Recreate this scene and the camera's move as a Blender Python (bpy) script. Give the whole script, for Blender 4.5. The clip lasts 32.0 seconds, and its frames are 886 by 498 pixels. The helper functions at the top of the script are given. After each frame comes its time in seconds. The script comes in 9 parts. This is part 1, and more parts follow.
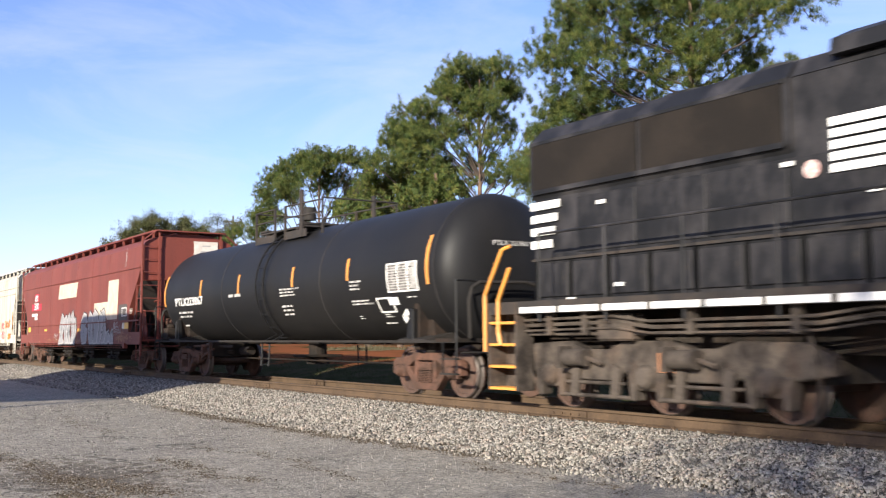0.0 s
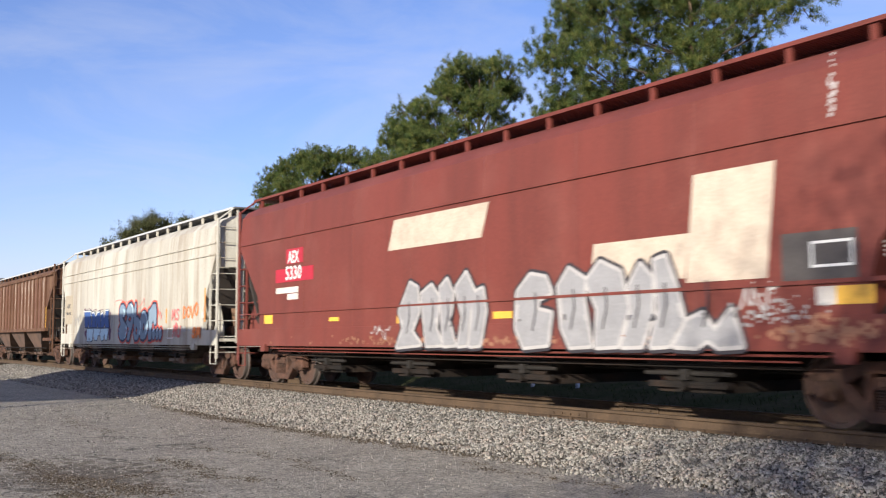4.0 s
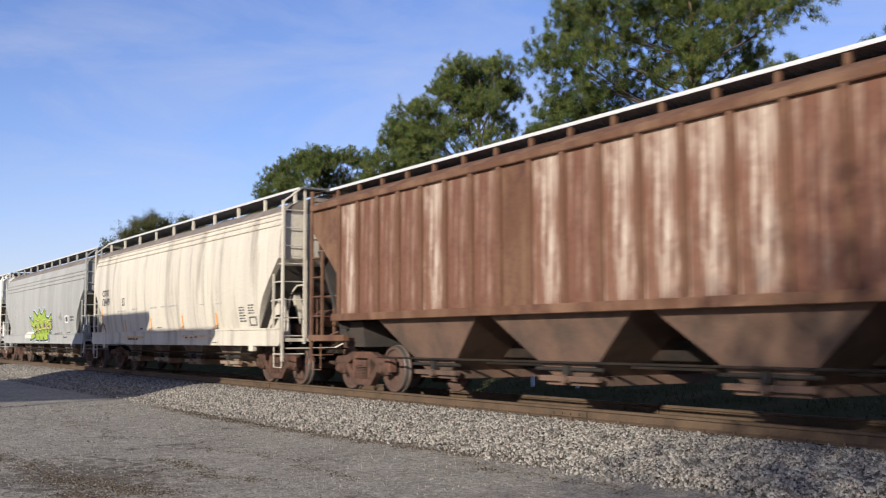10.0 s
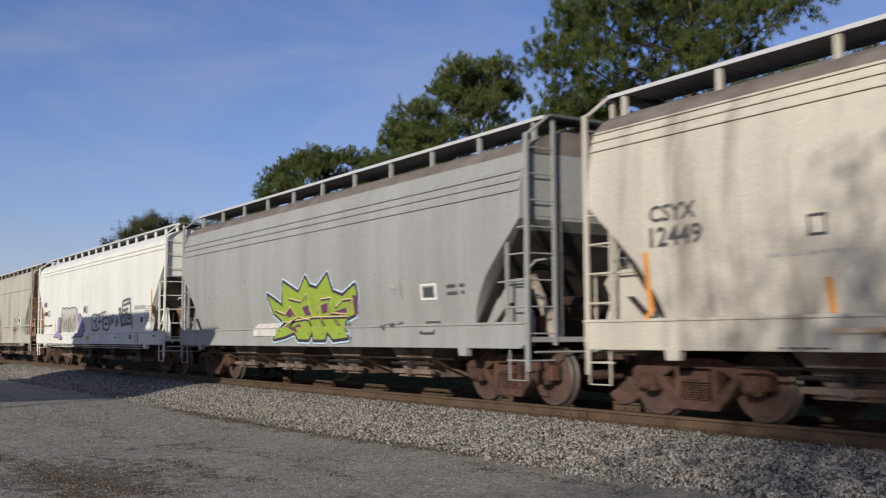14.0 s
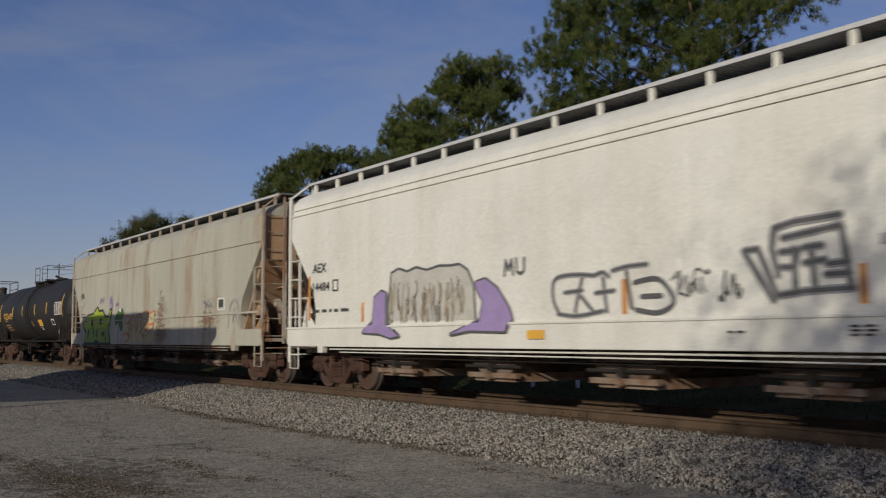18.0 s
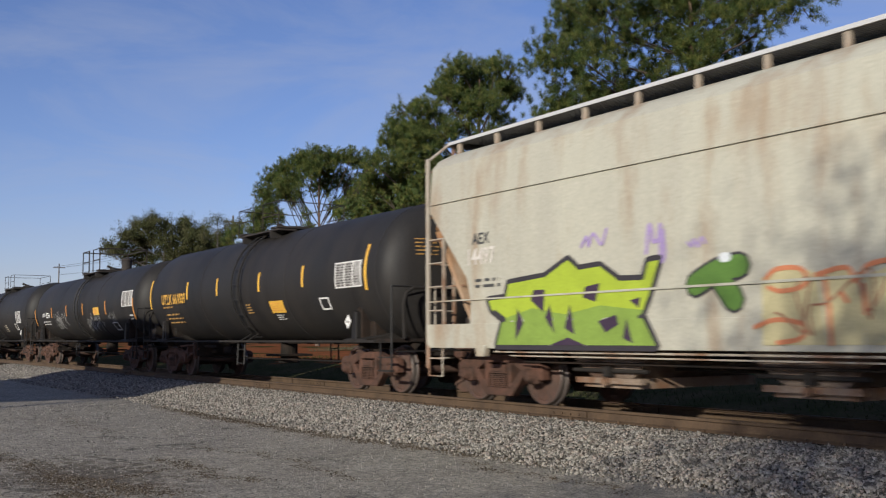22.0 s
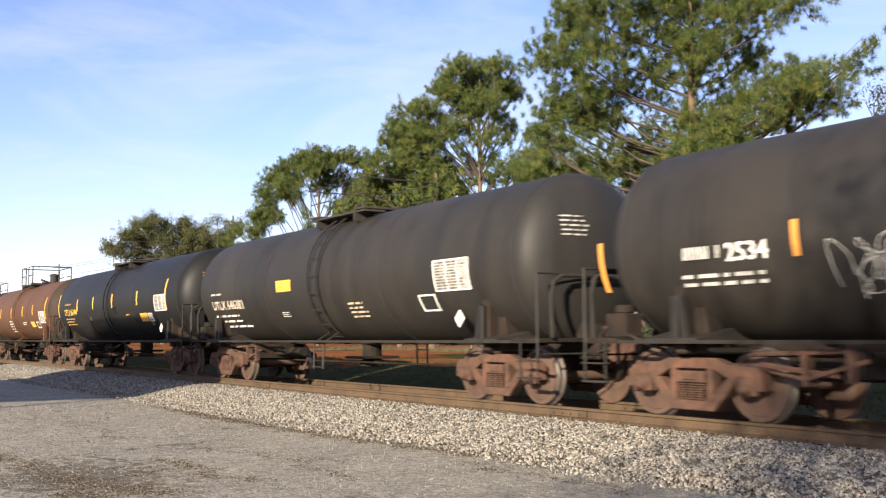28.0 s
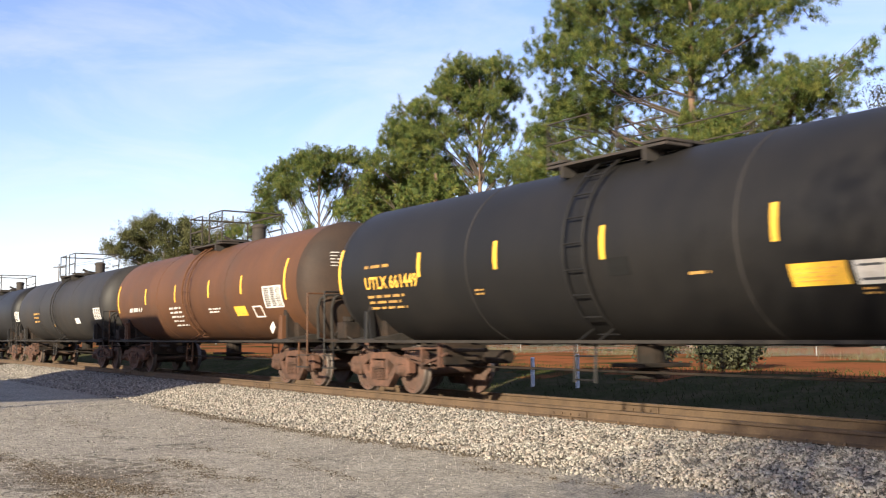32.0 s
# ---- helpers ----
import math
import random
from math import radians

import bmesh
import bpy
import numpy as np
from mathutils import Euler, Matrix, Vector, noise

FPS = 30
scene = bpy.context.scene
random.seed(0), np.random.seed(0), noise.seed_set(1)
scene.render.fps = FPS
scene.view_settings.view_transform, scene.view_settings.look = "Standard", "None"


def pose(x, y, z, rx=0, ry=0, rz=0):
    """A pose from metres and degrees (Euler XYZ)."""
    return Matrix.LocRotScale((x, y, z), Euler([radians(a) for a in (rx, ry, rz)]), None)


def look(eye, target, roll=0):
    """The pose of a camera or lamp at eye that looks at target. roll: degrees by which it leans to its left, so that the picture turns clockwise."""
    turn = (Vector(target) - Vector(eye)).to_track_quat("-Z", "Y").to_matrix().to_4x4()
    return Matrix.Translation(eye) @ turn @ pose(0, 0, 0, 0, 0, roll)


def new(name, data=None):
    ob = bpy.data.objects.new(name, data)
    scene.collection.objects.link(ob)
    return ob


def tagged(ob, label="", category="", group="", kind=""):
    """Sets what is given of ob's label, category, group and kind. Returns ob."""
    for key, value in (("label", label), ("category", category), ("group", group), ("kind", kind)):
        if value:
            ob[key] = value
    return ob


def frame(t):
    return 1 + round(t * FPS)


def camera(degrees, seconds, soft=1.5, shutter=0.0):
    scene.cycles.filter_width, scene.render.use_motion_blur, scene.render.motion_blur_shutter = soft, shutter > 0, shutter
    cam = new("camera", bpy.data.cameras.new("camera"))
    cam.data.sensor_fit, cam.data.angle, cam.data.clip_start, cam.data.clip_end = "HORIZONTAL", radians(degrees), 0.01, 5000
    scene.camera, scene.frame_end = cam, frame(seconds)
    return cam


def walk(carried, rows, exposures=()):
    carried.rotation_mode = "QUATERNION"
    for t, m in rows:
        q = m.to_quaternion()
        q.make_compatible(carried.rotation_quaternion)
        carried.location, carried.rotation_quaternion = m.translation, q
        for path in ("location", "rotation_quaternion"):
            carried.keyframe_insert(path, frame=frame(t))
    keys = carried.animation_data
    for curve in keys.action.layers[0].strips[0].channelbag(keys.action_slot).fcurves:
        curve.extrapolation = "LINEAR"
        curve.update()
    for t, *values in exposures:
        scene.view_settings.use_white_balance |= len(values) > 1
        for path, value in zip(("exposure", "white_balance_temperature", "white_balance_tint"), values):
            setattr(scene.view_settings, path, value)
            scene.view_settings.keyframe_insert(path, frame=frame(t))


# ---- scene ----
# World: x along the track (the train travels towards +x), y across it, z up from the rail head.
import itertools

FOV = 47.39
EYE = (0.0, 0.0, 1.073)
FORWARD = (-0.83350, 0.54553, 0.08755)
TRACK_Y = 11.02
ROAD_Z = -0.50

cam = camera(FOV, 32.0, 1.2, 0.45)
eye_pose = look(EYE, [EYE[i] + 50 * FORWARD[i] for i in range(3)], -0.248)
walk(cam, [(0.0, eye_pose), (32.0, eye_pose)],
     [(0.0, 1.0, 6100, 11), (2.0, 1.1, 6400, 11), (3.0, 0.8, 6050, 11), (6.0, 0.2, 5900, 11), (7.0, -0.15, 6000, 11), (8.0, -0.15, 6000, 11), (9.0, 0.38, 6000, 11), (10.0, 0.43, 5950, 11), (12.0, -0.1, 5900, 11),
      (13.0, -0.33, 5900, 11), (14.0, -0.2, 5850, 11), (17.0, -0.5, 6000, 10), (18.0, -0.8, 6100, 10), (19.0, -0.6, 5950, 11), (20.0, -0.33, 5900, 11), (21.0, -0.27, 5850, 11), (22.0, -0.1, 5900, 10), (23.0, 0.7, 6300, 9), (24.0, 1.15, 6600, 8), (25.0, 1.15, 6600, 8), (28.0, 1.15, 6800, 10), (32.0, 1.2, 6850, 10)])


def train_way(t):
    """How far the train has come at t seconds, in metres from its place at 16 s."""
    u = (t - 16.0) / 16.0
    return 16.0 * (6.56267 * u - 0.235934 * u ** 2 - 0.02042 * u ** 3 + 0.075354 * u ** 4 - 0.005527 * u ** 5)


# ---------------------------------------------------------------- world and sun
SUN_ELEV, SUN_FROM = radians(18.5), (0.57, -1.0)
world = bpy.data.worlds.new("world")
scene.world = world
world.use_nodes = True
wn = world.node_tree
sky = wn.nodes.new("ShaderNodeTexSky")
sky.sky_type, sky.sun_disc = "NISHITA", False
sky.sun_elevation, sky.sun_rotation = SUN_ELEV, math.atan2(SUN_FROM[0], SUN_FROM[1])
sky.air_density, sky.dust_density, sky.ozone_density = 1.0, 0.3, 3.0
tint = wn.nodes.new("ShaderNodeMix")
tint.data_type, tint.blend_type = "RGBA", "MULTIPLY"
tint.inputs[0].default_value, tint.inputs[7].default_value = 1.0, (1.08, 0.94, 1.12, 1)
wn.links.new(sky.outputs[0], tint.inputs[6])
# thin high cirrus
way = wn.nodes.new("ShaderNodeTexCoord")
lay = wn.nodes.new("ShaderNodeMapping")
lay.inputs["Rotation"].default_value, lay.inputs["Scale"].default_value = (0.0, 0.25, 0.6), (1.2, 3.0, 9.0)
wn.links.new(way.outputs["Generated"], lay.inputs[0])
wisp = wn.nodes.new("ShaderNodeTexNoise")
wisp.inputs["Scale"].default_value, wisp.inputs["Detail"].default_value, wisp.inputs["Roughness"].default_value = 1.3, 9.0, 0.6
wisp.inputs["Distortion"].default_value = 0.6
wn.links.new(lay.outputs[0], wisp.inputs["Vector"])
thin = wn.nodes.new("ShaderNodeMapRange")
for k, v in ((1, 0.42), (2, 0.78), (3, 0.0), (4, 0.55)):
    thin.inputs[k].default_value = v
wn.links.new(wisp.outputs["Fac"], thin.inputs[0])
cirrus = wn.nodes.new("ShaderNodeMix")
cirrus.data_type = "RGBA"
cirrus.inputs[7].default_value = (4.6, 4.7, 5.4, 1)
wn.links.new(thin.outputs[0], cirrus.inputs[0])
wn.links.new(tint.outputs[2], cirrus.inputs[6])
wn.links.new(cirrus.outputs[2], wn.nodes["Background"].inputs[0])
wn.nodes["Background"].inputs[1].default_value = 0.10
sun = new("sun", bpy.data.lights.new("sun", "SUN"))
sun.data.energy, sun.data.angle, sun.data.color = 5.2, radians(0.5), (1.0, 0.90, 0.715)
sun_way = Vector((*SUN_FROM, 0)).normalized()
sx, sy = sun_way.x * math.cos(SUN_ELEV), sun_way.y * math.cos(SUN_ELEV)
sun.matrix_world = look((sx * 50, sy * 50, 50 * math.sin(SUN_ELEV)), (0, 0, 0))


# ---------------------------------------------------------------- materials
def material(name, colour, rough=0.6, metal=0.0, second=None, amount=0.5, scale=1.5, stretch=(1, 1, 1), fine=30.0,
             bump=0.1, bump_scale=60.0, edge=(0.42, 0.62), third=None, third_amount=0.0, third_scale=0.6, third_stretch=(1, 1, 1),
             random_shade=0.0, island=False, spec=0.5):
    """A weathered surface: base colour, a second colour in patches or streaks, a third as large stains, grain and fine relief."""
    m = bpy.data.materials.new(name)
    m.use_nodes = True
    nt = m.node_tree
    b = nt.nodes["Principled BSDF"]
    b.inputs["Roughness"].default_value, b.inputs["Metallic"].default_value = rough, metal
    b.inputs["Specular IOR Level"].default_value = spec
    co = nt.nodes.new("ShaderNodeTexCoord")

    def cloud(sc, st, detail=6.0):
        mp = nt.nodes.new("ShaderNodeMapping")
        mp.inputs["Scale"].default_value = st
        nt.links.new(co.outputs["Object"], mp.inputs[0])
        n = nt.nodes.new("ShaderNodeTexNoise")
        n.inputs["Scale"].default_value, n.inputs["Detail"].default_value = sc, detail
        n.inputs["Roughness"].default_value = 0.62
        nt.links.new(mp.outputs[0], n.inputs["Vector"])
        return n.outputs["Fac"]

    def ramp(fac, lo, hi, top):
        r = nt.nodes.new("ShaderNodeMapRange")
        for k, v in ((1, lo), (2, hi), (3, 0.0), (4, top)):
            r.inputs[k].default_value = v
        nt.links.new(fac, r.inputs[0])
        return r.outputs[0]

    def mix(fac, a, c, kind="MIX"):
        x = nt.nodes.new("ShaderNodeMix")
        x.data_type, x.blend_type = "RGBA", kind
        for sock, v in ((x.inputs[0], fac), (x.inputs[6], a), (x.inputs[7], c)):
            if isinstance(v, (tuple, list)):
                sock.default_value = (*v, 1)
            elif isinstance(v, float):
                sock.default_value = v
            else:
                nt.links.new(v, sock)
        return x.outputs[2]

    col = colour
    if second:
        col = mix(ramp(cloud(scale, stretch), edge[0], edge[1], amount), col, second)
    if third:
        col = mix(ramp(cloud(third_scale, third_stretch), 0.5, 0.68, third_amount), col, third)
    grain = ramp(cloud(fine, (1, 1, 1), 3.0), 0.3, 0.7, 1.0)
    tone = nt.nodes.new("ShaderNodeMapRange")
    tone.inputs[3].default_value, tone.inputs[4].default_value = 0.86, 1.1
    nt.links.new(grain, tone.inputs[0])
    bright = nt.nodes.new("ShaderNodeHueSaturation")
    if isinstance(col, tuple):
        bright.inputs["Color"].default_value = (*col, 1)
    else:
        nt.links.new(col, bright.inputs["Color"])
    value = tone.outputs[0]
    if random_shade:
        if island:
            rnd = nt.nodes.new("ShaderNodeNewGeometry").outputs["Random Per Island"]
        else:
            rnd = nt.nodes.new("ShaderNodeObjectInfo").outputs["Random"]
        rr = nt.nodes.new("ShaderNodeMapRange")
        rr.inputs[3].default_value, rr.inputs[4].default_value = 1 - random_shade, 1 + random_shade
        nt.links.new(rnd, rr.inputs[0])
        mul = nt.nodes.new("ShaderNodeMath")
        mul.operation = "MULTIPLY"
        nt.links.new(value, mul.inputs[0])
        nt.links.new(rr.outputs[0], mul.inputs[1])
        value = mul.outputs[0]
    nt.links.new(value, bright.inputs["Value"])
    nt.links.new(bright.outputs[0], b.inputs["Base Color"])
    if bump:
        bp = nt.nodes.new("ShaderNodeBump")
        bp.inputs["Strength"].default_value, bp.inputs["Distance"].default_value = bump, 0.02
        nt.links.new(cloud(bump_scale, (1, 1, 1), 4.0), bp.inputs["Height"])
        nt.links.new(bp.outputs[0], b.inputs["Normal"])
    return m


STREAK = (1.0, 1.0, 0.12)
M_WHITE = material("white_paint", (0.75, 0.73, 0.69), 0.7, bump=0)
M_YELLOW = material("yellow_reflector", (0.80, 0.46, 0.05), 0.5, second=(0.55, 0.28, 0.05), amount=0.5, bump=0)
M_ORANGE = material("orange_reflector", (0.66, 0.28, 0.05), 0.55, second=(0.4, 0.18, 0.06), amount=0.5, bump=0)
M_LETTER_YELLOW = material("yellow_lettering", (0.75, 0.42, 0.06), 0.6, second=(0.4, 0.22, 0.06), amount=0.4, scale=6, bump=0)
M_LETTER_DARK = material("black_lettering", (0.06, 0.06, 0.06), 0.7, bump=0)
M_TRUCK = material("rusty_cast_steel", (0.062, 0.036, 0.026), 0.88, 0.0, second=(0.128, 0.062, 0.042), amount=0.8, scale=3.0, bump=0.5, bump_scale=25, third=(0.03, 0.022, 0.018), third_amount=0.7, third_scale=2.2, random_shade=0.18, spec=0.25)
M_WHEEL = material("wheel_steel", (0.078, 0.048, 0.036), 0.75, 0.1, second=(0.11, 0.057, 0.04), amount=0.7, scale=4.0, bump=0.2)
M_TREAD = material("polished_tread", (0.12, 0.10, 0.088), 0.5, 0.4, bump=0)
M_UNDER = material("dirty_underframe", (0.015, 0.0125, 0.0105), 0.85, spec=0.2, second=(0.042, 0.026, 0.018), amount=0.6, scale=2.0, bump=0.4)
# ---------------------------------------------------------------- mesh helpers
class Mesher:
    """Collects simple solids into one mesh."""

    def __init__(self):
        self.v, self.f = [], []

    def add(self, verts, faces):
        n = len(self.v)
        self.v += [tuple(p) for p in verts]
        self.f += [tuple(i + n for i in q) for q in faces]
        return self

    def box(self, x0, x1, y0, y1, z0, z1):
        v = [(x, y, z) for x in (x0, x1) for y in (y0, y1) for z in (z0, z1)]
        return self.add(v, [(0, 1, 3, 2), (4, 6, 7, 5), (0, 4, 5, 1), (2, 3, 7, 6), (0, 2, 6, 4), (1, 5, 7, 3)])

    def prism(self, pts, y0, y1):
        """A polygon in x and z (anticlockwise seen from -y), solid from y0 to y1."""
        n = len(pts)
        v = [(x, y0, z) for x, z in pts] + [(x, y1, z) for x, z in pts]
        return self.add(v, [tuple(range(n)), tuple(range(2 * n - 1, n - 1, -1))] + [((i + 1) % n, i, i + n, (i + 1) % n + n) for i in range(n)])

    def rod(self, a, b, r, n=8, r2=None, caps=True):
        a, b = Vector(a), Vector(b)
        d = (b - a).normalized()
        s = d.orthogonal().normalized()
        t = d.cross(s)
        v = []
        for p, q in ((a, r), (b, r if r2 is None else r2)):
            v += [p + q * (math.cos(2 * math.pi * i / n) * s + math.sin(2 * math.pi * i / n) * t) for i in range(n)]
        f = [(i, (i + 1) % n, (i + 1) % n + n, i + n) for i in range(n)]
        if caps:
            f += [tuple(range(n - 1, -1, -1)), tuple(range(n, 2 * n))]
        return self.add(v, f)

    def path(self, pts, r, n=6):
        """A bent tube through the points, in one piece."""
        pts = [Vector(p) for p in pts]
        base = len(self.v)
        s = None
        for k, p in enumerate(pts):
            a, c = pts[max(0, k - 1)], pts[min(len(pts) - 1, k + 1)]
            d = (c - a).normalized()
            s = (s - d * s.dot(d)).normalized() if s is not None and (s - d * s.dot(d)).length > 1e-4 else d.orthogonal().normalized()
            t = d.cross(s)
            self.v += [tuple(p + r * (math.cos(2 * math.pi * i / n) * s + math.sin(2 * math.pi * i / n) * t)) for i in range(n)]
        for k in range(len(pts) - 1):
            o = base + k * n
            self.f += [(o + i, o + (i + 1) % n, o + n + (i + 1) % n, o + n + i) for i in range(n)]
        self.f += [tuple(range(base + n - 1, base - 1, -1)), tuple(range(base + (len(pts) - 1) * n, base + len(pts) * n))]
        return self

    def lathe(self, prof, n=32, axis="x", origin=(0, 0, 0), close=False):
        """Turns a profile of (along, radius) about an axis."""
        v = []
        for a, r in prof:
            for i in range(n):
                c, s = r * math.cos(2 * math.pi * i / n), r * math.sin(2 * math.pi * i / n)
                p = {"x": (a, c, s), "y": (s, a, c), "z": (c, s, a)}[axis]
                v.append((p[0] + origin[0], p[1] + origin[1], p[2] + origin[2]))
        f = []
        m = len(prof)
        for j in range(m if close else m - 1):
            k = (j + 1) % m
            f += [(j * n + i, j * n + (i + 1) % n, k * n + (i + 1) % n, k * n + i) for i in range(n)]
        return self.add(v, f)

    def stack(self, levels):
        """Rectangles (z, half width in y, x0, x1) joined upwards into a solid."""
        v, f = [], []
        for z, w, x0, x1 in levels:
            v += [(x0, -w, z), (x1, -w, z), (x1, w, z), (x0, w, z)]
        for j in range(len(levels) - 1):
            f += [(4 * j + i, 4 * j + (i + 1) % 4, 4 * j + 4 + (i + 1) % 4, 4 * j + 4 + i) for i in range(4)]
        e = 4 * len(levels) - 4
        f += [(3, 2, 1, 0), (e, e + 1, e + 2, e + 3)]
        return self.add(v, f)

    def mesh(self, name, bevel=0.0, smooth=0.0, segments=1):
        me = bpy.data.meshes.new(name)
        me.from_pydata(self.v, [], self.f)
        bm = bmesh.new()
        bm.from_mesh(me)
        bmesh.ops.recalc_face_normals(bm, faces=bm.faces)
        if bevel:
            sharp = [e for e in bm.edges if len(e.link_faces) == 2 and e.calc_face_angle(0) > 0.6]
            bmesh.ops.bevel(bm, geom=sharp, offset=bevel, segments=segments, affect="EDGES", clamp_overlap=True)
        if smooth:
            for q in bm.faces:
                q.smooth = True
            for e in bm.edges:
                e.smooth = len(e.link_faces) == 2 and e.calc_face_angle(0) < smooth
        bm.to_mesh(me)
        bm.free()
        return me


def part(name, shape, mat, parent=None, label="", bevel=0.0, smooth=0.0, at=None):
    """One mesh object under a thing or a part. shape: a Mesher, or a mesh that is shared."""
    me = shape.mesh(name, bevel, smooth) if isinstance(shape, Mesher) else shape
    if mat and not me.materials:
        me.materials.append(mat)
    ob = new(name, me)
    if parent:
        ob.parent = parent
    if at is not None:
        ob.matrix_basis = at
    if label:
        tagged(ob, label)
    return ob


def thing(name, label, category, at=None, group="", kind=""):
    ob = new(name)
    ob.empty_display_size = 0.3
    if at is not None:
        ob.matrix_basis = at
    return tagged(ob, label, category, group, kind)


def on_side(surf, pts, faces, lift=0.006):
    """Lays a flat pattern of (along, up) points against a vehicle's near side."""
    m = Mesher()
    m.add([(u, surf(v) - lift, v) for u, v in pts], faces)
    return m


def patch(name, x0, x1, z0, z1, mat, parent, surf, label="", lift=0.008, lean=0.0):
    """A painted or glued rectangle on the near side, following its curve."""
    n = max(1, int((z1 - z0) / 0.12))
    pts, faces = [], []
    for k in range(n + 1):
        z = z0 + (z1 - z0) * k / n
        pts += [(x0 + lean * k / n, z), (x1 + lean * k / n, z)]
    faces = [(2 * k, 2 * k + 1, 2 * k + 3, 2 * k + 2) for k in range(n)]
    m = Mesher()
    outer = [(u, surf(v) - lift, v) for u, v in pts]
    inner = [(u, surf(v) + 0.004, v) for u, v in pts]
    k = len(pts)
    rim = [(2 * i, 2 * i + 2, 2 * i + 2 + k, 2 * i + k) for i in range(n)] + [(2 * i + 1, 2 * i + 1 + k, 2 * i + 3 + k, 2 * i + 3) for i in range(n)]
    m.add(outer + inner, faces + rim + [(0, k, k + 1, 1), (2 * n, 2 * n + 1, 2 * n + 1 + k, 2 * n + k)])
    return part(name, m, mat, parent, label)


LETTERS = {}


def lettering(body, x, z, height, mat, parent, surf, width=None, name="lettering", lift=0.012, lean=0.0, bold=0.0):
    """A line of writing on the near side: x is its start, z its foot."""
    if (body, bold) not in LETTERS:
        cu = bpy.data.curves.new("letters", "FONT")
        cu.body, cu.size, cu.resolution_u, cu.offset = body, 1.0, 2, bold
        ob = new("letters", cu)
        me = bpy.data.meshes.new_from_object(ob.evaluated_get(bpy.context.evaluated_depsgraph_get()))
        LETTERS[(body, bold)] = ([tuple(v.co) for v in me.vertices], [tuple(q.vertices) for q in me.polygons])
        bpy.data.objects.remove(ob)
        bpy.data.curves.remove(cu)
        bpy.data.meshes.remove(me)
    vs, fs = LETTERS[(body, bold)]
    lo, hi = min(v[0] for v in vs), max(v[0] for v in vs)
    top = max(v[1] for v in vs)
    kz = height / top
    kx = width / (hi - lo) if width else kz
    pts = [(x + (v[0] - lo) * kx + lean * v[1] * kz, z + v[1] * kz) for v in vs]
    return part(name, on_side(surf, pts, fs, lift), mat, parent)


def bars(x, z, width, rows, mat, parent, surf, height=0.045, step=0.09, seed=1, name="lettering"):
    """Writing too small to read: rows of plain bars."""
    rnd = random.Random(seed)
    m = Mesher()
    tick = max(0.022, min(0.05, height * 0.75))
    for k in range(rows):
        u, zz, left = x, z - k * step, rnd.randint(3, 7)
        end = x + width * rnd.uniform(0.7, 1.0)
        y = surf(zz + height / 2) - 0.009
        while u < end:
            w = tick * rnd.uniform(0.7, 1.1)
            m.box(u, min(u + w, end), y, y + 0.012, zz, zz + height)
            left -= 1
            u += w + tick * 0.35
            if not left:
                u, left = u + tick * 2.2, rnd.randint(2, 7)
    return tagged(part(name, m, mat, parent), kind="stuff")


# ---------------------------------------------------------------- running gear
WHEEL_R = 0.457


def wheelset_mesh():
    m = Mesher()
    for s in (-1, 1):
        prof = [(s * 0.68, 0.08), (s * 0.70, 0.16), (s * 0.73, 0.30), (s * 0.68, 0.40), (s * 0.68, 0.484), (s * 0.71, 0.484), (s * 0.725, 0.459),
                (s * 0.81, 0.452), (s * 0.82, 0.44), (s * 0.82, 0.39), (s * 0.775, 0.375), (s * 0.79, 0.26), (s * 0.84, 0.17), (s * 0.85, 0.09), (s * 0.98, 0.085), (s * 0.98, 0.0)]
        m.lathe(prof, 36, "y")
    m.rod((0, -0.7, 0), (0, 0.7, 0), 0.085, 12)
    me = m.mesh("wheelset", smooth=0.6)
    me.materials.append(M_WHEEL)
    me.materials.append(M_TREAD)
    for q in me.polygons:
        if math.hypot(q.center.x, q.center.z) > 0.442 and 0.715 < abs(q.center.y) < 0.818:
            q.material_index = 1
    return me


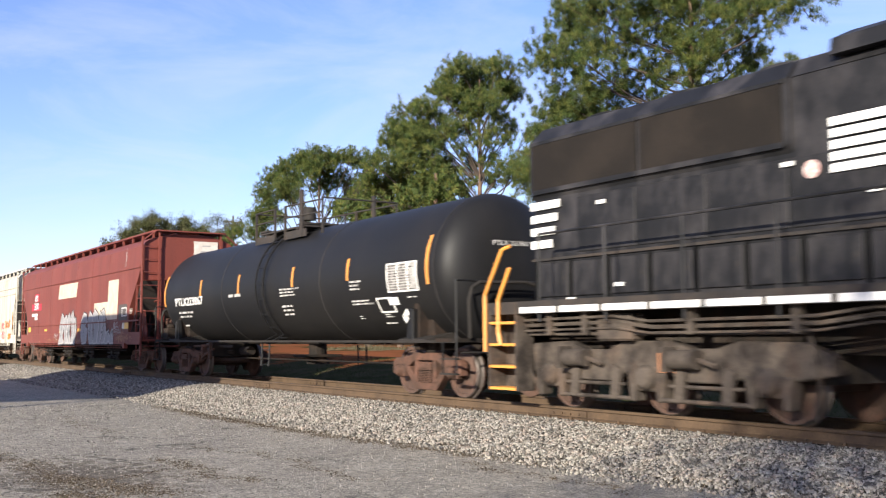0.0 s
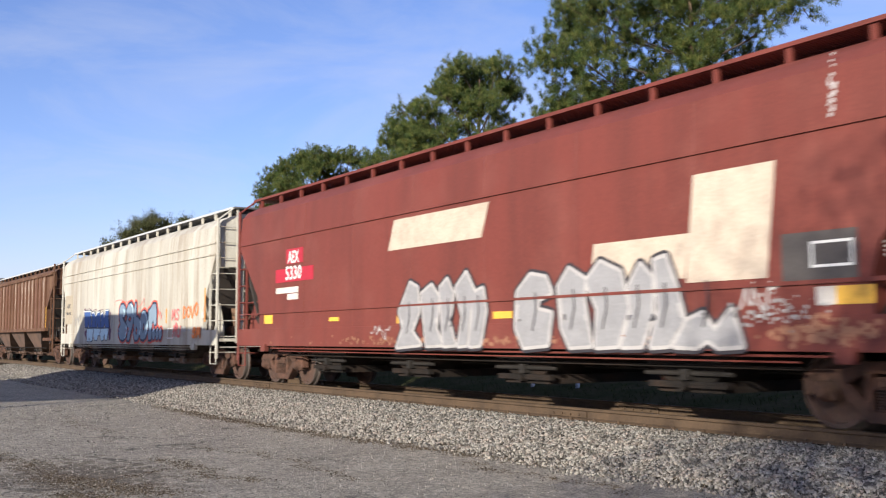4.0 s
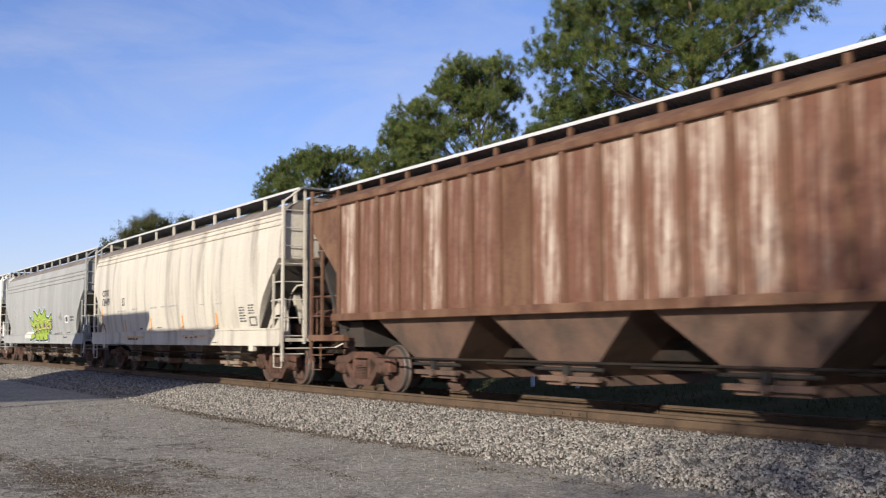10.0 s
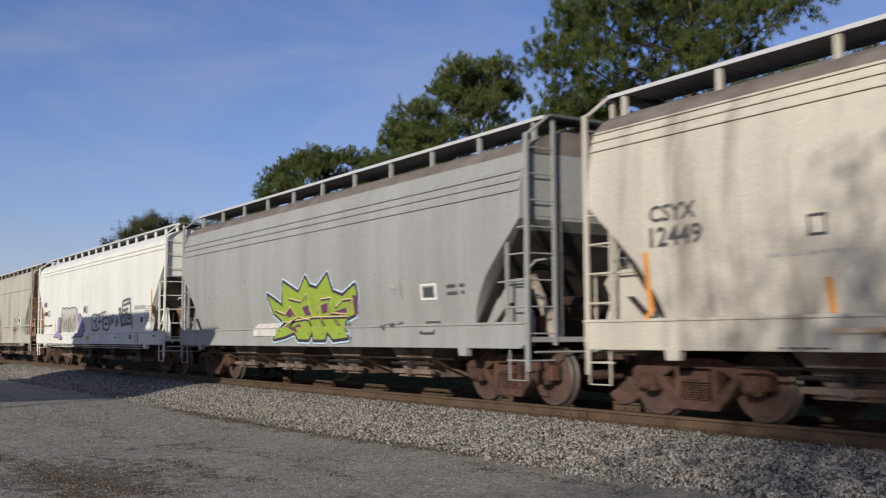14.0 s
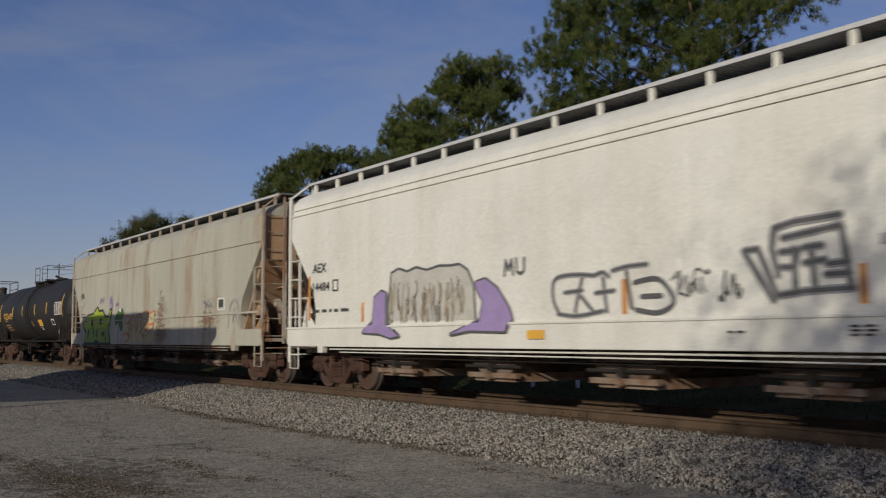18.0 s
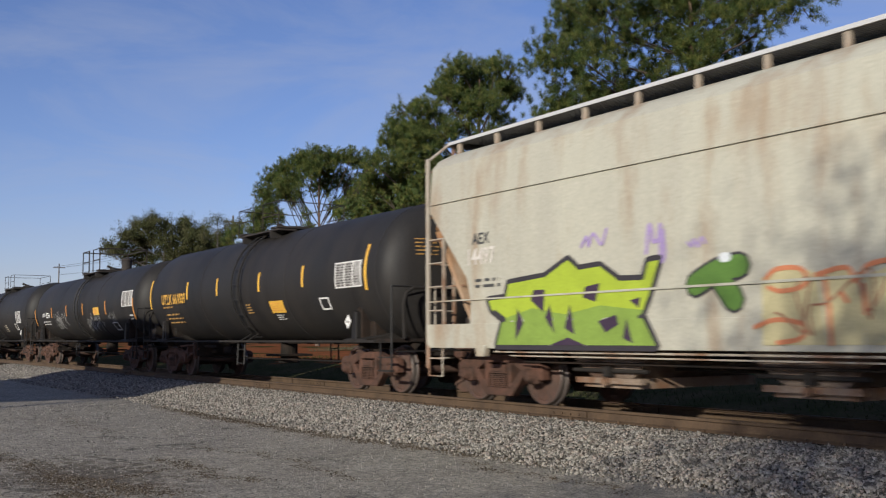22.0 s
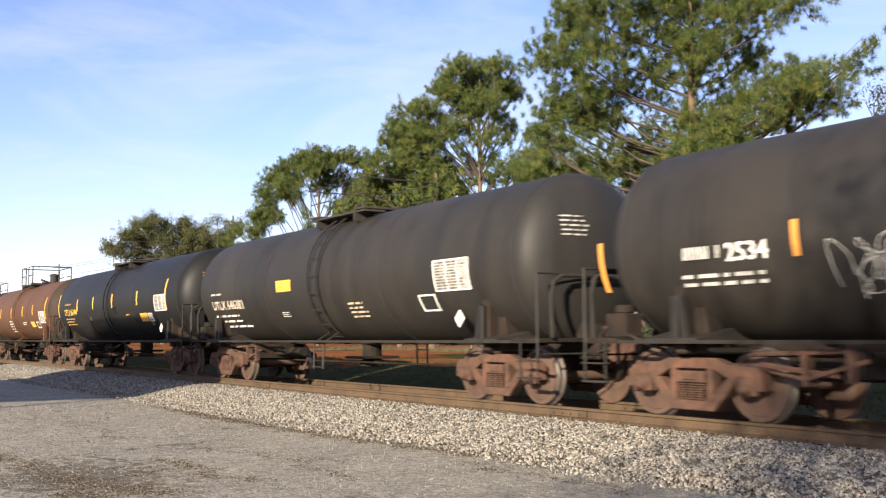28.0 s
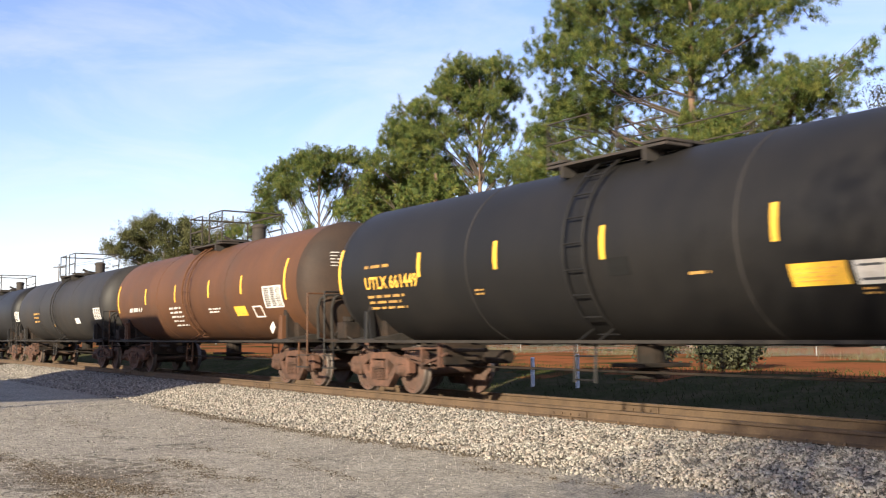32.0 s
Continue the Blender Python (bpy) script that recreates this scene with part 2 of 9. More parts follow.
def side_frame_mesh():
    """A cast freight-truck side frame, in x and z about the truck's middle; its outer face is at y = 0."""
    m = Mesher()
    t = 0.16
    # top member, with arched ends over the axle boxes
    m.prism([(-1.16, 0.40), (-1.16, 0.62), (-1.05, 0.70), (-0.62, 0.72), (-0.40, 0.80), (0.40, 0.80), (0.62, 0.72), (1.05, 0.70), (1.16, 0.62), (1.16, 0.40),
             (1.06, 0.40), (1.02, 0.56), (0.76, 0.56), (0.70, 0.48), (0.56, 0.56), (0.36, 0.66), (-0.36, 0.66), (-0.56, 0.56), (-0.70, 0.48), (-0.76, 0.56), (-1.02, 0.56), (-1.06, 0.40)][::-1], 0, t)
    # slanting tension members and the spring seat
    m.prism([(-0.72, 0.50), (-0.60, 0.56), (-0.28, 0.26), (0.28, 0.26), (0.60, 0.56), (0.72, 0.50), (0.36, 0.12), (-0.36, 0.12)], 0.005, t + 0.01)
    # columns beside the spring pocket
    for s in (-1, 1):
        m.prism([(s * 0.27, 0.24), (s * 0.36, 0.26), (s * 0.36, 0.68), (s * 0.27, 0.68)][::s], -0.01, t + 0.02)
    # bolster end
    m.prism([(-0.24, 0.48), (0.24, 0.48), (0.22, 0.63), (-0.22, 0.63)], -0.03, t + 0.1)
    m.box(-0.14, 0.14, -0.045, 0, 0.51, 0.59)
    # axle boxes with end caps
    for s in (-1, 1):
        m.prism([(s * 0.89 - 0.14, 0.34), (s * 0.89 + 0.14, 0.34), (s * 0.89 + 0.16, 0.56), (s * 0.89 - 0.16, 0.56)], 0.01, t - 0.01)
        m.lathe([(-0.10, 0.0), (-0.10, 0.06), (-0.085, 0.085), (-0.02, 0.10), (0.02, 0.135), (0.1, 0.135)], 16, "y", (s * 0.89, 0, 0.457))
    return m.mesh("side_frame", bevel=0.012, smooth=0.5)


def spring_mesh():
    m = Mesher()
    prof = [(0.26, 0.0)]
    for k in range(7):
        z = 0.262 + k * 0.031
        prof += [(z, 0.045), (z + 0.004, 0.068), (z + 0.020, 0.068), (z + 0.024, 0.045)]
    prof.append((0.48, 0.0))
    return m.lathe(prof, 12, "z", (0, 0.03, 0)).mesh("spring", smooth=0.6)


WHEELSET, SIDE_FRAME, SPRING = wheelset_mesh(), side_frame_mesh(), spring_mesh()
BOLSTER = Mesher().prism([(-0.2, 0.45), (0.2, 0.45), (0.2, 0.72), (-0.2, 0.72)], -0.95, 0.95).rod((0, 0, 0.7), (0, 0, 0.86), 0.2, 16).box(-0.7, 0.7, -0.55, -0.45, 0.38, 0.5).box(-0.7, 0.7, 0.45, 0.55, 0.38, 0.5)
for s in (-1, 1):
    BOLSTER.box(s * 0.40 - 0.05, s * 0.40 + 0.05, -0.8, 0.8, 0.3, 0.42)
BOLSTER = BOLSTER.mesh("truck", bevel=0.015)
WHEELS = []


def truck(car, x):
    """A two-axle truck under a car."""
    tr = part("truck", BOLSTER, M_TRUCK, car, at=pose(x, 0, 0))
    for s in (-1, 1):
        turn = pose(0, s * 1.06, 0, 0, 0, 0 if s < 0 else 180)
        part("side_frame", SIDE_FRAME, M_TRUCK, tr, at=turn)
        for x3 in (-0.15, 0.0, 0.15):
            part("spring", SPRING, M_TRUCK, tr, at=turn @ pose(x3, 0, 0))
    for a in (-0.89, 0.89):
        w = part("wheelset", WHEELSET, M_WHEEL, tr, at=pose(a, 0, WHEEL_R))
        WHEELS.append((w, a))
    return tr


COUPLER = Mesher().box(-0.75, 0.0, -0.09, 0.09, 0.72, 0.92).prism([(-0.02, 0.68), (0.2, 0.70), (0.24, 0.84), (0.2, 0.97), (-0.02, 0.98)], -0.16, 0.14).rod((0.1, -0.1, 0.64), (0.1, -0.1, 1.0), 0.05)
COUPLER = COUPLER.mesh("coupler", bevel=0.015)
HOSE = Mesher().path([(0.1, 0.35, 0.8), (0.22, 0.35, 0.55), (0.36, 0.28, 0.42), (0.5, 0.2, 0.40)], 0.03).mesh("air_hose")


def couplers(car, half):
    for s in (-1, 1):
        turn = pose(s * (half - 0.2), 0, 0, 0, 0, 0 if s > 0 else 180)
        part("coupler", COUPLER, M_TRUCK, car, at=turn)
        part("air_hose", HOSE, M_UNDER, car, at=turn)


CARS = []
# ---------------------------------------------------------------- covered hopper cars
# Underside shade is in the grating's grey, sunlight in the edge's pale grey.
M_GRATE = material("galvanised_grating_shade_tone", (0.16, 0.16, 0.16), 0.7, 0.3, second=(0.10, 0.09, 0.08), amount=0.5, bump=0.2)
M_SIDE_RAIL = material("worn_dark_rail", (0.030, 0.026, 0.023), 0.75, spec=0.2, second=(0.016, 0.014, 0.012), amount=0.6, scale=3, bump=0)
M_WALK_EDGE = material("galvanised_edge_sun_tone", (0.58, 0.57, 0.55), 0.5, 0.2, bump=0)
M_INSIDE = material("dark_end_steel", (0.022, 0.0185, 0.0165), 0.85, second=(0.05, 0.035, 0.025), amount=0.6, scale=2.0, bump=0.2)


def side_of(levels, low=None):
    def surf(z):
        if low and z < low[0]:
            return -low[1]
        for (z0, w0, *_), (z1, w1, *_) in zip(levels, levels[1:]):
            if z0 <= z <= z1:
                return -(w0 + (w1 - w0) * (z - z0) / max(1e-6, z1 - z0))
        return -levels[0][1] if z < levels[0][0] else -levels[-1][1]
    return surf


def hopper(name, label, rear, front, paint, form="curved", sill=(0.90, 1.30), board_z=4.52, seams=(3.78, 3.93), seam_dark=None, posts=17, bays=4, over=1.35,
           roof_paint=None, end_paint=None, frame_paint=None, bay_paint=None, gate_paint=None, ledge=0.05, walk_paint=None, notch=1.0, slope_paint=None, plates=(-1, 1)):
    """A covered hopper car between the truck centres rear and front."""
    mid, e = (rear + front) / 2, (front - rear) / 2 + over
    car = thing(name, label, "freight car", group="cars of the train")
    car["middle"] = mid
    frame_paint, end_paint, roof_paint = frame_paint or paint, end_paint or paint, roof_paint or paint
    if form == "curved":
        cut = [(sill[1] - 0.01, 1.50, 1.45), (1.50, 1.54, 1.38), (1.75, 1.58, 1.24), (2.05, 1.61, 1.02), (2.45, 1.63, 0.60), (2.90, 1.63, 0.10), (3.35, 1.60, 0.10), (3.70, 1.55, 0.10), (3.95, 1.47, 0.10)]
    elif form == "ribbed":
        cut = [(1.50, 1.58, 1.25), (2.35, 1.58, 1.25), (3.30, 1.58, 0.12), (3.80, 1.58, 0.12)]
    else:
        cut = [(sill[1] - 0.01, 1.58, 1.30 * notch), (1.62, 1.58, 1.34 * notch), (2.05, 1.58, 1.22 * notch), (3.25, 1.58, 0.10), (3.70, 1.56, 0.10), (4.02, 1.53, 0.10)]
    levels = [(z, w, -e + i, e - i) for z, w, i in cut]
    top = cut[-1]
    shell = part("body", Mesher().stack(levels), paint, car, smooth=0.5)
    surf = side_of(levels, (sill[1] + 0.012, 1.58 + ledge + (0.02 if ledge > 0.02 else 0.0)) if form != "ribbed" else None)
    # roof
    rz, rw = top[0], top[1]
    roof = Mesher().stack([(rz, rw, -e + 0.10, e - 0.10), (rz + 0.16, rw - 0.14, -e + 0.10, e - 0.10), (rz + 0.30, rw - 0.42, -e + 0.11, e - 0.11), (rz + 0.40, 0.62, -e + 0.12, e - 0.12), (rz + 0.44, 0.30, -e + 0.12, e - 0.12)])
    part("roof", roof, roof_paint, car, smooth=0.6)
    for k in range(6):
        x = -e + 1.2 + k * (2 * e - 2.4) / 5
        part("hatch_cover", Mesher().box(x - 1.1, x + 1.1, -0.32, 0.32, rz + 0.43, rz + 0.53), roof_paint, car, bevel=0.03)
    # longitudinal seams and, on the ribbed form, posts
    for z in seams:
        y = surf(z)
        part("seam", Mesher().prism([(-e + 0.12, z), (e - 0.12, z), (e - 0.12, z + 0.05), (-e + 0.12, z + 0.02)], y - 0.03, y + 0.02), seam_dark or paint, car)
    if form != "ribbed":
        n_w = 7
        for side in (-1, 1):
            for k in range(1, n_w):
                x = -e + 1.5 + k * (2 * e - 3.0) / n_w
                m = Mesher()
                zs = [q for q in cut if q[0] >= 1.28]
                for (za, wa, _), (zb, wb, _) in zip(zs, zs[1:]):
                    m.add([(x - 0.018, side * wa, za), (x, side * (wa + 0.006), za), (x + 0.018, side * wa, za), (x - 0.018, side * wb, zb), (x, side * (wb + 0.006), zb), (x + 0.018, side * wb, zb)], [(0, 1, 4, 3), (1, 2, 5, 4)])
                part("weld_seam", m, paint, car)
    if form == "ribbed":
        rib = Mesher().prism([(-0.055, 1.50), (0.055, 1.50), (0.055, 3.80), (-0.055, 3.80)], -0.075, 0.02).mesh("rib", bevel=0.02)
        for side in (-1, 1):
            for k in range(18):
                x = -e + 1.38 + k * (2 * e - 2.76) / 17
                part("rib", rib, paint, car, at=pose(x, side * 1.58, 0, 0, 0, 0 if side < 0 else 180))
        panels = [Mesher().prism([(-0.40, 1.56), (0.40, 1.56), (0.40, 3.76), (-0.40, 3.76)], -0.012, 0.02).mesh("side_panel") for _ in P_BROWNS]
        lr = random.Random(77)
        for side in (-1, 1):
            for k in range(17):
                x = -e + 1.38 + (k + 0.5) * (2 * e - 2.76) / 17
                q = lr.choice((0, 1, 1, 2, 2)) if k % 4 else 2
                part("side_panel", panels[q], P_BROWNS[q], car, at=pose(x, side * 1.58, 0, 0, 0, 0 if side < 0 else 180))
        for side in (-1, 1):
            y = side * 1.58
            part("top_chord", Mesher().box(-e + 0.1, e - 0.1, y - 0.09, y + 0.09, 3.76, 3.88), roof_paint, car, bevel=0.015)
            part("side_sill", Mesher().box(-e + 1.1, e - 1.1, y - 0.085, y + 0.07, 1.42, 1.56), paint, car, bevel=0.01)
            part("end_sill", Mesher().box(-e, -e + 1.6, y - 0.05, y + 0.07, 1.02, 1.14).box(e - 1.6, e, y - 0.05, y + 0.07, 1.02, 1.14), frame_paint, car)
    else:
        for side in (-1, 1):
            y = side * 1.58
            m = Mesher().prism([(-e, sill[0] + 0.06), (-e + 0.1, sill[0]), (e - 0.1, sill[0]), (e, sill[0] + 0.06), (e, sill[1]), (-e, sill[1])], y - (ledge if side < 0 else 0.06), y + (0.06 if side < 0 else ledge))
            if ledge > 0.02:
                m.box(-e, e, y - ledge - 0.02, y + ledge + 0.02, sill[1] - 0.03, sill[1] + 0.012)
            part("side_sill", m, paint, car, bevel=0.006)
            for s in (-1, 1):
                part("jacking_pad", Mesher().prism([(s * (e - 1.75), sill[0] - 0.13), (s * (e - 1.55), sill[0] - 0.13), (s * (e - 1.52), sill[0] + 0.05), (s * (e - 1.8), sill[0] + 0.05)][::s], y - 0.06, y + 0.06), paint, car, bevel=0.01)
    # slope sheets under the ends, the centre sill and the bays
    for s in (-1, 1):
        lo = cut[0][2]
        # M_INSIDE on the sheets holds grime plus the shade of the end recess
        part("slope_sheet", Mesher().prism([(s * (e - lo), 1.26), (s * (e - lo + 0.05), 1.26), (s * (e - 0.14), 2.92), (s * (e - 0.3), 2.92)][::s], -1.5, 1.5), slope_paint or M_INSIDE, car, "grimy sloping end sheet with recess shade in its colour")
        part("end_wall", Mesher().box(*sorted((s * (e - 0.105), s * (e - 0.09))), -1.44, 1.44, 2.95, top[0] - 0.03), end_paint, car)
        part("end_platform", Mesher().box(*sorted((s * (e - 1.5), s * e)), -1.5, 1.5, 1.0, 1.08), frame_paint, car)
        for y in (-0.85, 0.85) if s in plates else ():
            brace = Mesher().add([(s * (e - dx), yy, zz) for dx, zz in ((0.10, 1.08), (0.26, 1.08), (0.98, 2.18), (0.82, 2.18)) for yy in (y - 0.07, y + 0.07)],
                                 [(0, 2, 4, 6), (1, 7, 5, 3), (0, 1, 3, 2), (2, 3, 5, 4), (4, 5, 7, 6), (6, 7, 1, 0)])
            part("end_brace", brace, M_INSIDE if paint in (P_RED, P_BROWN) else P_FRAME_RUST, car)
            part("end_column", Mesher().box(*sorted((s * (e - 0.08), s * (e - 0.18))), y - 0.06, y + 0.06, 1.05, 3.0), frame_paint, car, bevel=0.01)
        for side in (-1, 1) if form != "ribbed" and s in plates else ():
            y0, y1 = sorted((side * 1.30, side * 1.33))
            part("shear_plate", Mesher().prism([(s * (e - 1.5 * notch), 1.05), (s * (e - 0.14), 1.05), (s * (e - 0.14), 1.35), (s * (e - 0.42), 2.0), (s * (e - 0.72), 2.0), (s * (e - 1.0 * notch), 1.72), (s * (e - 1.35 * notch), 1.58)][::s], y0, y1), end_paint, car)
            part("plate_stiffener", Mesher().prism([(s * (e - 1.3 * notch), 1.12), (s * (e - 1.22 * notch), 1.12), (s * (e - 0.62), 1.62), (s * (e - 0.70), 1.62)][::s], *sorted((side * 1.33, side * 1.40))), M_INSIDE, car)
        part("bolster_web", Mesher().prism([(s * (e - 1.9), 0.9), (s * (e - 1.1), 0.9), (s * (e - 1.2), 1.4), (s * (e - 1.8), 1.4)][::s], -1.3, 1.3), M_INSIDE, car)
    part("centre_sill", Mesher().box(-e - 0.15, e + 0.15, -0.25, 0.25, 0.72, 1.02), M_UNDER, car, bevel=0.01)
    span = 2 * (e - 2.55)
    for k in range(bays):
        w = span / bays
        x = -span / 2 + (k + 0.5) * w
        hz = cut[0][0] + 0.05
        m = Mesher()
        f, half = 0.36, w / 2 - (0.02 if form == "ribbed" else 0.14)
        wide = 1.52 if form == "ribbed" else 1.35
        v = [(x - half, -wide, hz), (x + half, -wide, hz), (x + half, wide, hz), (x - half, wide, hz)]
        v += [(x - f, -1.15, 0.46), (x + f, -1.15, 0.46), (x + f, 1.15, 0.46), (x - f, 1.15, 0.46)]
        m.add(v, [(0, 1, 5, 4), (1, 2, 6, 5), (2, 3, 7, 6), (3, 0, 4, 7), (4, 5, 6, 7), (3, 2, 1, 0)])
        bay = part("hopper_bay", m, bay_paint or M_UNDER, car)
        part("outlet_gate", Mesher().box(x - 0.55, x + 0.55, -1.18, 1.18, 0.36, 0.50).box(x - 0.66, x + 0.66, -1.26, -1.16, 0.42, 0.50).rod((x, -1.34, 0.44), (x, -1.1, 0.44), 0.06), gate_paint or bay_paint or M_UNDER, bay)
        part("gate_shaft", Mesher().rod((x - 0.75, -1.22, 0.60), (x + 0.75, -1.22, 0.60), 0.03, 8).box(x - 0.06, x + 0.06, -1.3, -1.16, 0.52, 0.66), M_SIDE_RAIL, bay)
    # roof walk with its posts
    yb = 1.15
    for side in (-1, 1):
        walk_m = Mesher()
        y0, y1 = sorted((side * yb, side * (yb - 0.78)))
        for k in range(13):
            yy = y0 + 0.03 + k * (y1 - y0 - 0.06) / 12
            walk_m.box(-e + 0.05, e - 0.05, yy - 0.018, yy + 0.018, board_z - 0.02, board_z + 0.015)
        part("walk_edge", Mesher().box(-e + 0.05, e - 0.05, *sorted((side * yb, side * (yb + 0.015))), board_z - 0.025, board_z + 0.03), walk_paint or M_WALK_EDGE, car)
        nb = 64
        for k in range(nb + 1):
            x = -e + 0.08 + k * (2 * e - 0.16) / nb
            walk_m.box(x - 0.03, x + 0.03, y0, y1, board_z - 0.015, board_z)
        part("roof_walk", walk_m, walk_paint or M_GRATE, car, "grating walkway along the roof")
        pm = Mesher().prism([(-0.035, rz + 0.16), (0.035, rz + 0.16), (0.035, board_z - 0.03), (-0.035, board_z - 0.03)], -0.03, 0.03).mesh("walk_post")
        for k in range(posts):
            x = -e + 0.35 + k * (2 * e - 0.7) / (posts - 1)
            part("walk_post", pm, frame_paint, car, at=pose(x, side * (yb - 0.04), 0))
    for s in (-1, 1):
        part("crossover_walk", Mesher().box(*sorted((s * (e - 0.38), s * (e + 0.12))), -yb, yb, board_z - 0.02, board_z + 0.02), walk_paint or M_GRATE, car)
    # corner posts and ladders
    rung_end = Mesher().rod((0, -0.26, 0), (0, 0.26, 0), 0.014, 6).mesh("rung")
    rung_side = Mesher().rod((-0.26, 0, 0), (0.26, 0, 0), 0.014, 6).mesh("rung")
    pw = 0.034
    for s in (-1, 1):
        for side in (-1, 1):
            y = side * 1.56
            post = Mesher().prism([(s * e - pw, 0.55), (s * e + pw, 0.55), (s * e + pw, 4.22), (s * e - pw, 4.22)], y - 0.03, y + 0.03)
            post.add([(s * e + dx, yy + dy, zz) for yy, zz in ((y, 4.18), (side * 1.12, board_z)) for dx, dy in ((-pw, -0.03), (pw, -0.03), (pw, 0.03), (-pw, 0.03))],
                     [(0, 1, 5, 4), (1, 2, 6, 5), (2, 3, 7, 6), (3, 0, 4, 7), (3, 2, 1, 0), (4, 5, 6, 7)])
            lad = part("end_ladder", post, frame_paint, car, bevel=0.008)
            inner = side * 1.02
            part("ladder_stile", Mesher().box(s * e - 0.022, s * e + 0.022, inner - 0.025, inner + 0.025, 0.95, board_z), frame_paint, lad)
            for k in range(9):
                part("rung", rung_end, frame_paint, lad, at=pose(s * e, side * 1.29, 0.72 + k * 0.41))
            sl = part("side_ladder", Mesher().box(s * (e - 0.5) - 0.02, s * (e - 0.5) + 0.02, y - 0.025, y + 0.025, sill[1] if form != "ribbed" else 1.1, 2.75 if form != "ribbed" else 2.9), frame_paint, car)
            for k in range(6):
                part("rung", rung_side, frame_paint, sl, at=pose(s * (e - 0.25), y - side * 0.0, 0.72 + k * 0.41))
            part("sill_step", Mesher().path([(s * (e - 0.03), y, 0.95), (s * (e - 0.03), y, 0.42), (s * (e - 0.45), y, 0.42), (s * (e - 0.45), y, 0.95)], 0.016), frame_paint, car)
    # air brake gear on one end
    part("brake_reservoir", Mesher().lathe([(-0.55, 0.0), (-0.5, 0.16), (-0.42, 0.2), (0.42, 0.2), (0.5, 0.16), (0.55, 0.0)], 14, "y", (e - 0.75, 0.0, 1.55)), M_TRUCK, car, smooth=0.7)
    part("brake_cylinder", Mesher().rod((e - 0.9, -0.9, 1.28), (e - 0.35, -0.9, 1.28), 0.14, 12).rod((e - 1.2, -0.9, 1.28), (e - 0.9, -0.9, 1.28), 0.03), M_TRUCK, car, smooth=0.7)
    wheel = Mesher().lathe([(-0.015, 0.25), (0.0, 0.27), (0.015, 0.25), (0.0, 0.235)], 20, "x", (e + 0.02, 0.55, 2.35), close=True)
    for a in range(4):
        wheel.rod((e + 0.02, 0.55, 2.35), (e + 0.02, 0.55 + 0.25 * math.cos(a * 1.571), 2.35 + 0.25 * math.sin(a * 1.571)), 0.012, 5)
    part("brake_wheel", wheel, frame_paint, car)
    for s in (-1, 1):
        gear = part("brake_valve", Mesher().box(*sorted((s * (e - 1.05), s * (e - 0.7))), -1.25, -0.85, 1.08, 1.42).rod((s * (e - 0.88), -1.05, 1.42), (s * (e - 0.88), -1.05, 1.58), 0.11, 12), M_INSIDE, car, bevel=0.02)
        part("valve_pipe", Mesher().path([(s * (e - 0.72), -1.3, 1.2), (s * (e - 0.45), -1.32, 1.15), (s * (e - 0.3), -1.2, 0.95)], 0.022), frame_paint, gear)
        part("valve_pipe", Mesher().path([(s * (e - 0.95), -1.0, 1.55), (s * (e - 0.8), -1.0, 2.1), (s * (e - 0.55), -0.95, 2.3), (s * (e - 0.4), -0.6, 2.35)], 0.022), frame_paint, gear)
        part("bell_crank", Mesher().prism([(s * (e - 0.55), 1.1), (s * (e - 0.25), 1.1), (s * (e - 0.3), 1.5), (s * (e - 0.45), 1.75)][::s], -0.62, -0.57), M_TRUCK, car, bevel=0.008)
        part("uncoupling_lever", Mesher().path([(s * (e + 0.1), -1.5, 0.85), (s * (e + 0.1), -0.3, 0.85), (s * (e + 0.25), -0.15, 0.95)], 0.018), frame_paint, car)
        part("end_handrail", Mesher().path([(s * (e - 0.05), -1.45, 1.08), (s * (e - 0.05), -1.45, 1.95), (s * (e - 0.95), -1.45, 1.95)], 0.018), frame_paint, car)
    if form == "flat":
        part("side_pipe", Mesher().path([(-e + 1.9, -1.52, sill[0] - 0.05), (e - 1.9, -1.52, sill[0] - 0.05)], 0.016).path([(-e + 2.3, -1.50, sill[0] - 0.11), (e - 2.3, -1.50, sill[0] - 0.12)], 0.012), frame_paint, car)
    part("train_line", Mesher().path([(-e, -0.5, 0.62), (e, -0.5, 0.62)], 0.022).path([(-e + 2.4, -1.3, 0.70), (e - 2.4, -1.3, 0.70)], 0.02), M_UNDER, car)
    truck(car, rear - mid)
    truck(car, front - mid)
    couplers(car, (front - rear) / 2 + 2.0)
    CARS.append((car, mid))
    return car, surf, e


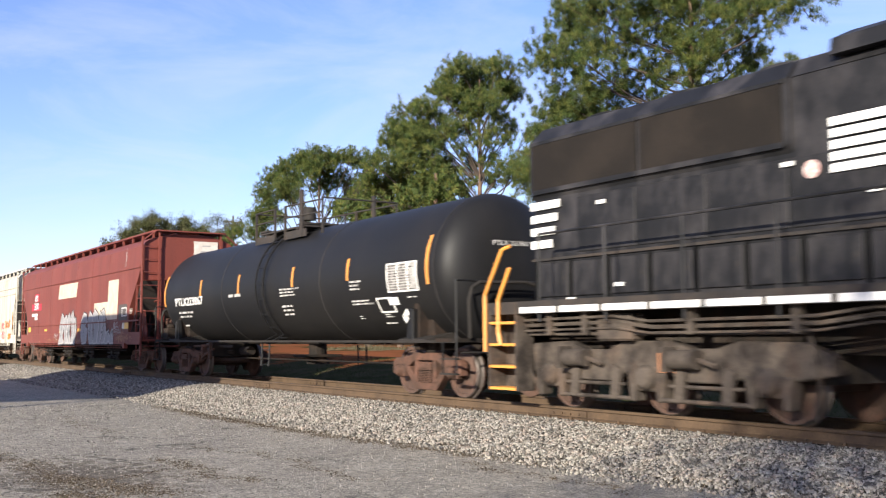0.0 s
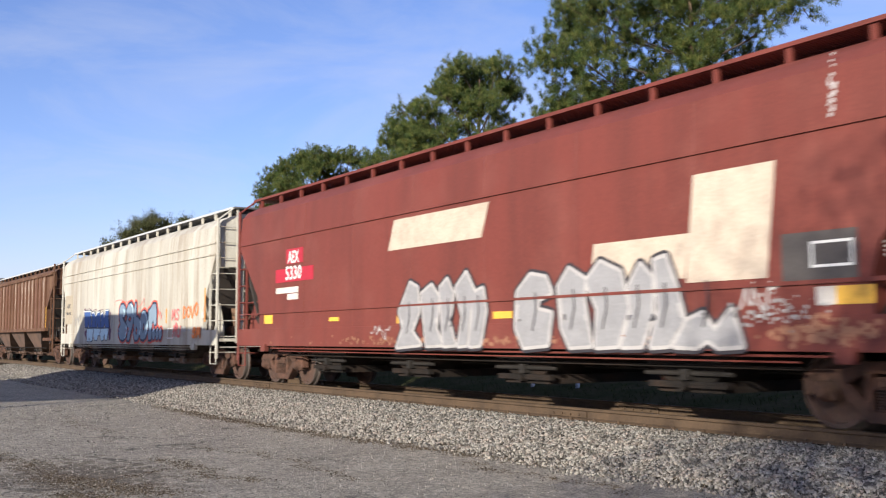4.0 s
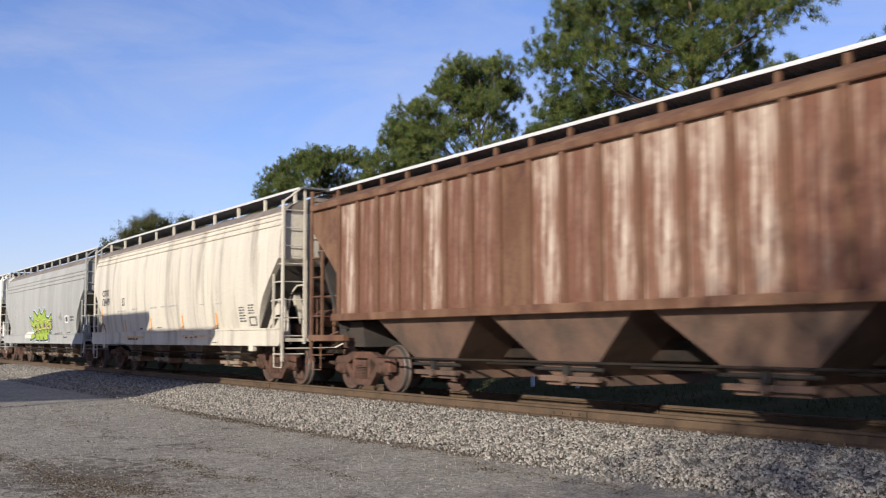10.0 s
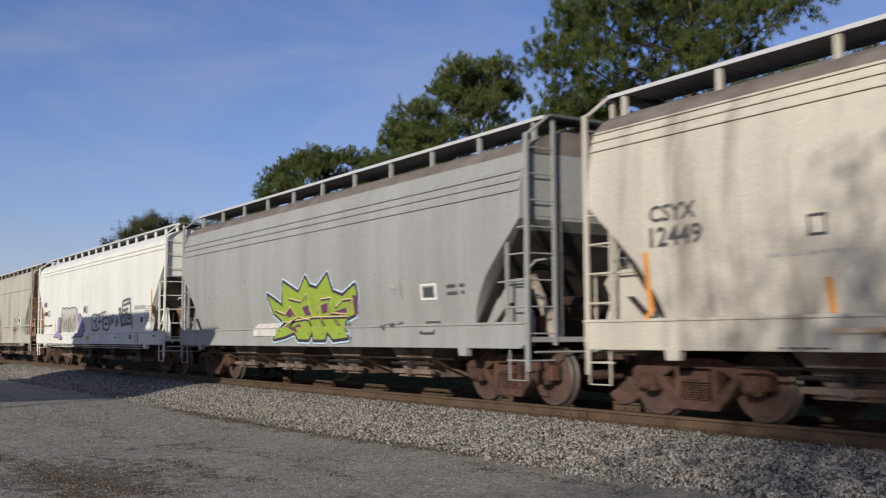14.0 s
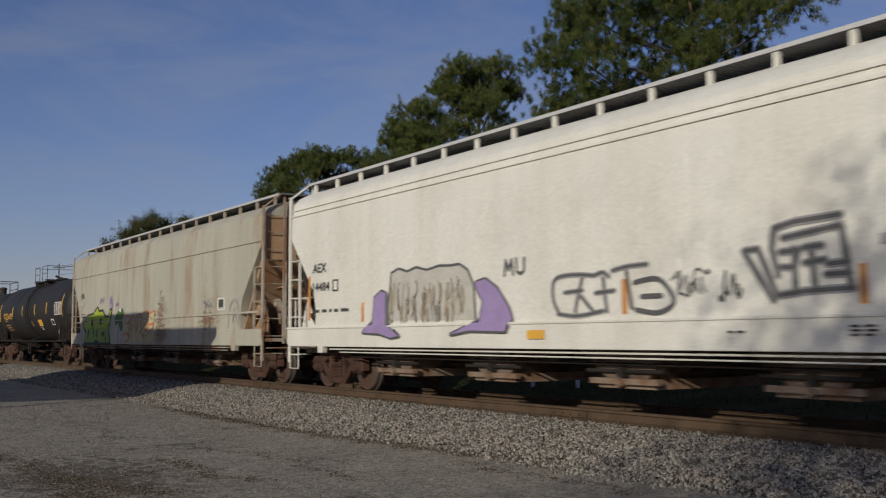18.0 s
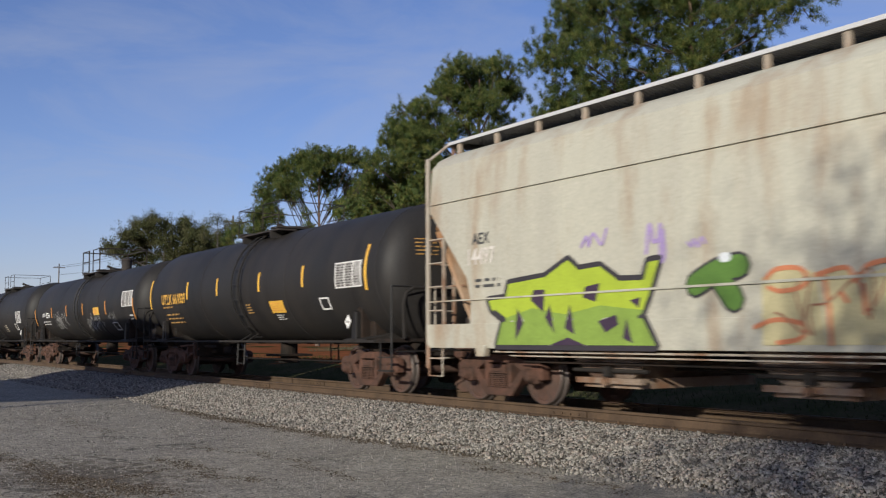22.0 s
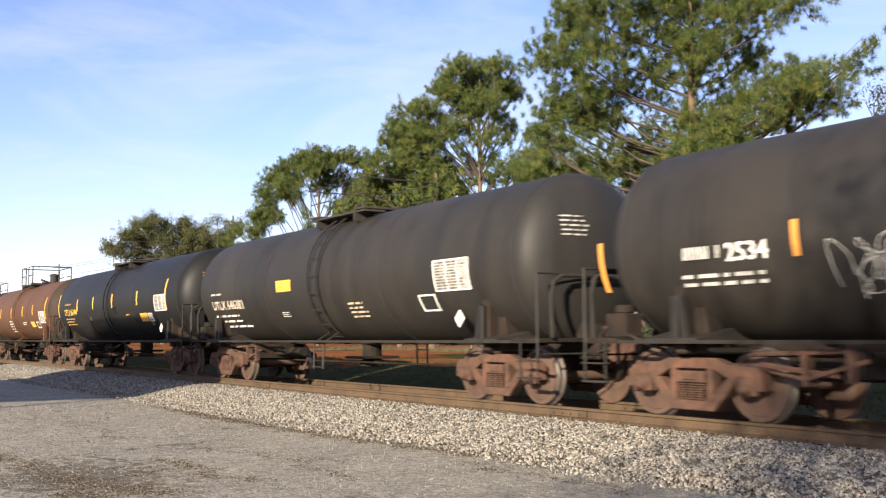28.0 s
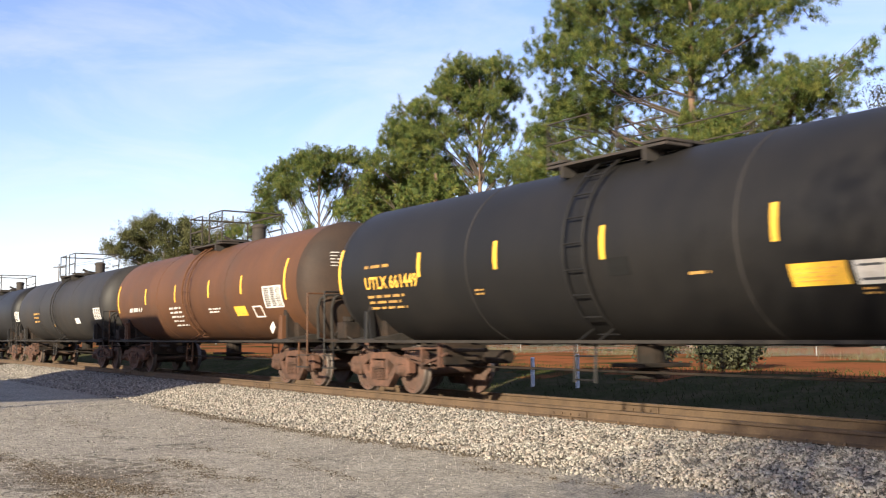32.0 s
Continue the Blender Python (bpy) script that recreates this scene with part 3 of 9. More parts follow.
# ---------------------------------------------------------------- tank cars
def tank_car(name, label, rear, front, paint, radius=1.42, middle_z=2.37, over=1.55, head_paint=None, rails=True, platform="low", ladder_at=0.0):
    mid, e = (rear + front) / 2, (front - rear) / 2 + over
    car = thing(name, label, "tank car", group="cars of the train")
    car["middle"] = mid
    R, zc = radius, middle_z
    hd = 0.62
    prof = [(-e, 0.0)]
    for k in range(1, 9):
        a = k / 8 * math.pi / 2
        prof.append((-e + hd - hd * math.cos(a), R * math.sin(a) ** 0.8))
    n_mid = 8
    for k in range(1, n_mid):
        prof.append((-e + hd + (2 * e - 2 * hd) * k / n_mid, R))
    prof += [(-a, r) for a, r in prof[8::-1]]
    m = Mesher().lathe(prof, 64, "x", (0, 0, zc))
    part("tank_shell", m, paint, car, smooth=0.7)
    # a front head in its own darker colour, ending at the seam
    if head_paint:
        part("tank_head", Mesher().lathe([(e - hd - 0.02, R - 0.05)] + [(-a, r * 1.004 + 0.003) for a, r in prof[8:0:-1]] + [(e + 0.004, 0.0)], 64, "x", (0, 0, zc)), head_paint, car, "head in a darker brown than the shell", smooth=0.7)

    def surf(z):
        return -math.sqrt(max(0.0, R * R - (z - zc) ** 2))

    for x in (-e + hd, -e * 0.36, e * 0.36, e - hd):
        part("weld_seam", Mesher().lathe([(x - 0.012, R - 0.01), (x - 0.012, R + 0.006), (x + 0.012, R + 0.006), (x + 0.012, R - 0.01)], 64, "x", (0, 0, zc)), M_SEAM if paint is not P_BROWN_TANK else paint, car, smooth=0.7)
    # underframe: stub sills, saddles, side rails
    th = (front - rear) / 2
    for s in (-1, 1):
        part("stub_sill", Mesher().box(*sorted((s * (th - 1.6), s * (th + 1.7))), -0.3, 0.3, 0.72, 1.05), M_UNDER, car, bevel=0.02)
        part("saddle", Mesher().prism([(s * th - 0.35, 0.85), (s * th + 0.35, 0.85), (s * th + 0.25, 1.45), (s * th - 0.25, 1.45)], -1.05, 1.05).prism([(s * th - 0.09, 0.85), (s * th + 0.09, 0.85), (s * th + 0.09, 1.75), (s * th - 0.09, 1.75)], -1.25, 1.25), M_UNDER, car, bevel=0.02)
        part("end_platform", Mesher().box(*sorted((s * (th + 0.95), s * (th + 1.65))), -1.45, 1.45, 1.0, 1.06), M_UNDER, car)
        part("draft_sill_web", Mesher().prism([(s * (th + 0.3), 1.0), (s * (th + 1.5), 1.0), (s * (th + 1.35), 1.32), (s * (th + 0.3), 1.5)][::s], -0.34, 0.34), M_UNDER, car, bevel=0.02)
        part("bolster_plate", Mesher().add([(s * (th + dx), yy, zz) for dx in (-0.42, 0.52) for yy, zz in ((-1.4, 0.98), (-1.4, 1.05), (-0.5, 1.22), (0.5, 1.22), (1.4, 1.05), (1.4, 0.98))], [tuple(range(6)), tuple(range(11, 5, -1))] + [(i, i + 6, (i + 1) % 6 + 6, (i + 1) % 6) for i in range(6)]), M_SIDE_RAIL, car, bevel=0.01)
        for side in (-1, 1):
            y = side * 1.45
            part("saddle_web", Mesher().box(s * th - 0.06, s * th + 0.06, *sorted((side * 1.0, side * 1.36)), 1.0, 1.60), paint, car, bevel=0.01)
            part("corner_step", Mesher().box(*sorted((s * (th + 1.15), s * (th + 1.66))), y - 0.04, y + 0.04, 0.44, 0.47).box(*sorted((s * (th + 1.15), s * (th + 1.66))), y - 0.04, y + 0.04, 0.70, 0.72), M_SIDE_RAIL, car)
            part("uncoupling_lever", Mesher().path([(s * (th + 1.7), side * 1.4, 0.82), (s * (th + 1.7), side * 0.35, 0.82), (s * (th + 1.78), side * 0.2, 0.9)], 0.016), M_SIDE_RAIL, car)
            part("side_brace", Mesher().prism([(s * (th - 0.22), 1.0), (s * (th - 0.12), 1.0), (s * (th - 0.05), 1.62), (s * (th - 0.11), 1.62)][::s], side * 1.28 - 0.05, side * 1.28 + 0.05), paint, car)
            part("end_handrail", Mesher().path([(s * (th + 1.62), y, 1.0), (s * (th + 1.62), y, 2.06)], 0.020).path([(s * (th + 1.62), y, 1.0), (s * (th + 1.62), y, 0.45), (s * (th + 1.2), y, 0.45), (s * (th + 1.2), y, 1.0)], 0.018), paint, car)
        part("head_hose_rail", Mesher().path([(s * (th + 1.70), -1.22, 1.06), (s * (th + 1.70), -1.24, 1.70), (s * (th + 1.70), -1.18, 1.92), (s * (th + 1.70), -1.02, 2.02), (s * (th + 1.70), 0.0, 2.04), (s * (th + 1.70), 0.6, 1.9)], 0.034, 8), M_SIDE_RAIL, car, "thick black bent rail")
        part("head_rail", Mesher().path([(s * (th + 1.62), -1.45, 2.05), (s * (th + 1.62), 1.45, 2.05)], 0.018), paint, car)
    if rails:
        for side in (-1, 1):
            y = side * 1.42
            rail = part("side_rail", Mesher().box(-th - 1.6, th + 1.6, y - 0.02, y + 0.02, 0.985, 1.03), M_SIDE_RAIL, car)
            for k in range(9):
                x = -th + 0.9 + k * (2 * th - 1.8) / 8
                part("rail_bracket", Mesher().add([(x + dx, yy, zz) for dx in (-0.02, 0.02) for yy, zz in ((side * 1.39, 0.95), (side * 1.39, 0.99), (side * 0.75, 1.03), (side * 0.75, 0.95))], [(0, 1, 2, 3), (7, 6, 5, 4), (0, 4, 5, 1), (1, 5, 6, 2), (2, 6, 7, 3), (3, 7, 4, 0)]), M_UNDER, rail)
    part("outlet_valve", Mesher().rod((0.0, 0, 0.55), (0.0, 0, 1.05), 0.22, 14).rod((0.0, 0, 0.45), (0.0, 0, 0.58), 0.28, 14).box(-0.35, 0.35, -0.5, 0.5, 0.62, 0.68), M_UNDER, car, bevel=0.01)
    rig = part("brake_rigging", Mesher().rod((-th + 1.4, -0.75, 0.72), (-th + 3.0, -0.75, 0.72), 0.05), M_UNDER, car)
    part("brake_rod", Mesher().rod((-th + 1.0, -1.0, 0.86), (-th + 3.6, -1.0, 0.86), 0.035), M_UNDER, rig)
    part("brake_rod", Mesher().rod((-th + 1.1, -0.8, 0.60), (-th + 2.6, -0.5, 0.82), 0.03), M_UNDER, rig)
    part("hanger", Mesher().box(-th + 2.55, -th + 2.62, -1.2, -0.3, 0.6, 1.0), M_UNDER, rig)
    part("brake_cylinder", Mesher().rod((-th + 2.9, -0.45, 0.74), (-th + 3.5, -0.45, 0.74), 0.12, 12), M_UNDER, rig, smooth=0.7)
    part("train_line", Mesher().path([(-th, -0.35, 0.55), (th, -0.35, 0.55)], 0.022), M_UNDER, rig)
    part("brake_lever", Mesher().rod((-th + 1.2, -1.22, 0.86), (-th + 2.5, -1.2, 0.90), 0.03, 6).rod((-th + 1.25, -1.2, 0.74), (-th + 2.3, -1.15, 0.62), 0.035, 6).rod((-th + 1.3, -1.1, 0.66), (-th + 2.1, -1.05, 0.52), 0.03, 6).rod((-th + 1.9, -1.22, 0.58), (-th + 2.7, -1.2, 0.80), 0.028, 6).box(-th + 2.45, -th + 2.53, -1.26, -1.16, 0.55, 0.98).box(-th + 1.85, -th + 1.92, -1.24, -1.1, 0.5, 0.92), M_TRUCK, car)
    valve = part("brake_valve", Mesher().box(-th - 1.35, -th - 0.95, -1.3, -0.95, 1.06, 1.40).rod((-th - 1.15, -1.12, 1.4), (-th - 1.15, -1.12, 1.52), 0.13, 12), M_UNDER, car, bevel=0.02)
    part("valve_pipe", Mesher().path([(-th - 1.0, -1.25, 1.12), (-th - 0.7, -1.2, 1.0), (-th - 0.4, -1.1, 0.9)], 0.025).path([(-th - 1.3, -1.32, 1.2), (-th - 1.45, -1.3, 1.1), (-th - 1.45, -1.2, 0.85)], 0.02), M_SIDE_RAIL, valve)
    part("valve_bowl", Mesher().lathe([(1.07, 0.0), (1.09, 0.09), (1.22, 0.1), (1.25, 0.0)], 12, "z", (-th - 1.42, -1.15, 0)), M_TRUCK, valve, smooth=0.6)
    # ladder over the near side up to the platform
    for side in (-1, 1):
        lad = None
        for dx in (-0.22, 0.22):
            pts = []
            for k in range(15):
                a = math.radians(-62 + k * 11)
                pts.append((ladder_at + dx, side * (R + 0.10) * math.cos(a), zc + (R + 0.10) * math.sin(a)))
            pts = [(ladder_at + dx, side * 1.32, 0.42), (ladder_at + dx, side * 1.30, 0.98)] + [q for q in pts if q[2] > 1.05]
            st = Mesher().path(pts, 0.024, 6)
            if lad is None:
                lad = part("ladder", st, paint, car)
            else:
                part("ladder_stile", st, paint, lad)
        rg = Mesher().rod((-0.22, 0, 0), (0.22, 0, 0), 0.014, 6).mesh("rung")
        zs = [(side * 1.32, 0.46), (side * 1.31, 0.8)]
        for k in range(10):
            a = math.radians(-56 + k * 14.5)
            zs.append((side * (R + 0.10) * math.cos(a), zc + (R + 0.10) * math.sin(a)))
        for y, z in zs:
            part("rung", rg, paint, lad, at=pose(ladder_at, y, z))
    # platform, manway and valves
    tz = zc + R
    dk = Mesher()
    for s in (-1, 1):
        dk.box(ladder_at - 1.3, ladder_at + 1.3, *sorted((s * 0.42, s * 0.92)), tz - 0.06, tz - 0.02)
    dk.box(ladder_at - 1.3, ladder_at - 0.85, -0.92, 0.92, tz + 0.0, tz + 0.04).box(ladder_at + 0.85, ladder_at + 1.3, -0.92, 0.92, tz + 0.0, tz + 0.04)
    plat = part("platform", dk, M_INSIDE, car)
    for s in (-1, 1):
        part("platform_bracket", Mesher().prism([(-0.03, -0.2), (0.03, -0.2), (0.03, 0.0), (-0.03, 0.0)], *sorted((s * 0.5, s * 0.95))), M_INSIDE, plat, at=pose(ladder_at - 0.9, 0, tz - 0.04))
        part("platform_bracket", Mesher().prism([(-0.03, -0.2), (0.03, -0.2), (0.03, 0.0), (-0.03, 0.0)], *sorted((s * 0.5, s * 0.95))), M_INSIDE, plat, at=pose(ladder_at + 0.9, 0, tz - 0.04))
    h = {"low": 0.0, "rail": 0.66, "high": 0.85, "tall": 0.0}[platform]
    if platform == "tall":
        h = 0.0
        for s in (-1, 1):
            y = s * 0.98
            y0, y1 = sorted((y, y - s * 0.03))
            part("platform_fascia", Mesher().box(ladder_at - 1.45, ladder_at - 0.3, y0, y1, tz - 0.30, tz - 0.12), M_INSIDE, plat)
            part("platform_fascia", Mesher().box(ladder_at + 0.3, ladder_at + 1.45, y0, y1, tz - 0.30, tz - 0.12), M_INSIDE, plat)
            for dx in (-1.45, -0.3, 0.3, 1.2):
                part("platform_post", Mesher().box(ladder_at + dx - (0.07 if dx == 1.2 else 0.025), ladder_at + dx + (0.07 if dx == 1.2 else 0.025), y0 - 0.01, y1 + 0.01, tz - 0.3, tz + (0.80 if dx == 1.2 else 0.52)), M_INSIDE, plat)
            for z in (tz + 0.22, tz + 0.50):
                part("platform_handrail", Mesher().path([(ladder_at - 1.45, y, z), (ladder_at - (0.3 if s < 0 else -0.3), y, z)], 0.02), M_INSIDE, plat)
                part("platform_handrail", Mesher().path([(ladder_at + 0.3, y, z), (ladder_at + 2.3, y, z - 0.04)], 0.02), M_INSIDE, plat)
            part("platform_post", Mesher().box(ladder_at + 2.27, ladder_at + 2.33, y0, y1, tz - 0.3, tz + 0.5), M_INSIDE, plat)
        for s in (-1, 1):
            part("platform_handrail", Mesher().path([(ladder_at + (2.3 if s > 0 else -1.45), -0.98, tz + 0.5), (ladder_at + (2.3 if s > 0 else -1.45), 0.98, tz + 0.5)], 0.02), M_INSIDE, plat)
        part("valve_bonnet", Mesher().lathe([(tz + 0.3, 0.0), (tz + 0.3, 0.16), (tz + 0.62, 0.16), (tz + 0.64, 0.0)], 16, "z", (ladder_at - 0.35, 0, 0)), M_SIDE_RAIL, plat, smooth=0.6)
    if h:
        if platform == "high":
            part("valve_bonnet", Mesher().lathe([(tz - 0.05, 0.19), (tz + 0.34, 0.19), (tz + 0.36, 0.22), (tz + 0.42, 0.22), (tz + 0.47, 0.14), (tz + 0.49, 0.0)], 18, "z", (ladder_at + 1.75, 0, 0)), M_INSIDE, plat, smooth=0.6)
        for s in (-1, 1):
            y = s * 0.9
            a, b = ladder_at - 1.28, ladder_at + 1.28
            runs = [[(a, y, tz), (a, y, tz + h), (ladder_at - 0.3, y, tz + h), (ladder_at - 0.3, y, tz)], [(ladder_at + 0.3, y, tz), (ladder_at + 0.3, y, tz + h), (b, y, tz + h), (b, y, tz)]]
            if s > 0:
                runs = [[(a, y, tz), (a, y, tz + h), (b, y, tz + h), (b, y, tz)]]
            runs += [[(a, y, tz + h * 0.5), (ladder_at - 0.3, y, tz + h * 0.5)], [(ladder_at + 0.3, y, tz + h * 0.5), (b, y, tz + h * 0.5)], [(a if s < 0 else b, -0.9, tz + h), (a if s < 0 else b, 0.9, tz + h)]]
            for run in runs:
                part("platform_handrail", Mesher().path(run, 0.024 if platform == "high" else 0.013), M_INSIDE, plat)
    part("manway", Mesher().lathe([(tz - 0.05, 0.0), (tz - 0.05, 0.24), (tz + 0.08, 0.24), (tz + 0.09, 0.28), (tz + 0.13, 0.28), (tz + 0.16, 0.16), (tz + 0.17, 0.0)], 20, "z", (ladder_at + 0.35, 0, 0)), M_INSIDE, plat, smooth=0.6)
    part("valve", Mesher().rod((ladder_at - 0.5, 0.1, tz - 0.05), (ladder_at - 0.5, 0.1, tz + 0.25), 0.09, 10).rod((ladder_at - 0.5, 0.1, tz + 0.2), (ladder_at - 0.5, -0.15, tz + 0.3), 0.05, 8), M_INSIDE, plat)
    truck(car, rear - mid)
    truck(car, front - mid)
    couplers(car, th + 2.05)
    CARS.append((car, mid))
    return car, surf, e


P_RED = material("red_freight_paint", (0.17, 0.042, 0.03), 0.6, spec=0.3, second=(0.12, 0.034, 0.025), amount=0.7, scale=1.2, stretch=STREAK, third=(0.21, 0.07, 0.052), third_amount=0.5, bump=0.05)
P_CREAM = material("cream_freight_paint", (0.52, 0.49, 0.415), 0.7, spec=0.3, second=(0.31, 0.27, 0.22), amount=0.6, scale=0.9, stretch=(1, 1, 0.06), third=(0.23, 0.16, 0.10), third_amount=0.75, third_scale=1.1, third_stretch=(1.3, 1, 0.12), bump=0.05)
P_CREAM_WARM = material("warm_cream_paint", (0.535, 0.485, 0.395), 0.6, spec=0.3, second=(0.40, 0.355, 0.30), amount=0.55, scale=1.3, stretch=(1, 1, 0.06), third=(0.20, 0.165, 0.13), third_amount=0.65, third_scale=1.5, third_stretch=(1.4, 1, 0.16), bump=0.05)
P_GREY = material("grey_freight_paint", (0.32, 0.315, 0.295), 0.7, spec=0.3, second=(0.23, 0.225, 0.21), amount=0.6, scale=1.2, stretch=(1, 1, 0.08), third=(0.33, 0.32, 0.305), third_amount=0.5, bump=0.05)
P_WHITE = material("white_freight_paint", (0.73, 0.71, 0.64), 0.6, spec=0.3, second=(0.60, 0.57, 0.48), amount=0.45, scale=1.3, stretch=(1, 1, 0.07), third=(0.5, 0.46, 0.40), third_amount=0.3, third_scale=0.7, bump=0.04)
P_CREAM_RUST = material("stained_cream_paint", (0.45, 0.43, 0.345), 0.65, spec=0.3, second=(0.35, 0.325, 0.27), amount=0.5, scale=1.1, stretch=(1, 1, 0.06), third=(0.27, 0.16, 0.08), third_amount=0.6, third_scale=1.5, third_stretch=(1, 1, 0.25), bump=0.05)
P_BROWN = material("rusted_brown_paint", (0.105, 0.051, 0.029), 0.85, spec=0.25, second=(0.175, 0.100, 0.060), amount=0.8, scale=1.6, stretch=(1, 1, 0.3), third=(0.075, 0.034, 0.025), third_amount=0.8, third_scale=2.4, bump=0.15)
P_BROWNS = [P_BROWN,
            material("worn_brown_paint", (0.135, 0.062, 0.040), 0.85, spec=0.25, second=(0.31, 0.225, 0.165), amount=0.8, scale=1.9, stretch=(2.2, 1, 0.18), edge=(0.50, 0.64), third=(0.095, 0.040, 0.027), third_amount=0.9, third_scale=2.3, third_stretch=(1, 1, 0.6), fine=12, bump=0.15),
            material("bleached_brown_paint", (0.155, 0.078, 0.050), 0.85, spec=0.25, second=(0.55, 0.46, 0.37), amount=0.9, scale=1.7, stretch=(2.6, 1, 0.16), edge=(0.45, 0.60), third=(0.125, 0.050, 0.032), third_amount=0.95, third_scale=2.6, third_stretch=(1, 1, 0.6), fine=12, bump=0.15)]
P_BROWN_DARK = material("dark_brown_hopper_steel", (0.125, 0.072, 0.047), 0.85, second=(0.05, 0.034, 0.026), amount=0.7, scale=1.4, bump=0.15)
P_ROOF_DIRT = material("dusty_roof_paint", (0.20, 0.165, 0.135), 0.8, second=(0.10, 0.075, 0.058), amount=0.7, scale=1.5, bump=0.1)
P_BLACK = material("black_tank_paint", (0.0105, 0.0102, 0.0106), 0.5, spec=0.2, second=(0.0165, 0.015, 0.014), amount=0.6, scale=1.0, stretch=(1, 1, 0.2), bump=0.04)
P_BLACK_OLD = material("faded_black_tank_paint", (0.0225, 0.0212, 0.0205), 0.55, spec=0.22, second=(0.034, 0.0285, 0.024), amount=0.7, scale=0.8, stretch=(1, 1, 0.2), third=(0.013, 0.0115, 0.011), third_amount=0.7, third_scale=0.9, third_stretch=(1.6, 1, 0.12), bump=0.05)
P_BROWN_TANK = material("brown_tank_paint", (0.095, 0.042, 0.020), 0.6, spec=0.25, second=(0.06, 0.028, 0.016), amount=0.6, scale=1.0, stretch=(1, 1, 0.25), third=(0.06, 0.04, 0.03), third_amount=0.6, bump=0.05)
M_SEAM = material("worn_weld_paint", (0.04, 0.036, 0.034), 0.6, spec=0.25, second=(0.02, 0.018, 0.017), amount=0.7, scale=1.5, bump=0)
P_GATE = material("rusty_cream_gate", (0.23, 0.175, 0.13), 0.85, spec=0.2, second=(0.17, 0.09, 0.05), amount=0.9, scale=3.0, bump=0.2)
P_BAY = material("dirty_hopper_bay", (0.20, 0.155, 0.12), 0.85, spec=0.2, second=(0.085, 0.05, 0.034), amount=0.9, scale=1.6, bump=0.2)
P_RUST_END = material("rust_washed_end_paint", (0.42, 0.29, 0.18), 0.75, spec=0.25, second=(0.28, 0.13, 0.05), amount=0.8, scale=1.0, stretch=(1, 1, 0.15), third=(0.45, 0.38, 0.29), third_amount=0.7, third_scale=0.8, third_stretch=(1, 1, 0.3), bump=0.1)
P_FRAME_RUST = material("rust_streaked_frame_paint", (0.40, 0.35, 0.28), 0.7, spec=0.25, second=(0.22, 0.10, 0.045), amount=0.8, scale=2.4, stretch=(1, 1, 0.3), edge=(0.46, 0.6), bump=0.1)
P_HEAD_DARK = material("dark_brown_head", (0.03, 0.02, 0.015), 0.7, spec=0.25, second=(0.06, 0.035, 0.022), amount=0.6, scale=1.2, third=(0.02, 0.015, 0.012), third_amount=0.6, bump=0.05)
P_LOCO = material("black_engine_paint", (0.011, 0.0108, 0.0118), 0.55, spec=0.25, second=(0.046, 0.042, 0.043), amount=0.85, scale=1.7, stretch=(1, 1, 0.6), edge=(0.45, 0.66), third=(0.005, 0.005, 0.005), third_amount=0.8, third_scale=1.2, third_stretch=(1.4, 1, 0.4), bump=0.04)
P_LOCO_DIRT = material("dusty_engine_truck", (0.085, 0.069, 0.056), 0.9, spec=0.2, second=(0.02, 0.016, 0.014), amount=0.85, scale=2.5, third=(0.115, 0.075, 0.052), third_amount=0.5, third_scale=1.5, bump=0.4)

tank1 = tank_car("tank_car", "black tank car with orange reflective strips and white lettering", 78.12, 91.32, P_BLACK, over=1.42, ladder_at=-0.15, platform="tall", radius=1.40, middle_z=2.33)
red = hopper("hopper_car", "red covered hopper car with patches of white paint and silver graffiti", 58.10, 73.90, P_RED, "flat", seams=(3.33, 1.64), over=1.45, ledge=0.012, walk_paint=P_RED)
sabor = hopper("hopper_car", "dirty cream covered hopper car with blue graffiti", 39.10, 53.95, P_CREAM, "flat", seams=(3.26, 3.56), over=1.2, ledge=0.012, bay_paint=P_BAY, gate_paint=P_GATE, notch=0.74)
brown = hopper("hopper_car", "rusty brown ribbed covered hopper car", 21.58, 34.98, P_BROWN, "ribbed", seams=(), bays=3, board_z=4.28, bay_paint=P_BROWN_DARK, over=1.3)
csyx = hopper("hopper_car", "cream covered hopper car with rounded sides and rusty sill", 3.93, 17.28, P_CREAM_WARM, "curved", roof_paint=P_ROOF_DIRT, over=1.5, posts=10, seams=(3.66, 3.80, 3.92), bay_paint=P_BAY, gate_paint=P_GATE)
grey = hopper("hopper_car", "grey covered hopper car with green graffiti", -13.49, -0.14, P_GREY, "curved", roof_paint=P_ROOF_DIRT, over=1.2, posts=11, seams=(3.34, 3.50, 3.64), bay_paint=P_BAY)
white = hopper("hopper_car", "white covered hopper car with purple and grey graffiti", -32.44, -17.60, P_WHITE, "flat", seams=(3.75, 3.88), over=1.3, bay_paint=P_BAY, gate_paint=P_GATE)
stained = hopper("hopper_car", "rust-stained cream covered hopper car with yellow-green graffiti", -52.43, -36.63, P_CREAM_RUST, "flat", seams=(3.37, 1.68), over=1.35, ledge=0.012, bay_paint=P_BAY, gate_paint=P_GATE, end_paint=P_RUST_END, slope_paint=P_RUST_END, frame_paint=P_FRAME_RUST, plates=(1,))
tank2 = tank_car("tank_car", "black tank car with yellow lettering and strips", -69.06, -56.86, P_BLACK_OLD, platform="rail")
tank3 = tank_car("tank_car", "faded black tank car with scratched white graffiti", -86.18, -73.06, P_BLACK_OLD, platform="high", radius=1.36, middle_z=2.34)
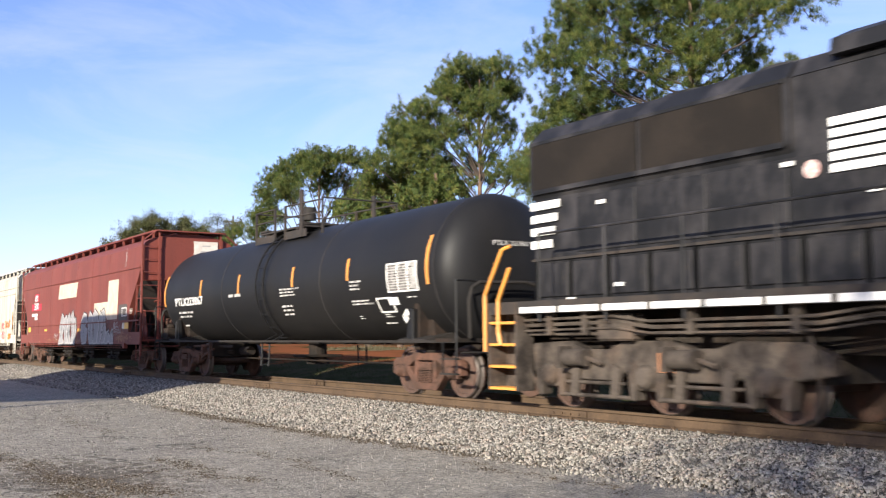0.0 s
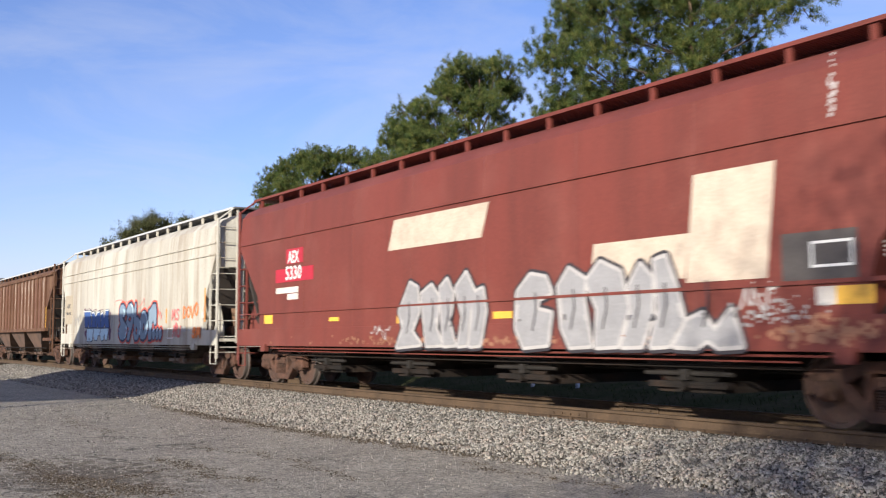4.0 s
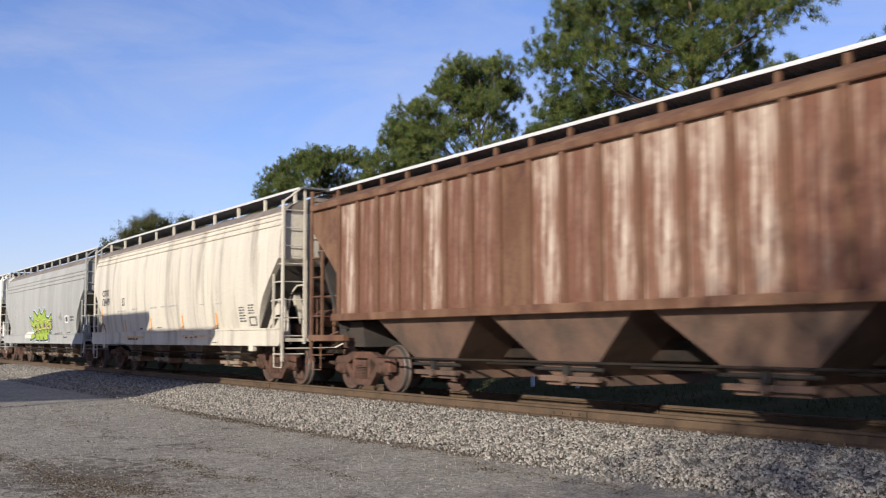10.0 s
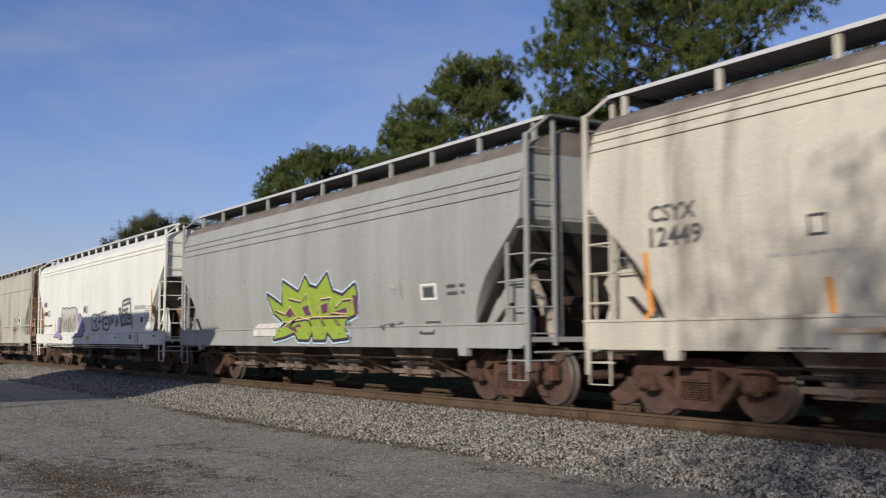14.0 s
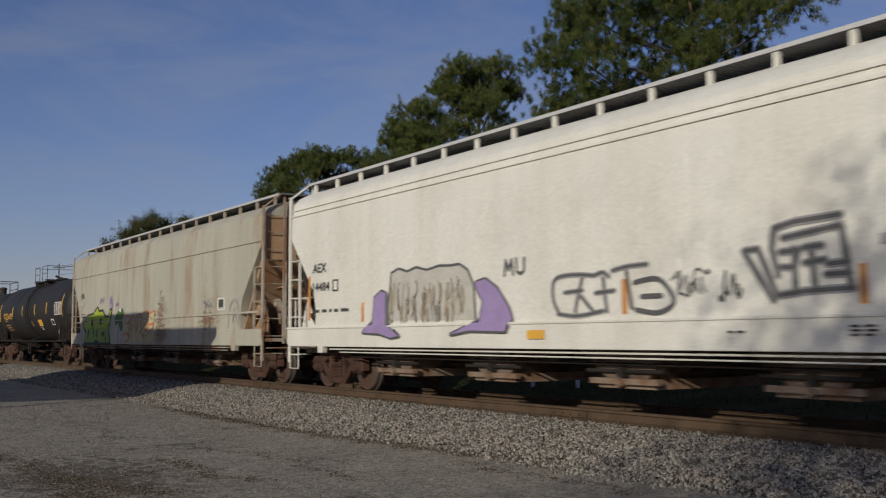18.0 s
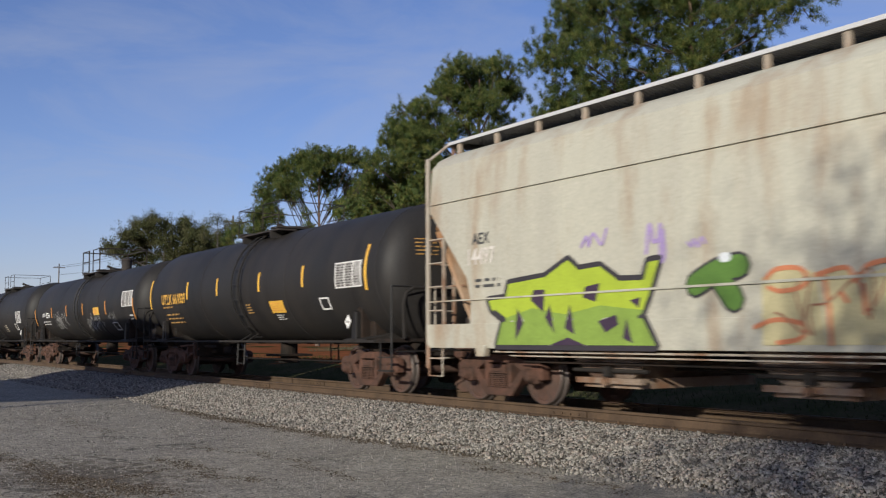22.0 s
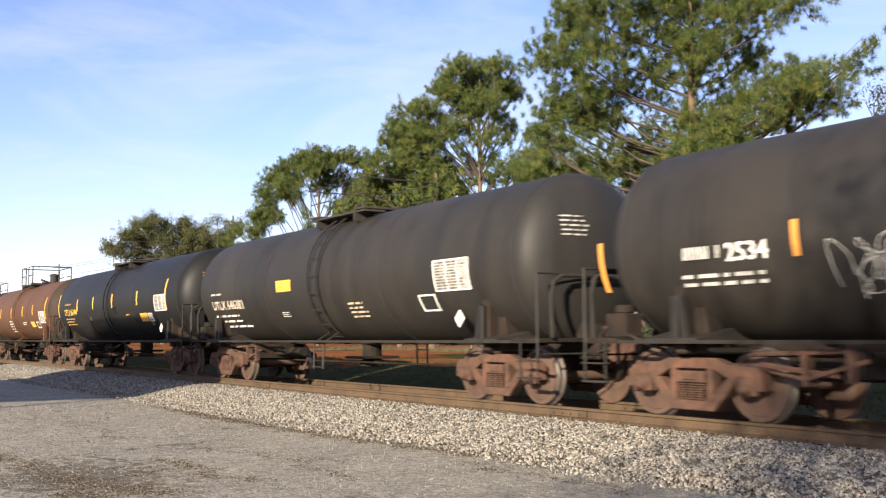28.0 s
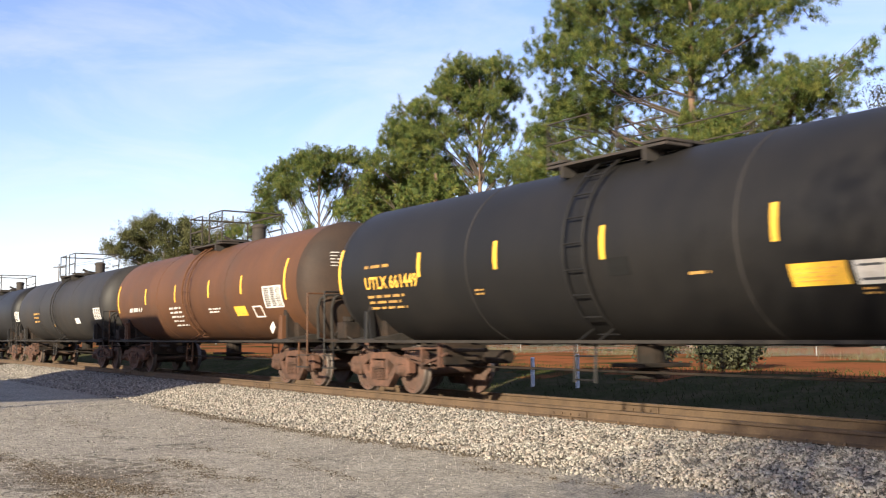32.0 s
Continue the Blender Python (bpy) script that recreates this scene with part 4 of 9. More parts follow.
tank4 = tank_car("tank_car", "black tank car with white lettering and yellow panel", -102.66, -90.50, P_BLACK_OLD, platform="rail")
tank5 = tank_car("tank_car", "black tank car with bright yellow lettering", -119.59, -106.66, P_BLACK, platform="rail")
tank6 = tank_car("tank_car", "brown tank car with yellow strips", -136.25, -123.65, P_BROWN_TANK, platform="high", radius=1.40, head_paint=P_HEAD_DARK)
tank7 = tank_car("tank_car", "faded black tank car with small white lettering", -153.05, -140.35, P_BLACK_OLD, platform="high")
tank8 = tank_car("tank_car", "dark grey tank car with tall platform rails", -169.85, -157.15, P_BLACK, platform="high")
# ---------------------------------------------------------------- diesel engine at the head
# near-black strips that draw the gaps between the hood doors
M_GAP = material("near_black_gap", (0.004, 0.004, 0.004), 0.9, spec=0.1, bump=0)


def locomotive():
    mid = 104.37
    car = thing("locomotive", "dusty black six-axle diesel engine with white stripes", "locomotive")
    r = -9.91                                   # rear end of the hood
    f = 9.6
    orange = material("orange_handrail", (0.70, 0.30, 0.05), 0.5, second=(0.5, 0.2, 0.05), amount=0.4, bump=0)
    # hood, radiator section, roof
    hood = Mesher().prism([(r, 1.62), (6.0, 1.62), (6.0, 4.2), (r + 0.02, 4.2)], -0.97, 0.97)
    part("hood", hood, P_LOCO, car, bevel=0.03)
    part("radiator_housing", Mesher().stack([(3.26, 0.97, r, r + 5.0), (3.36, 1.02, r, r + 5.0), (4.18, 1.02, r, r + 5.0), (4.42, 0.80, r + 0.05, r + 4.95), (4.47, 0.5, r + 0.1, r + 4.9)]), P_LOCO, car, smooth=0.4)
    part("hood_roof", Mesher().stack([(4.18, 0.98, r + 5.02, 5.9), (4.42, 0.80, r + 5.02, 5.9), (4.47, 0.4, r + 5.02, 5.9)]), P_LOCO, car, smooth=0.4)
    grille_mat = material("dusty_radiator_screen", (0.012, 0.0096, 0.008), 0.9, spec=0.2, second=(0.022, 0.017, 0.0135), amount=0.7, scale=1.2, bump=0.3, bump_scale=80)
    for side in (-1, 1):
        for x0, x1 in ((r + 0.08, r + 2.42), (r + 2.50, r + 4.9)):
            y0, y1 = sorted((side * 1.0, side * 1.045))
            g = part("radiator_screen", Mesher().box(x0, x1, y0, y1, 3.40, 4.12), grille_mat, car)
            part("screen_frame", Mesher().box(x0 - 0.03, x1 + 0.03, y0 - 0.01, y1 + 0.01, 3.33, 3.40).box(x0 - 0.03, x1 + 0.03, y0 - 0.01, y1 + 0.01, 4.12, 4.17), P_LOCO, g)
    for k in range(3):
        part("roof_fan", Mesher().lathe([(4.44, 0.0), (4.44, 0.66), (4.50, 0.66), (4.52, 0.60), (4.49, 0.1), (4.49, 0.0)], 24, "z", (r + 1.2 + 1.65 * k, 0, 0)), P_LOCO, car, smooth=0.6)
    part("dynamic_brake_housing", Mesher().stack([(4.3, 1.05, r + 5.6, r + 9.2), (4.5, 1.0, r + 5.6, r + 9.2), (4.62, 0.75, r + 5.7, r + 9.1)]), P_LOCO, car, smooth=0.4)
    for k in range(2):
        part("roof_fan", Mesher().lathe([(4.55, 0.0), (4.55, 0.6), (4.74, 0.6), (4.76, 0.5), (4.72, 0.0)], 24, "z", (r + 6.6 + 1.6 * k, 0, 0)), P_LOCO, car, smooth=0.6)
    part("cab", Mesher().stack([(1.62, 1.5, 5.95, 8.6), (3.7, 1.5, 5.95, 8.6), (4.45, 1.2, 6.0, 8.4), (4.6, 0.6, 6.1, 8.3)]), P_LOCO, car, bevel=0.03)
    part("nose", Mesher().stack([(1.62, 1.1, 8.5, f), (2.9, 1.1, 8.5, f), (3.1, 0.9, 8.5, f - 0.2)]), P_LOCO, car, bevel=0.05)
    glass = material("dark_cab_glass", (0.02, 0.025, 0.03), 0.08, bump=0)
    for side in (-1, 1):
        part("cab_window", Mesher().box(6.5, 8.1, *sorted((side * 1.49, side * 1.51)), 2.9, 3.6), glass, car)
    # hood doors and seams
    door = Mesher().box(-0.36, 0.36, -0.03, 0.02, 1.70, 2.22).mesh("hood_door", bevel=0.008)
    tall = Mesher().box(-0.62, 0.62, -0.016, 0.02, 2.36, 3.20).mesh("hood_panel", bevel=0.008)
    for side in (-1, 1):
        turn = 0 if side < 0 else 180
        for k in range(18):
            d = part("hood_door", door, P_LOCO, car, at=pose(r + 0.5 + k * 0.84, side * 0.972, 0, 0, 0, turn))
            part("door_latch", Mesher().box(0.26, 0.30, -0.035, -0.015, 1.95, 2.02), M_INSIDE, d)
        for k in range(11):
            part("hood_panel", tall, P_LOCO, car, at=pose(r + 1.7 + k * 1.3, side * 0.972, 0, 0, 0, turn))
        part("hood_seam", Mesher().box(r, 6.0, *sorted((side * 0.97, side * 1.01)), 2.27, 2.31), M_INSIDE, car)
        for k in range(19):
            x = r + 0.08 + k * 0.84
            part("door_gap", Mesher().box(x - 0.035, x + 0.035, *sorted((side * 0.96, side * 0.976)), 1.66, 2.26), M_GAP, car)
        # walkway, sill stripe, handrail
        part("walkway", Mesher().box(-10.4, f + 0.5, *sorted((side * 0.9, side * 1.55)), 1.54, 1.62), M_INSIDE, car)
        part("side_sill", Mesher().box(-10.3, f + 0.4, *sorted((side * 1.45, side * 1.55)), 1.43, 1.54), M_INSIDE, car)
        for z, y, ra in ((1.33, 1.42, 0.022), (1.25, 1.36, 0.03), (1.17, 1.40, 0.018)):
            part("air_pipe", Mesher().path([(-9.6, side * y, z), (-7.6, side * y, z + 0.03), (-6.9, side * y, z - 0.05), (-4.3, side * y, z - 0.03), (-3.6, side * y, z + 0.05), (5.5, side * y, z)], ra), P_LOCO_DIRT, car)
        for x in (-9.0, -8.2, -6.2, -4.6):
            part("pipe_bracket", Mesher().box(x - 0.05, x + 0.05, *sorted((side * 1.30, side * 1.44)), 1.10, 1.44), P_LOCO_DIRT, car, bevel=0.008)
        part("air_box", Mesher().box(-8.0, -7.3, *sorted((side * 1.10, side * 1.38)), 1.02, 1.40), P_LOCO_DIRT, car, bevel=0.03)
        for k in range(20):
            x = -9.53 + 0.93 * k
            part("sill_stripe", Mesher().box(x, x + 0.84, *sorted((side * 1.548, side * 1.558)), 1.44, 1.53), M_WHITE, car, "white painted stripe")
        for k in range(12):
            x = -9.1 + k * 1.45
            part("stanchion", Mesher().rod((x, side * 1.52, 1.3), (x, side * 1.52, 2.62), 0.018, 6), P_LOCO, car)
        part("handrail", Mesher().rod((-9.1, side * 1.52, 2.62), (6.8, side * 1.52, 2.62), 0.02, 6), P_LOCO, car)
        # rear steps with orange rails
        y0, y1 = sorted((side * 1.2, side * 1.56))
        st = part("step_well", Mesher().box(-10.36, -10.32, y0, y1, 0.25, 1.6).box(-9.66, -9.62, y0, y1, 0.25, 1.6).box(-10.36, -9.62, *sorted((side * 1.2, side * 1.23)), 0.25, 1.6), P_LOCO_DIRT, car)
        for k in range(4):
            part("step_tread", Mesher().box(-10.33, -9.65, y0, y1, 0.26 + 0.34 * k, 0.30 + 0.34 * k), orange, st)
        part("step_rail", Mesher().path([(-10.44, side * 1.56, 0.85), (-10.44, side * 1.56, 1.75), (-10.0, side * 1.54, 2.45), (-9.85, side * 1.5, 2.5)], 0.032), orange, car, "orange painted handrail")
        part("step_rail", Mesher().path([(-10.0, side * 1.58, 0.95), (-10.06, side * 1.58, 1.15), (-10.06, side * 1.58, 1.65), (-9.78, side * 1.56, 2.15)], 0.032), orange, car, "orange painted handrail")
    part("end_plate", Mesher().box(-10.45, -10.38, -1.5, 1.5, 0.75, 1.62), P_LOCO_DIRT, car)
    part("frame", Mesher().box(-10.4, f + 0.4, -0.6, 0.6, 0.85, 1.54), M_UNDER, car)
    part("fuel_tank", Mesher().prism([(-3.0, 0.35), (3.4, 0.35), (3.6, 0.6), (3.6, 1.3), (-3.2, 1.3), (-3.2, 0.6)], -1.35, 1.35), P_LOCO, car, bevel=0.08)
    surf = side_of([(1.0, 0.997, 0, 0), (3.25, 0.997, 0, 0), (3.3, 1.05, 0, 0), (4.2, 1.05, 0, 0)])
    # white stripes and plates on the hood
    for k in range(4):
        z = 2.47 + k * 0.205
        patch("white_stripe", r + 0.0, r + 0.50 + 0.065 * k, z, z + 0.125, M_WHITE, car, surf, lift=0.02)
    for k in range(5):
        z = 2.94 + k * 0.135
        patch("white_stripe", -4.36, -1.4, z, z + 0.10, M_WHITE, car, lambda v: -1.0, lift=0.02)
    for x, z in ((-8.35, 3.03), (-8.0, 1.80), (-5.05, 3.10), (-3.9, 2.66), (-9.05, 1.62)):
        patch("label_plate", x, x + 0.17, z, z + 0.055, M_WHITE, car, lambda v: -1.0, lift=0.02)
    part("emblem", Mesher().lathe([(0.0, 0.0), (0.0, 0.11), (0.012, 0.11), (0.012, 0.0)], 20, "y", (-4.62, -1.02, 3.02)), material("pinkish_emblem", (0.48, 0.29, 0.26), 0.6, second=(0.7, 0.6, 0.55), amount=0.8, scale=9, bump=0), car, "round pale red emblem")
    # two three-axle trucks
    fr = Mesher()
    t0, t1 = -0.02, 0.16
    fr.prism([(-2.65, 0.62), (-2.5, 0.98), (-1.6, 1.02), (-1.25, 0.90), (-0.75, 0.90), (-0.45, 1.02), (0.45, 1.02), (0.8, 0.92), (1.2, 0.92), (1.6, 1.02), (2.5, 1.0), (2.9, 0.86), (2.9, 0.62), (2.45, 0.55), (1.65, 0.55), (1.3, 0.48), (0.75, 0.48), (0.4, 0.58), (-0.4, 0.58), (-0.75, 0.46), (-1.3, 0.46), (-1.65, 0.55), (-2.4, 0.55)][::-1], t0, t1)
    for a in (-2.02, 0.0, 2.02):
        fr.prism([(a - 0.36, 0.60), (a - 0.30, 0.20), (a - 0.20, 0.20), (a - 0.16, 0.60)], t0 - 0.03, t1)
        fr.prism([(a + 0.16, 0.60), (a + 0.20, 0.20), (a + 0.30, 0.20), (a + 0.36, 0.60)], t0 - 0.03, t1)
        fr.lathe([(-0.14, 0.0), (-0.14, 0.12), (-0.06, 0.17), (0.1, 0.17)], 16, "y", (a, 0, 0.53))
        fr.prism([(a - 0.2, 0.34), (a + 0.2, 0.34), (a + 0.22, 0.72), (a - 0.22, 0.72)], t0 + 0.01, t1)
    for a, b in ((-1.75, -0.3), (0.3, 1.75)):
        fr.rod((a, -0.05, 0.24), (b, -0.05, 0.24), 0.035, 6)
        fr.box(a + 0.1, b - 0.1, -0.06, 0.0, 0.40, 0.45)
    fr_me = fr.mesh("side_frame", bevel=0.02, smooth=0.5)
    cyl = Mesher().rod((-0.2, -0.12, 0.78), (0.25, -0.12, 0.78), 0.13, 12).rod((0.25, -0.12, 0.78), (0.55, -0.12, 0.70), 0.035, 6).box(-0.26, -0.2, -0.26, 0.04, 0.62, 0.94).mesh("brake_cylinder", smooth=0.6)
    hang = Mesher().prism([(-0.08, 0.22), (0.08, 0.22), (0.14, 0.62), (-0.02, 0.70)], -0.08, 0.0).mesh("brake_hanger", bevel=0.01)
    for tx, turned in ((-7.18, 0), (6.5, 180)):
        tr = part("truck", Mesher().box(-2.4, 2.5, -0.85, 0.85, 0.5, 0.85).box(-0.9, 0.9, -0.6, 0.6, 0.85, 1.1), P_LOCO_DIRT, car, at=pose(tx, 0, 0, 0, 0, turned))
        for side in (-1, 1):
            at = pose(0, side * 1.2, 0, 0, 0, 0 if side < 0 else 180)
            part("side_frame", fr_me, P_LOCO_DIRT, tr, at=at)
            for a in (-1.35, 0.75):
                part("brake_cylinder", cyl, P_LOCO_DIRT, tr, at=at @ pose(a, 0, 0))
            for a in (-1.45, -0.6, 0.6, 1.4):
                part("brake_hanger", hang, P_LOCO_DIRT, tr, at=at @ pose(a, 0, 0))
            part("sand_pipe", Mesher().path([(-2.5, -0.05, 1.15), (-2.45, -0.05, 0.5), (-2.35, 0.1, 0.12)], 0.025).path([(2.6, -0.05, 1.2), (2.75, -0.05, 0.6), (2.55, 0.1, 0.12)], 0.025).path([(-2.5, -0.1, 1.12), (2.7, -0.1, 1.12)], 0.028), P_LOCO_DIRT, tr, at=at)
        for a in (-2.02, 0.0, 2.02):
            w = part("wheelset", WHEELSET, M_WHEEL, tr, at=pose(a, 0, WHEEL_R))
            WHEELS.append((w, a))
    part("rust_box", Mesher().box(-0.28, 0.12, -0.02, 0.05, 0.60, 0.86), material("rust_orange_plate", (0.32, 0.14, 0.06), 0.8, second=(0.2, 0.1, 0.06), amount=0.6, bump=0.1), car, at=pose(-6.65, -1.24, 0))
    couplers(car, 11.0)
    CARS.append((car, mid))


locomotive()
# ---------------------------------------------------------------- markings and graffiti
M_DULL_WHITE = material("dull_white_paint", (0.62, 0.58, 0.52), 0.7, second=(0.45, 0.38, 0.32), amount=0.5, scale=4, bump=0)
M_SMALL_YELLOW = material("worn_yellow_print", (0.40, 0.22, 0.05), 0.7, second=(0.16, 0.10, 0.05), amount=0.6, scale=8, bump=0)
M_SMALL_WHITE = material("worn_white_print", (0.48, 0.46, 0.43), 0.7, second=(0.24, 0.23, 0.22), amount=0.6, scale=8, bump=0)
M_STENCIL = material("worn_cream_stencil", (0.66, 0.57, 0.47), 0.7, second=(0.20, 0.17, 0.15), amount=0.7, scale=11, edge=(0.46, 0.60), bump=0)
M_CREAM_PATCH = material("cream_patch_paint", (0.53, 0.44, 0.34), 0.8, second=(0.40, 0.31, 0.24), amount=0.6, scale=2.6, bump=0)
M_CRIMSON = material("crimson_paint", (0.42, 0.02, 0.04), 0.6, second=(0.32, 0.02, 0.03), amount=0.5, bump=0)
M_FADED_GREY = material("faded_grey_paint", (0.30, 0.29, 0.28), 0.8, second=(0.42, 0.40, 0.37), amount=0.7, scale=7, bump=0)
M_TAN = material("tan_patch_paint", (0.40, 0.335, 0.24), 0.8, second=(0.33, 0.28, 0.21), amount=0.6, scale=4, bump=0)
M_DARK_PANEL = material("dark_grey_panel", (0.07, 0.06, 0.055), 0.7, bump=0)
M_RUST_SPOT = material("rust_spot", (0.14, 0.065, 0.03), 0.9, second=(0.30, 0.14, 0.05), amount=0.6, scale=9, bump=0.1)
M_RUST_PALE = material("pale_rust_wash", (0.52, 0.34, 0.17), 0.85, second=(0.58, 0.48, 0.36), amount=0.9, scale=3, bump=0)
M_SOOT = material("sooty_black_patch", (0.008, 0.008, 0.008), 0.8, spec=0.2, bump=0)
M_CHALK_PANEL = material("chalky_stencil_paint", (0.40, 0.385, 0.36), 0.8, second=(0.16, 0.15, 0.14), amount=0.6, scale=9, bump=0)
car = surf = None


def strip(x, z0, z1, mat):
    patch("reflector_strip", x - 0.045, x + 0.045, z0, z1, mat, car, surf, "reflective strip")


def rect(x0, x1, z0, z1, mat):
    patch("painted_patch", x0, x1, z0, z1, mat, car, surf)
    if mat is M_YELLOW and x1 - x0 > 0.6 and z1 - z0 > 0.2:
        h = (z1 - z0 - 0.08) / 4
        bars(x0 + 0.08, z1 - 0.04 - h * 0.75, x1 - x0 - 0.18, 4, M_ORANGE, car, surf, h * 0.45, h, seed=int(abs(x0) * 50), name="stencil")


def frame_bars(x0, x1, z0, z1, mat, name, t=0.03):
    for a, b, c, d in ((x0, x1, z1 - t, z1), (x0, x1, z0, z0 + t), (x0, x0 + t, z0 + t, z1 - t), (x1 - t, x1, z0 + t, z1 - t)):
        patch(name, a, b, c, d, mat, car, surf, lift=0.014)


def panel_of(x0, x1, z0, z1, rows, mat):
    """A stencilled table: a border, rows of bars and a few uprights."""
    patch("stencil_panel", x0, x1, z0, z1, M_CHALK_PANEL, car, surf, lift=0.005)
    frame_bars(x0, x1, z0, z1, mat, "stencil_line", 0.022)
    rows += 3
    h = (z1 - z0 - 0.05) / rows
    bars(x0 + 0.06, z1 - 0.025 - h * 0.8, (x1 - x0) * 0.86, rows, M_DARK_PANEL, car, surf, h * 0.5, h, seed=rows + int(x0 * 10), name="stencil")
    for k in (0.36, 0.68):
        patch("stencil_line", x0 + (x1 - x0) * k, x0 + (x1 - x0) * k + 0.02, z0 + 0.02, z1 - 0.02, mat, car, surf, lift=0.016)


def bars_of(x0, x1, z0, z1, rows, mat):
    mat = {M_LETTER_YELLOW: M_SMALL_YELLOW, M_WHITE: M_SMALL_WHITE}.get(mat, mat)
    h = (z1 - z0) / rows
    k = 0.80 if rows == 1 else 0.50
    bars(x0, z1 - h * k, x1 - x0, rows, mat, car, surf, h * k, h, seed=int(abs(x0) * 100) + rows)


def placard(x, z, r):
    """A diamond-shaped hazard placard."""
    m = Mesher()
    y = surf(z + r) - 0.03
    r *= 0.8
    m.prism([(x - r * 0.95, z), (x, z - r), (x + r * 0.95, z), (x, z + r)], y - 0.035, y - 0.02)
    p = part("placard", m, M_WHITE, car, "white diamond placard")
    part("placard_bar", Mesher().box(x - r * 0.55, x + r * 0.55, y - 0.04, y - 0.034, z - r * 0.16, z + r * 0.16), M_FADED_GREY, p)


GLYPHS = {
    "S": [[(0.85, 0.85), (0.5, 1.0), (0.15, 0.8), (0.45, 0.55), (0.85, 0.3), (0.5, 0.0), (0.1, 0.12)]],
    "A": [[(0.1, 0.0), (0.45, 1.0), (0.9, 0.0)], [(0.25, 0.35), (0.75, 0.35)]],
    "a": [[(0.15, 0.7), (0.5, 0.95), (0.85, 0.75), (0.8, 0.0)], [(0.8, 0.5), (0.3, 0.45), (0.15, 0.2), (0.45, 0.0), (0.8, 0.2)]],
    "b": [[(0.15, 1.05), (0.2, 0.0)], [(0.2, 0.5), (0.6, 0.55), (0.88, 0.28), (0.6, 0.0), (0.2, 0.05)]],
    "O": [[(0.5, 1.0), (0.12, 0.7), (0.12, 0.3), (0.5, 0.0), (0.88, 0.3), (0.88, 0.7), (0.5, 1.0)]],
    "R": [[(0.15, 0.0), (0.3, 1.0), (0.55, 0.55)], [(0.3, 0.75), (0.95, 1.25), (0.8, 0.05)]],
    "E": [[(0.85, 0.95), (0.2, 0.95), (0.2, 0.05), (0.85, 0.05)], [(0.2, 0.5), (0.7, 0.5)]],
    "B": [[(0.2, 0.0), (0.2, 1.0), (0.7, 0.95), (0.75, 0.6), (0.25, 0.52), (0.85, 0.4), (0.8, 0.05), (0.2, 0.0)]],
    "D": [[(0.2, 0.0), (0.2, 1.0), (0.7, 0.9), (0.9, 0.5), (0.7, 0.1), (0.2, 0.0)]],
    "L": [[(0.25, 1.0), (0.25, 0.05), (0.95, 0.05)]],
    "W": [[(0.05, 1.0), (0.25, 0.0), (0.5, 0.75), (0.75, 0.0), (0.95, 1.0)]],
    "M": [[(0.05, 0.0), (0.2, 1.0), (0.5, 0.3), (0.8, 1.0), (0.95, 0.0)]],
    "N": [[(0.1, 0.0), (0.15, 1.0), (0.85, 0.0), (0.9, 1.0)]],
    "V": [[(0.05, 1.0), (0.45, 0.0), (0.95, 1.0)]],
    "I": [[(0.5, 1.0), (0.5, 0.0)]],
    "X": [[(0.1, 1.0), (0.9, 0.0)], [(0.9, 1.0), (0.1, 0.0)]],
    "T": [[(0.05, 0.95), (0.95, 0.95)], [(0.5, 0.95), (0.5, 0.0)]],
    "K": [[(0.15, 1.0), (0.15, 0.0)], [(0.9, 1.0), (0.2, 0.5), (0.9, 0.0)]],
    "J": [[(0.4, 0.95), (0.8, 0.95), (0.7, 0.15), (0.35, 0.0), (0.1, 0.2)]],
    "F": [[(0.2, 0.0), (0.2, 0.95), (0.9, 0.95)], [(0.2, 0.5), (0.7, 0.5)]],
    "U": [[(0.1, 1.0), (0.15, 0.2), (0.5, 0.0), (0.85, 0.2), (0.9, 1.0)]],
    "P": [[(0.2, 0.0), (0.2, 1.0), (0.75, 0.95), (0.85, 0.65), (0.25, 0.45)]],
    ".": [[(0.5, 0.05), (0.5, 0.45)]],
}


def smooth_line(pts, n=5):
    """A rounded line through a few points."""
    if len(pts) < 3:
        return pts
    out = []
    p = [pts[0]] + list(pts) + [pts[-1]]
    for i in range(1, len(p) - 2):
        for k in range(n):
            t = k / n
            out.append(tuple(0.5 * (2 * p[i][c] + (p[i + 1][c] - p[i - 1][c]) * t + (2 * p[i - 1][c] - 5 * p[i][c] + 4 * p[i + 1][c] - p[i + 2][c]) * t * t + (3 * p[i][c] - p[i - 1][c] - 3 * p[i + 1][c] + p[i + 2][c]) * t ** 3) for c in (0, 1)))
    return out + [pts[-1]]


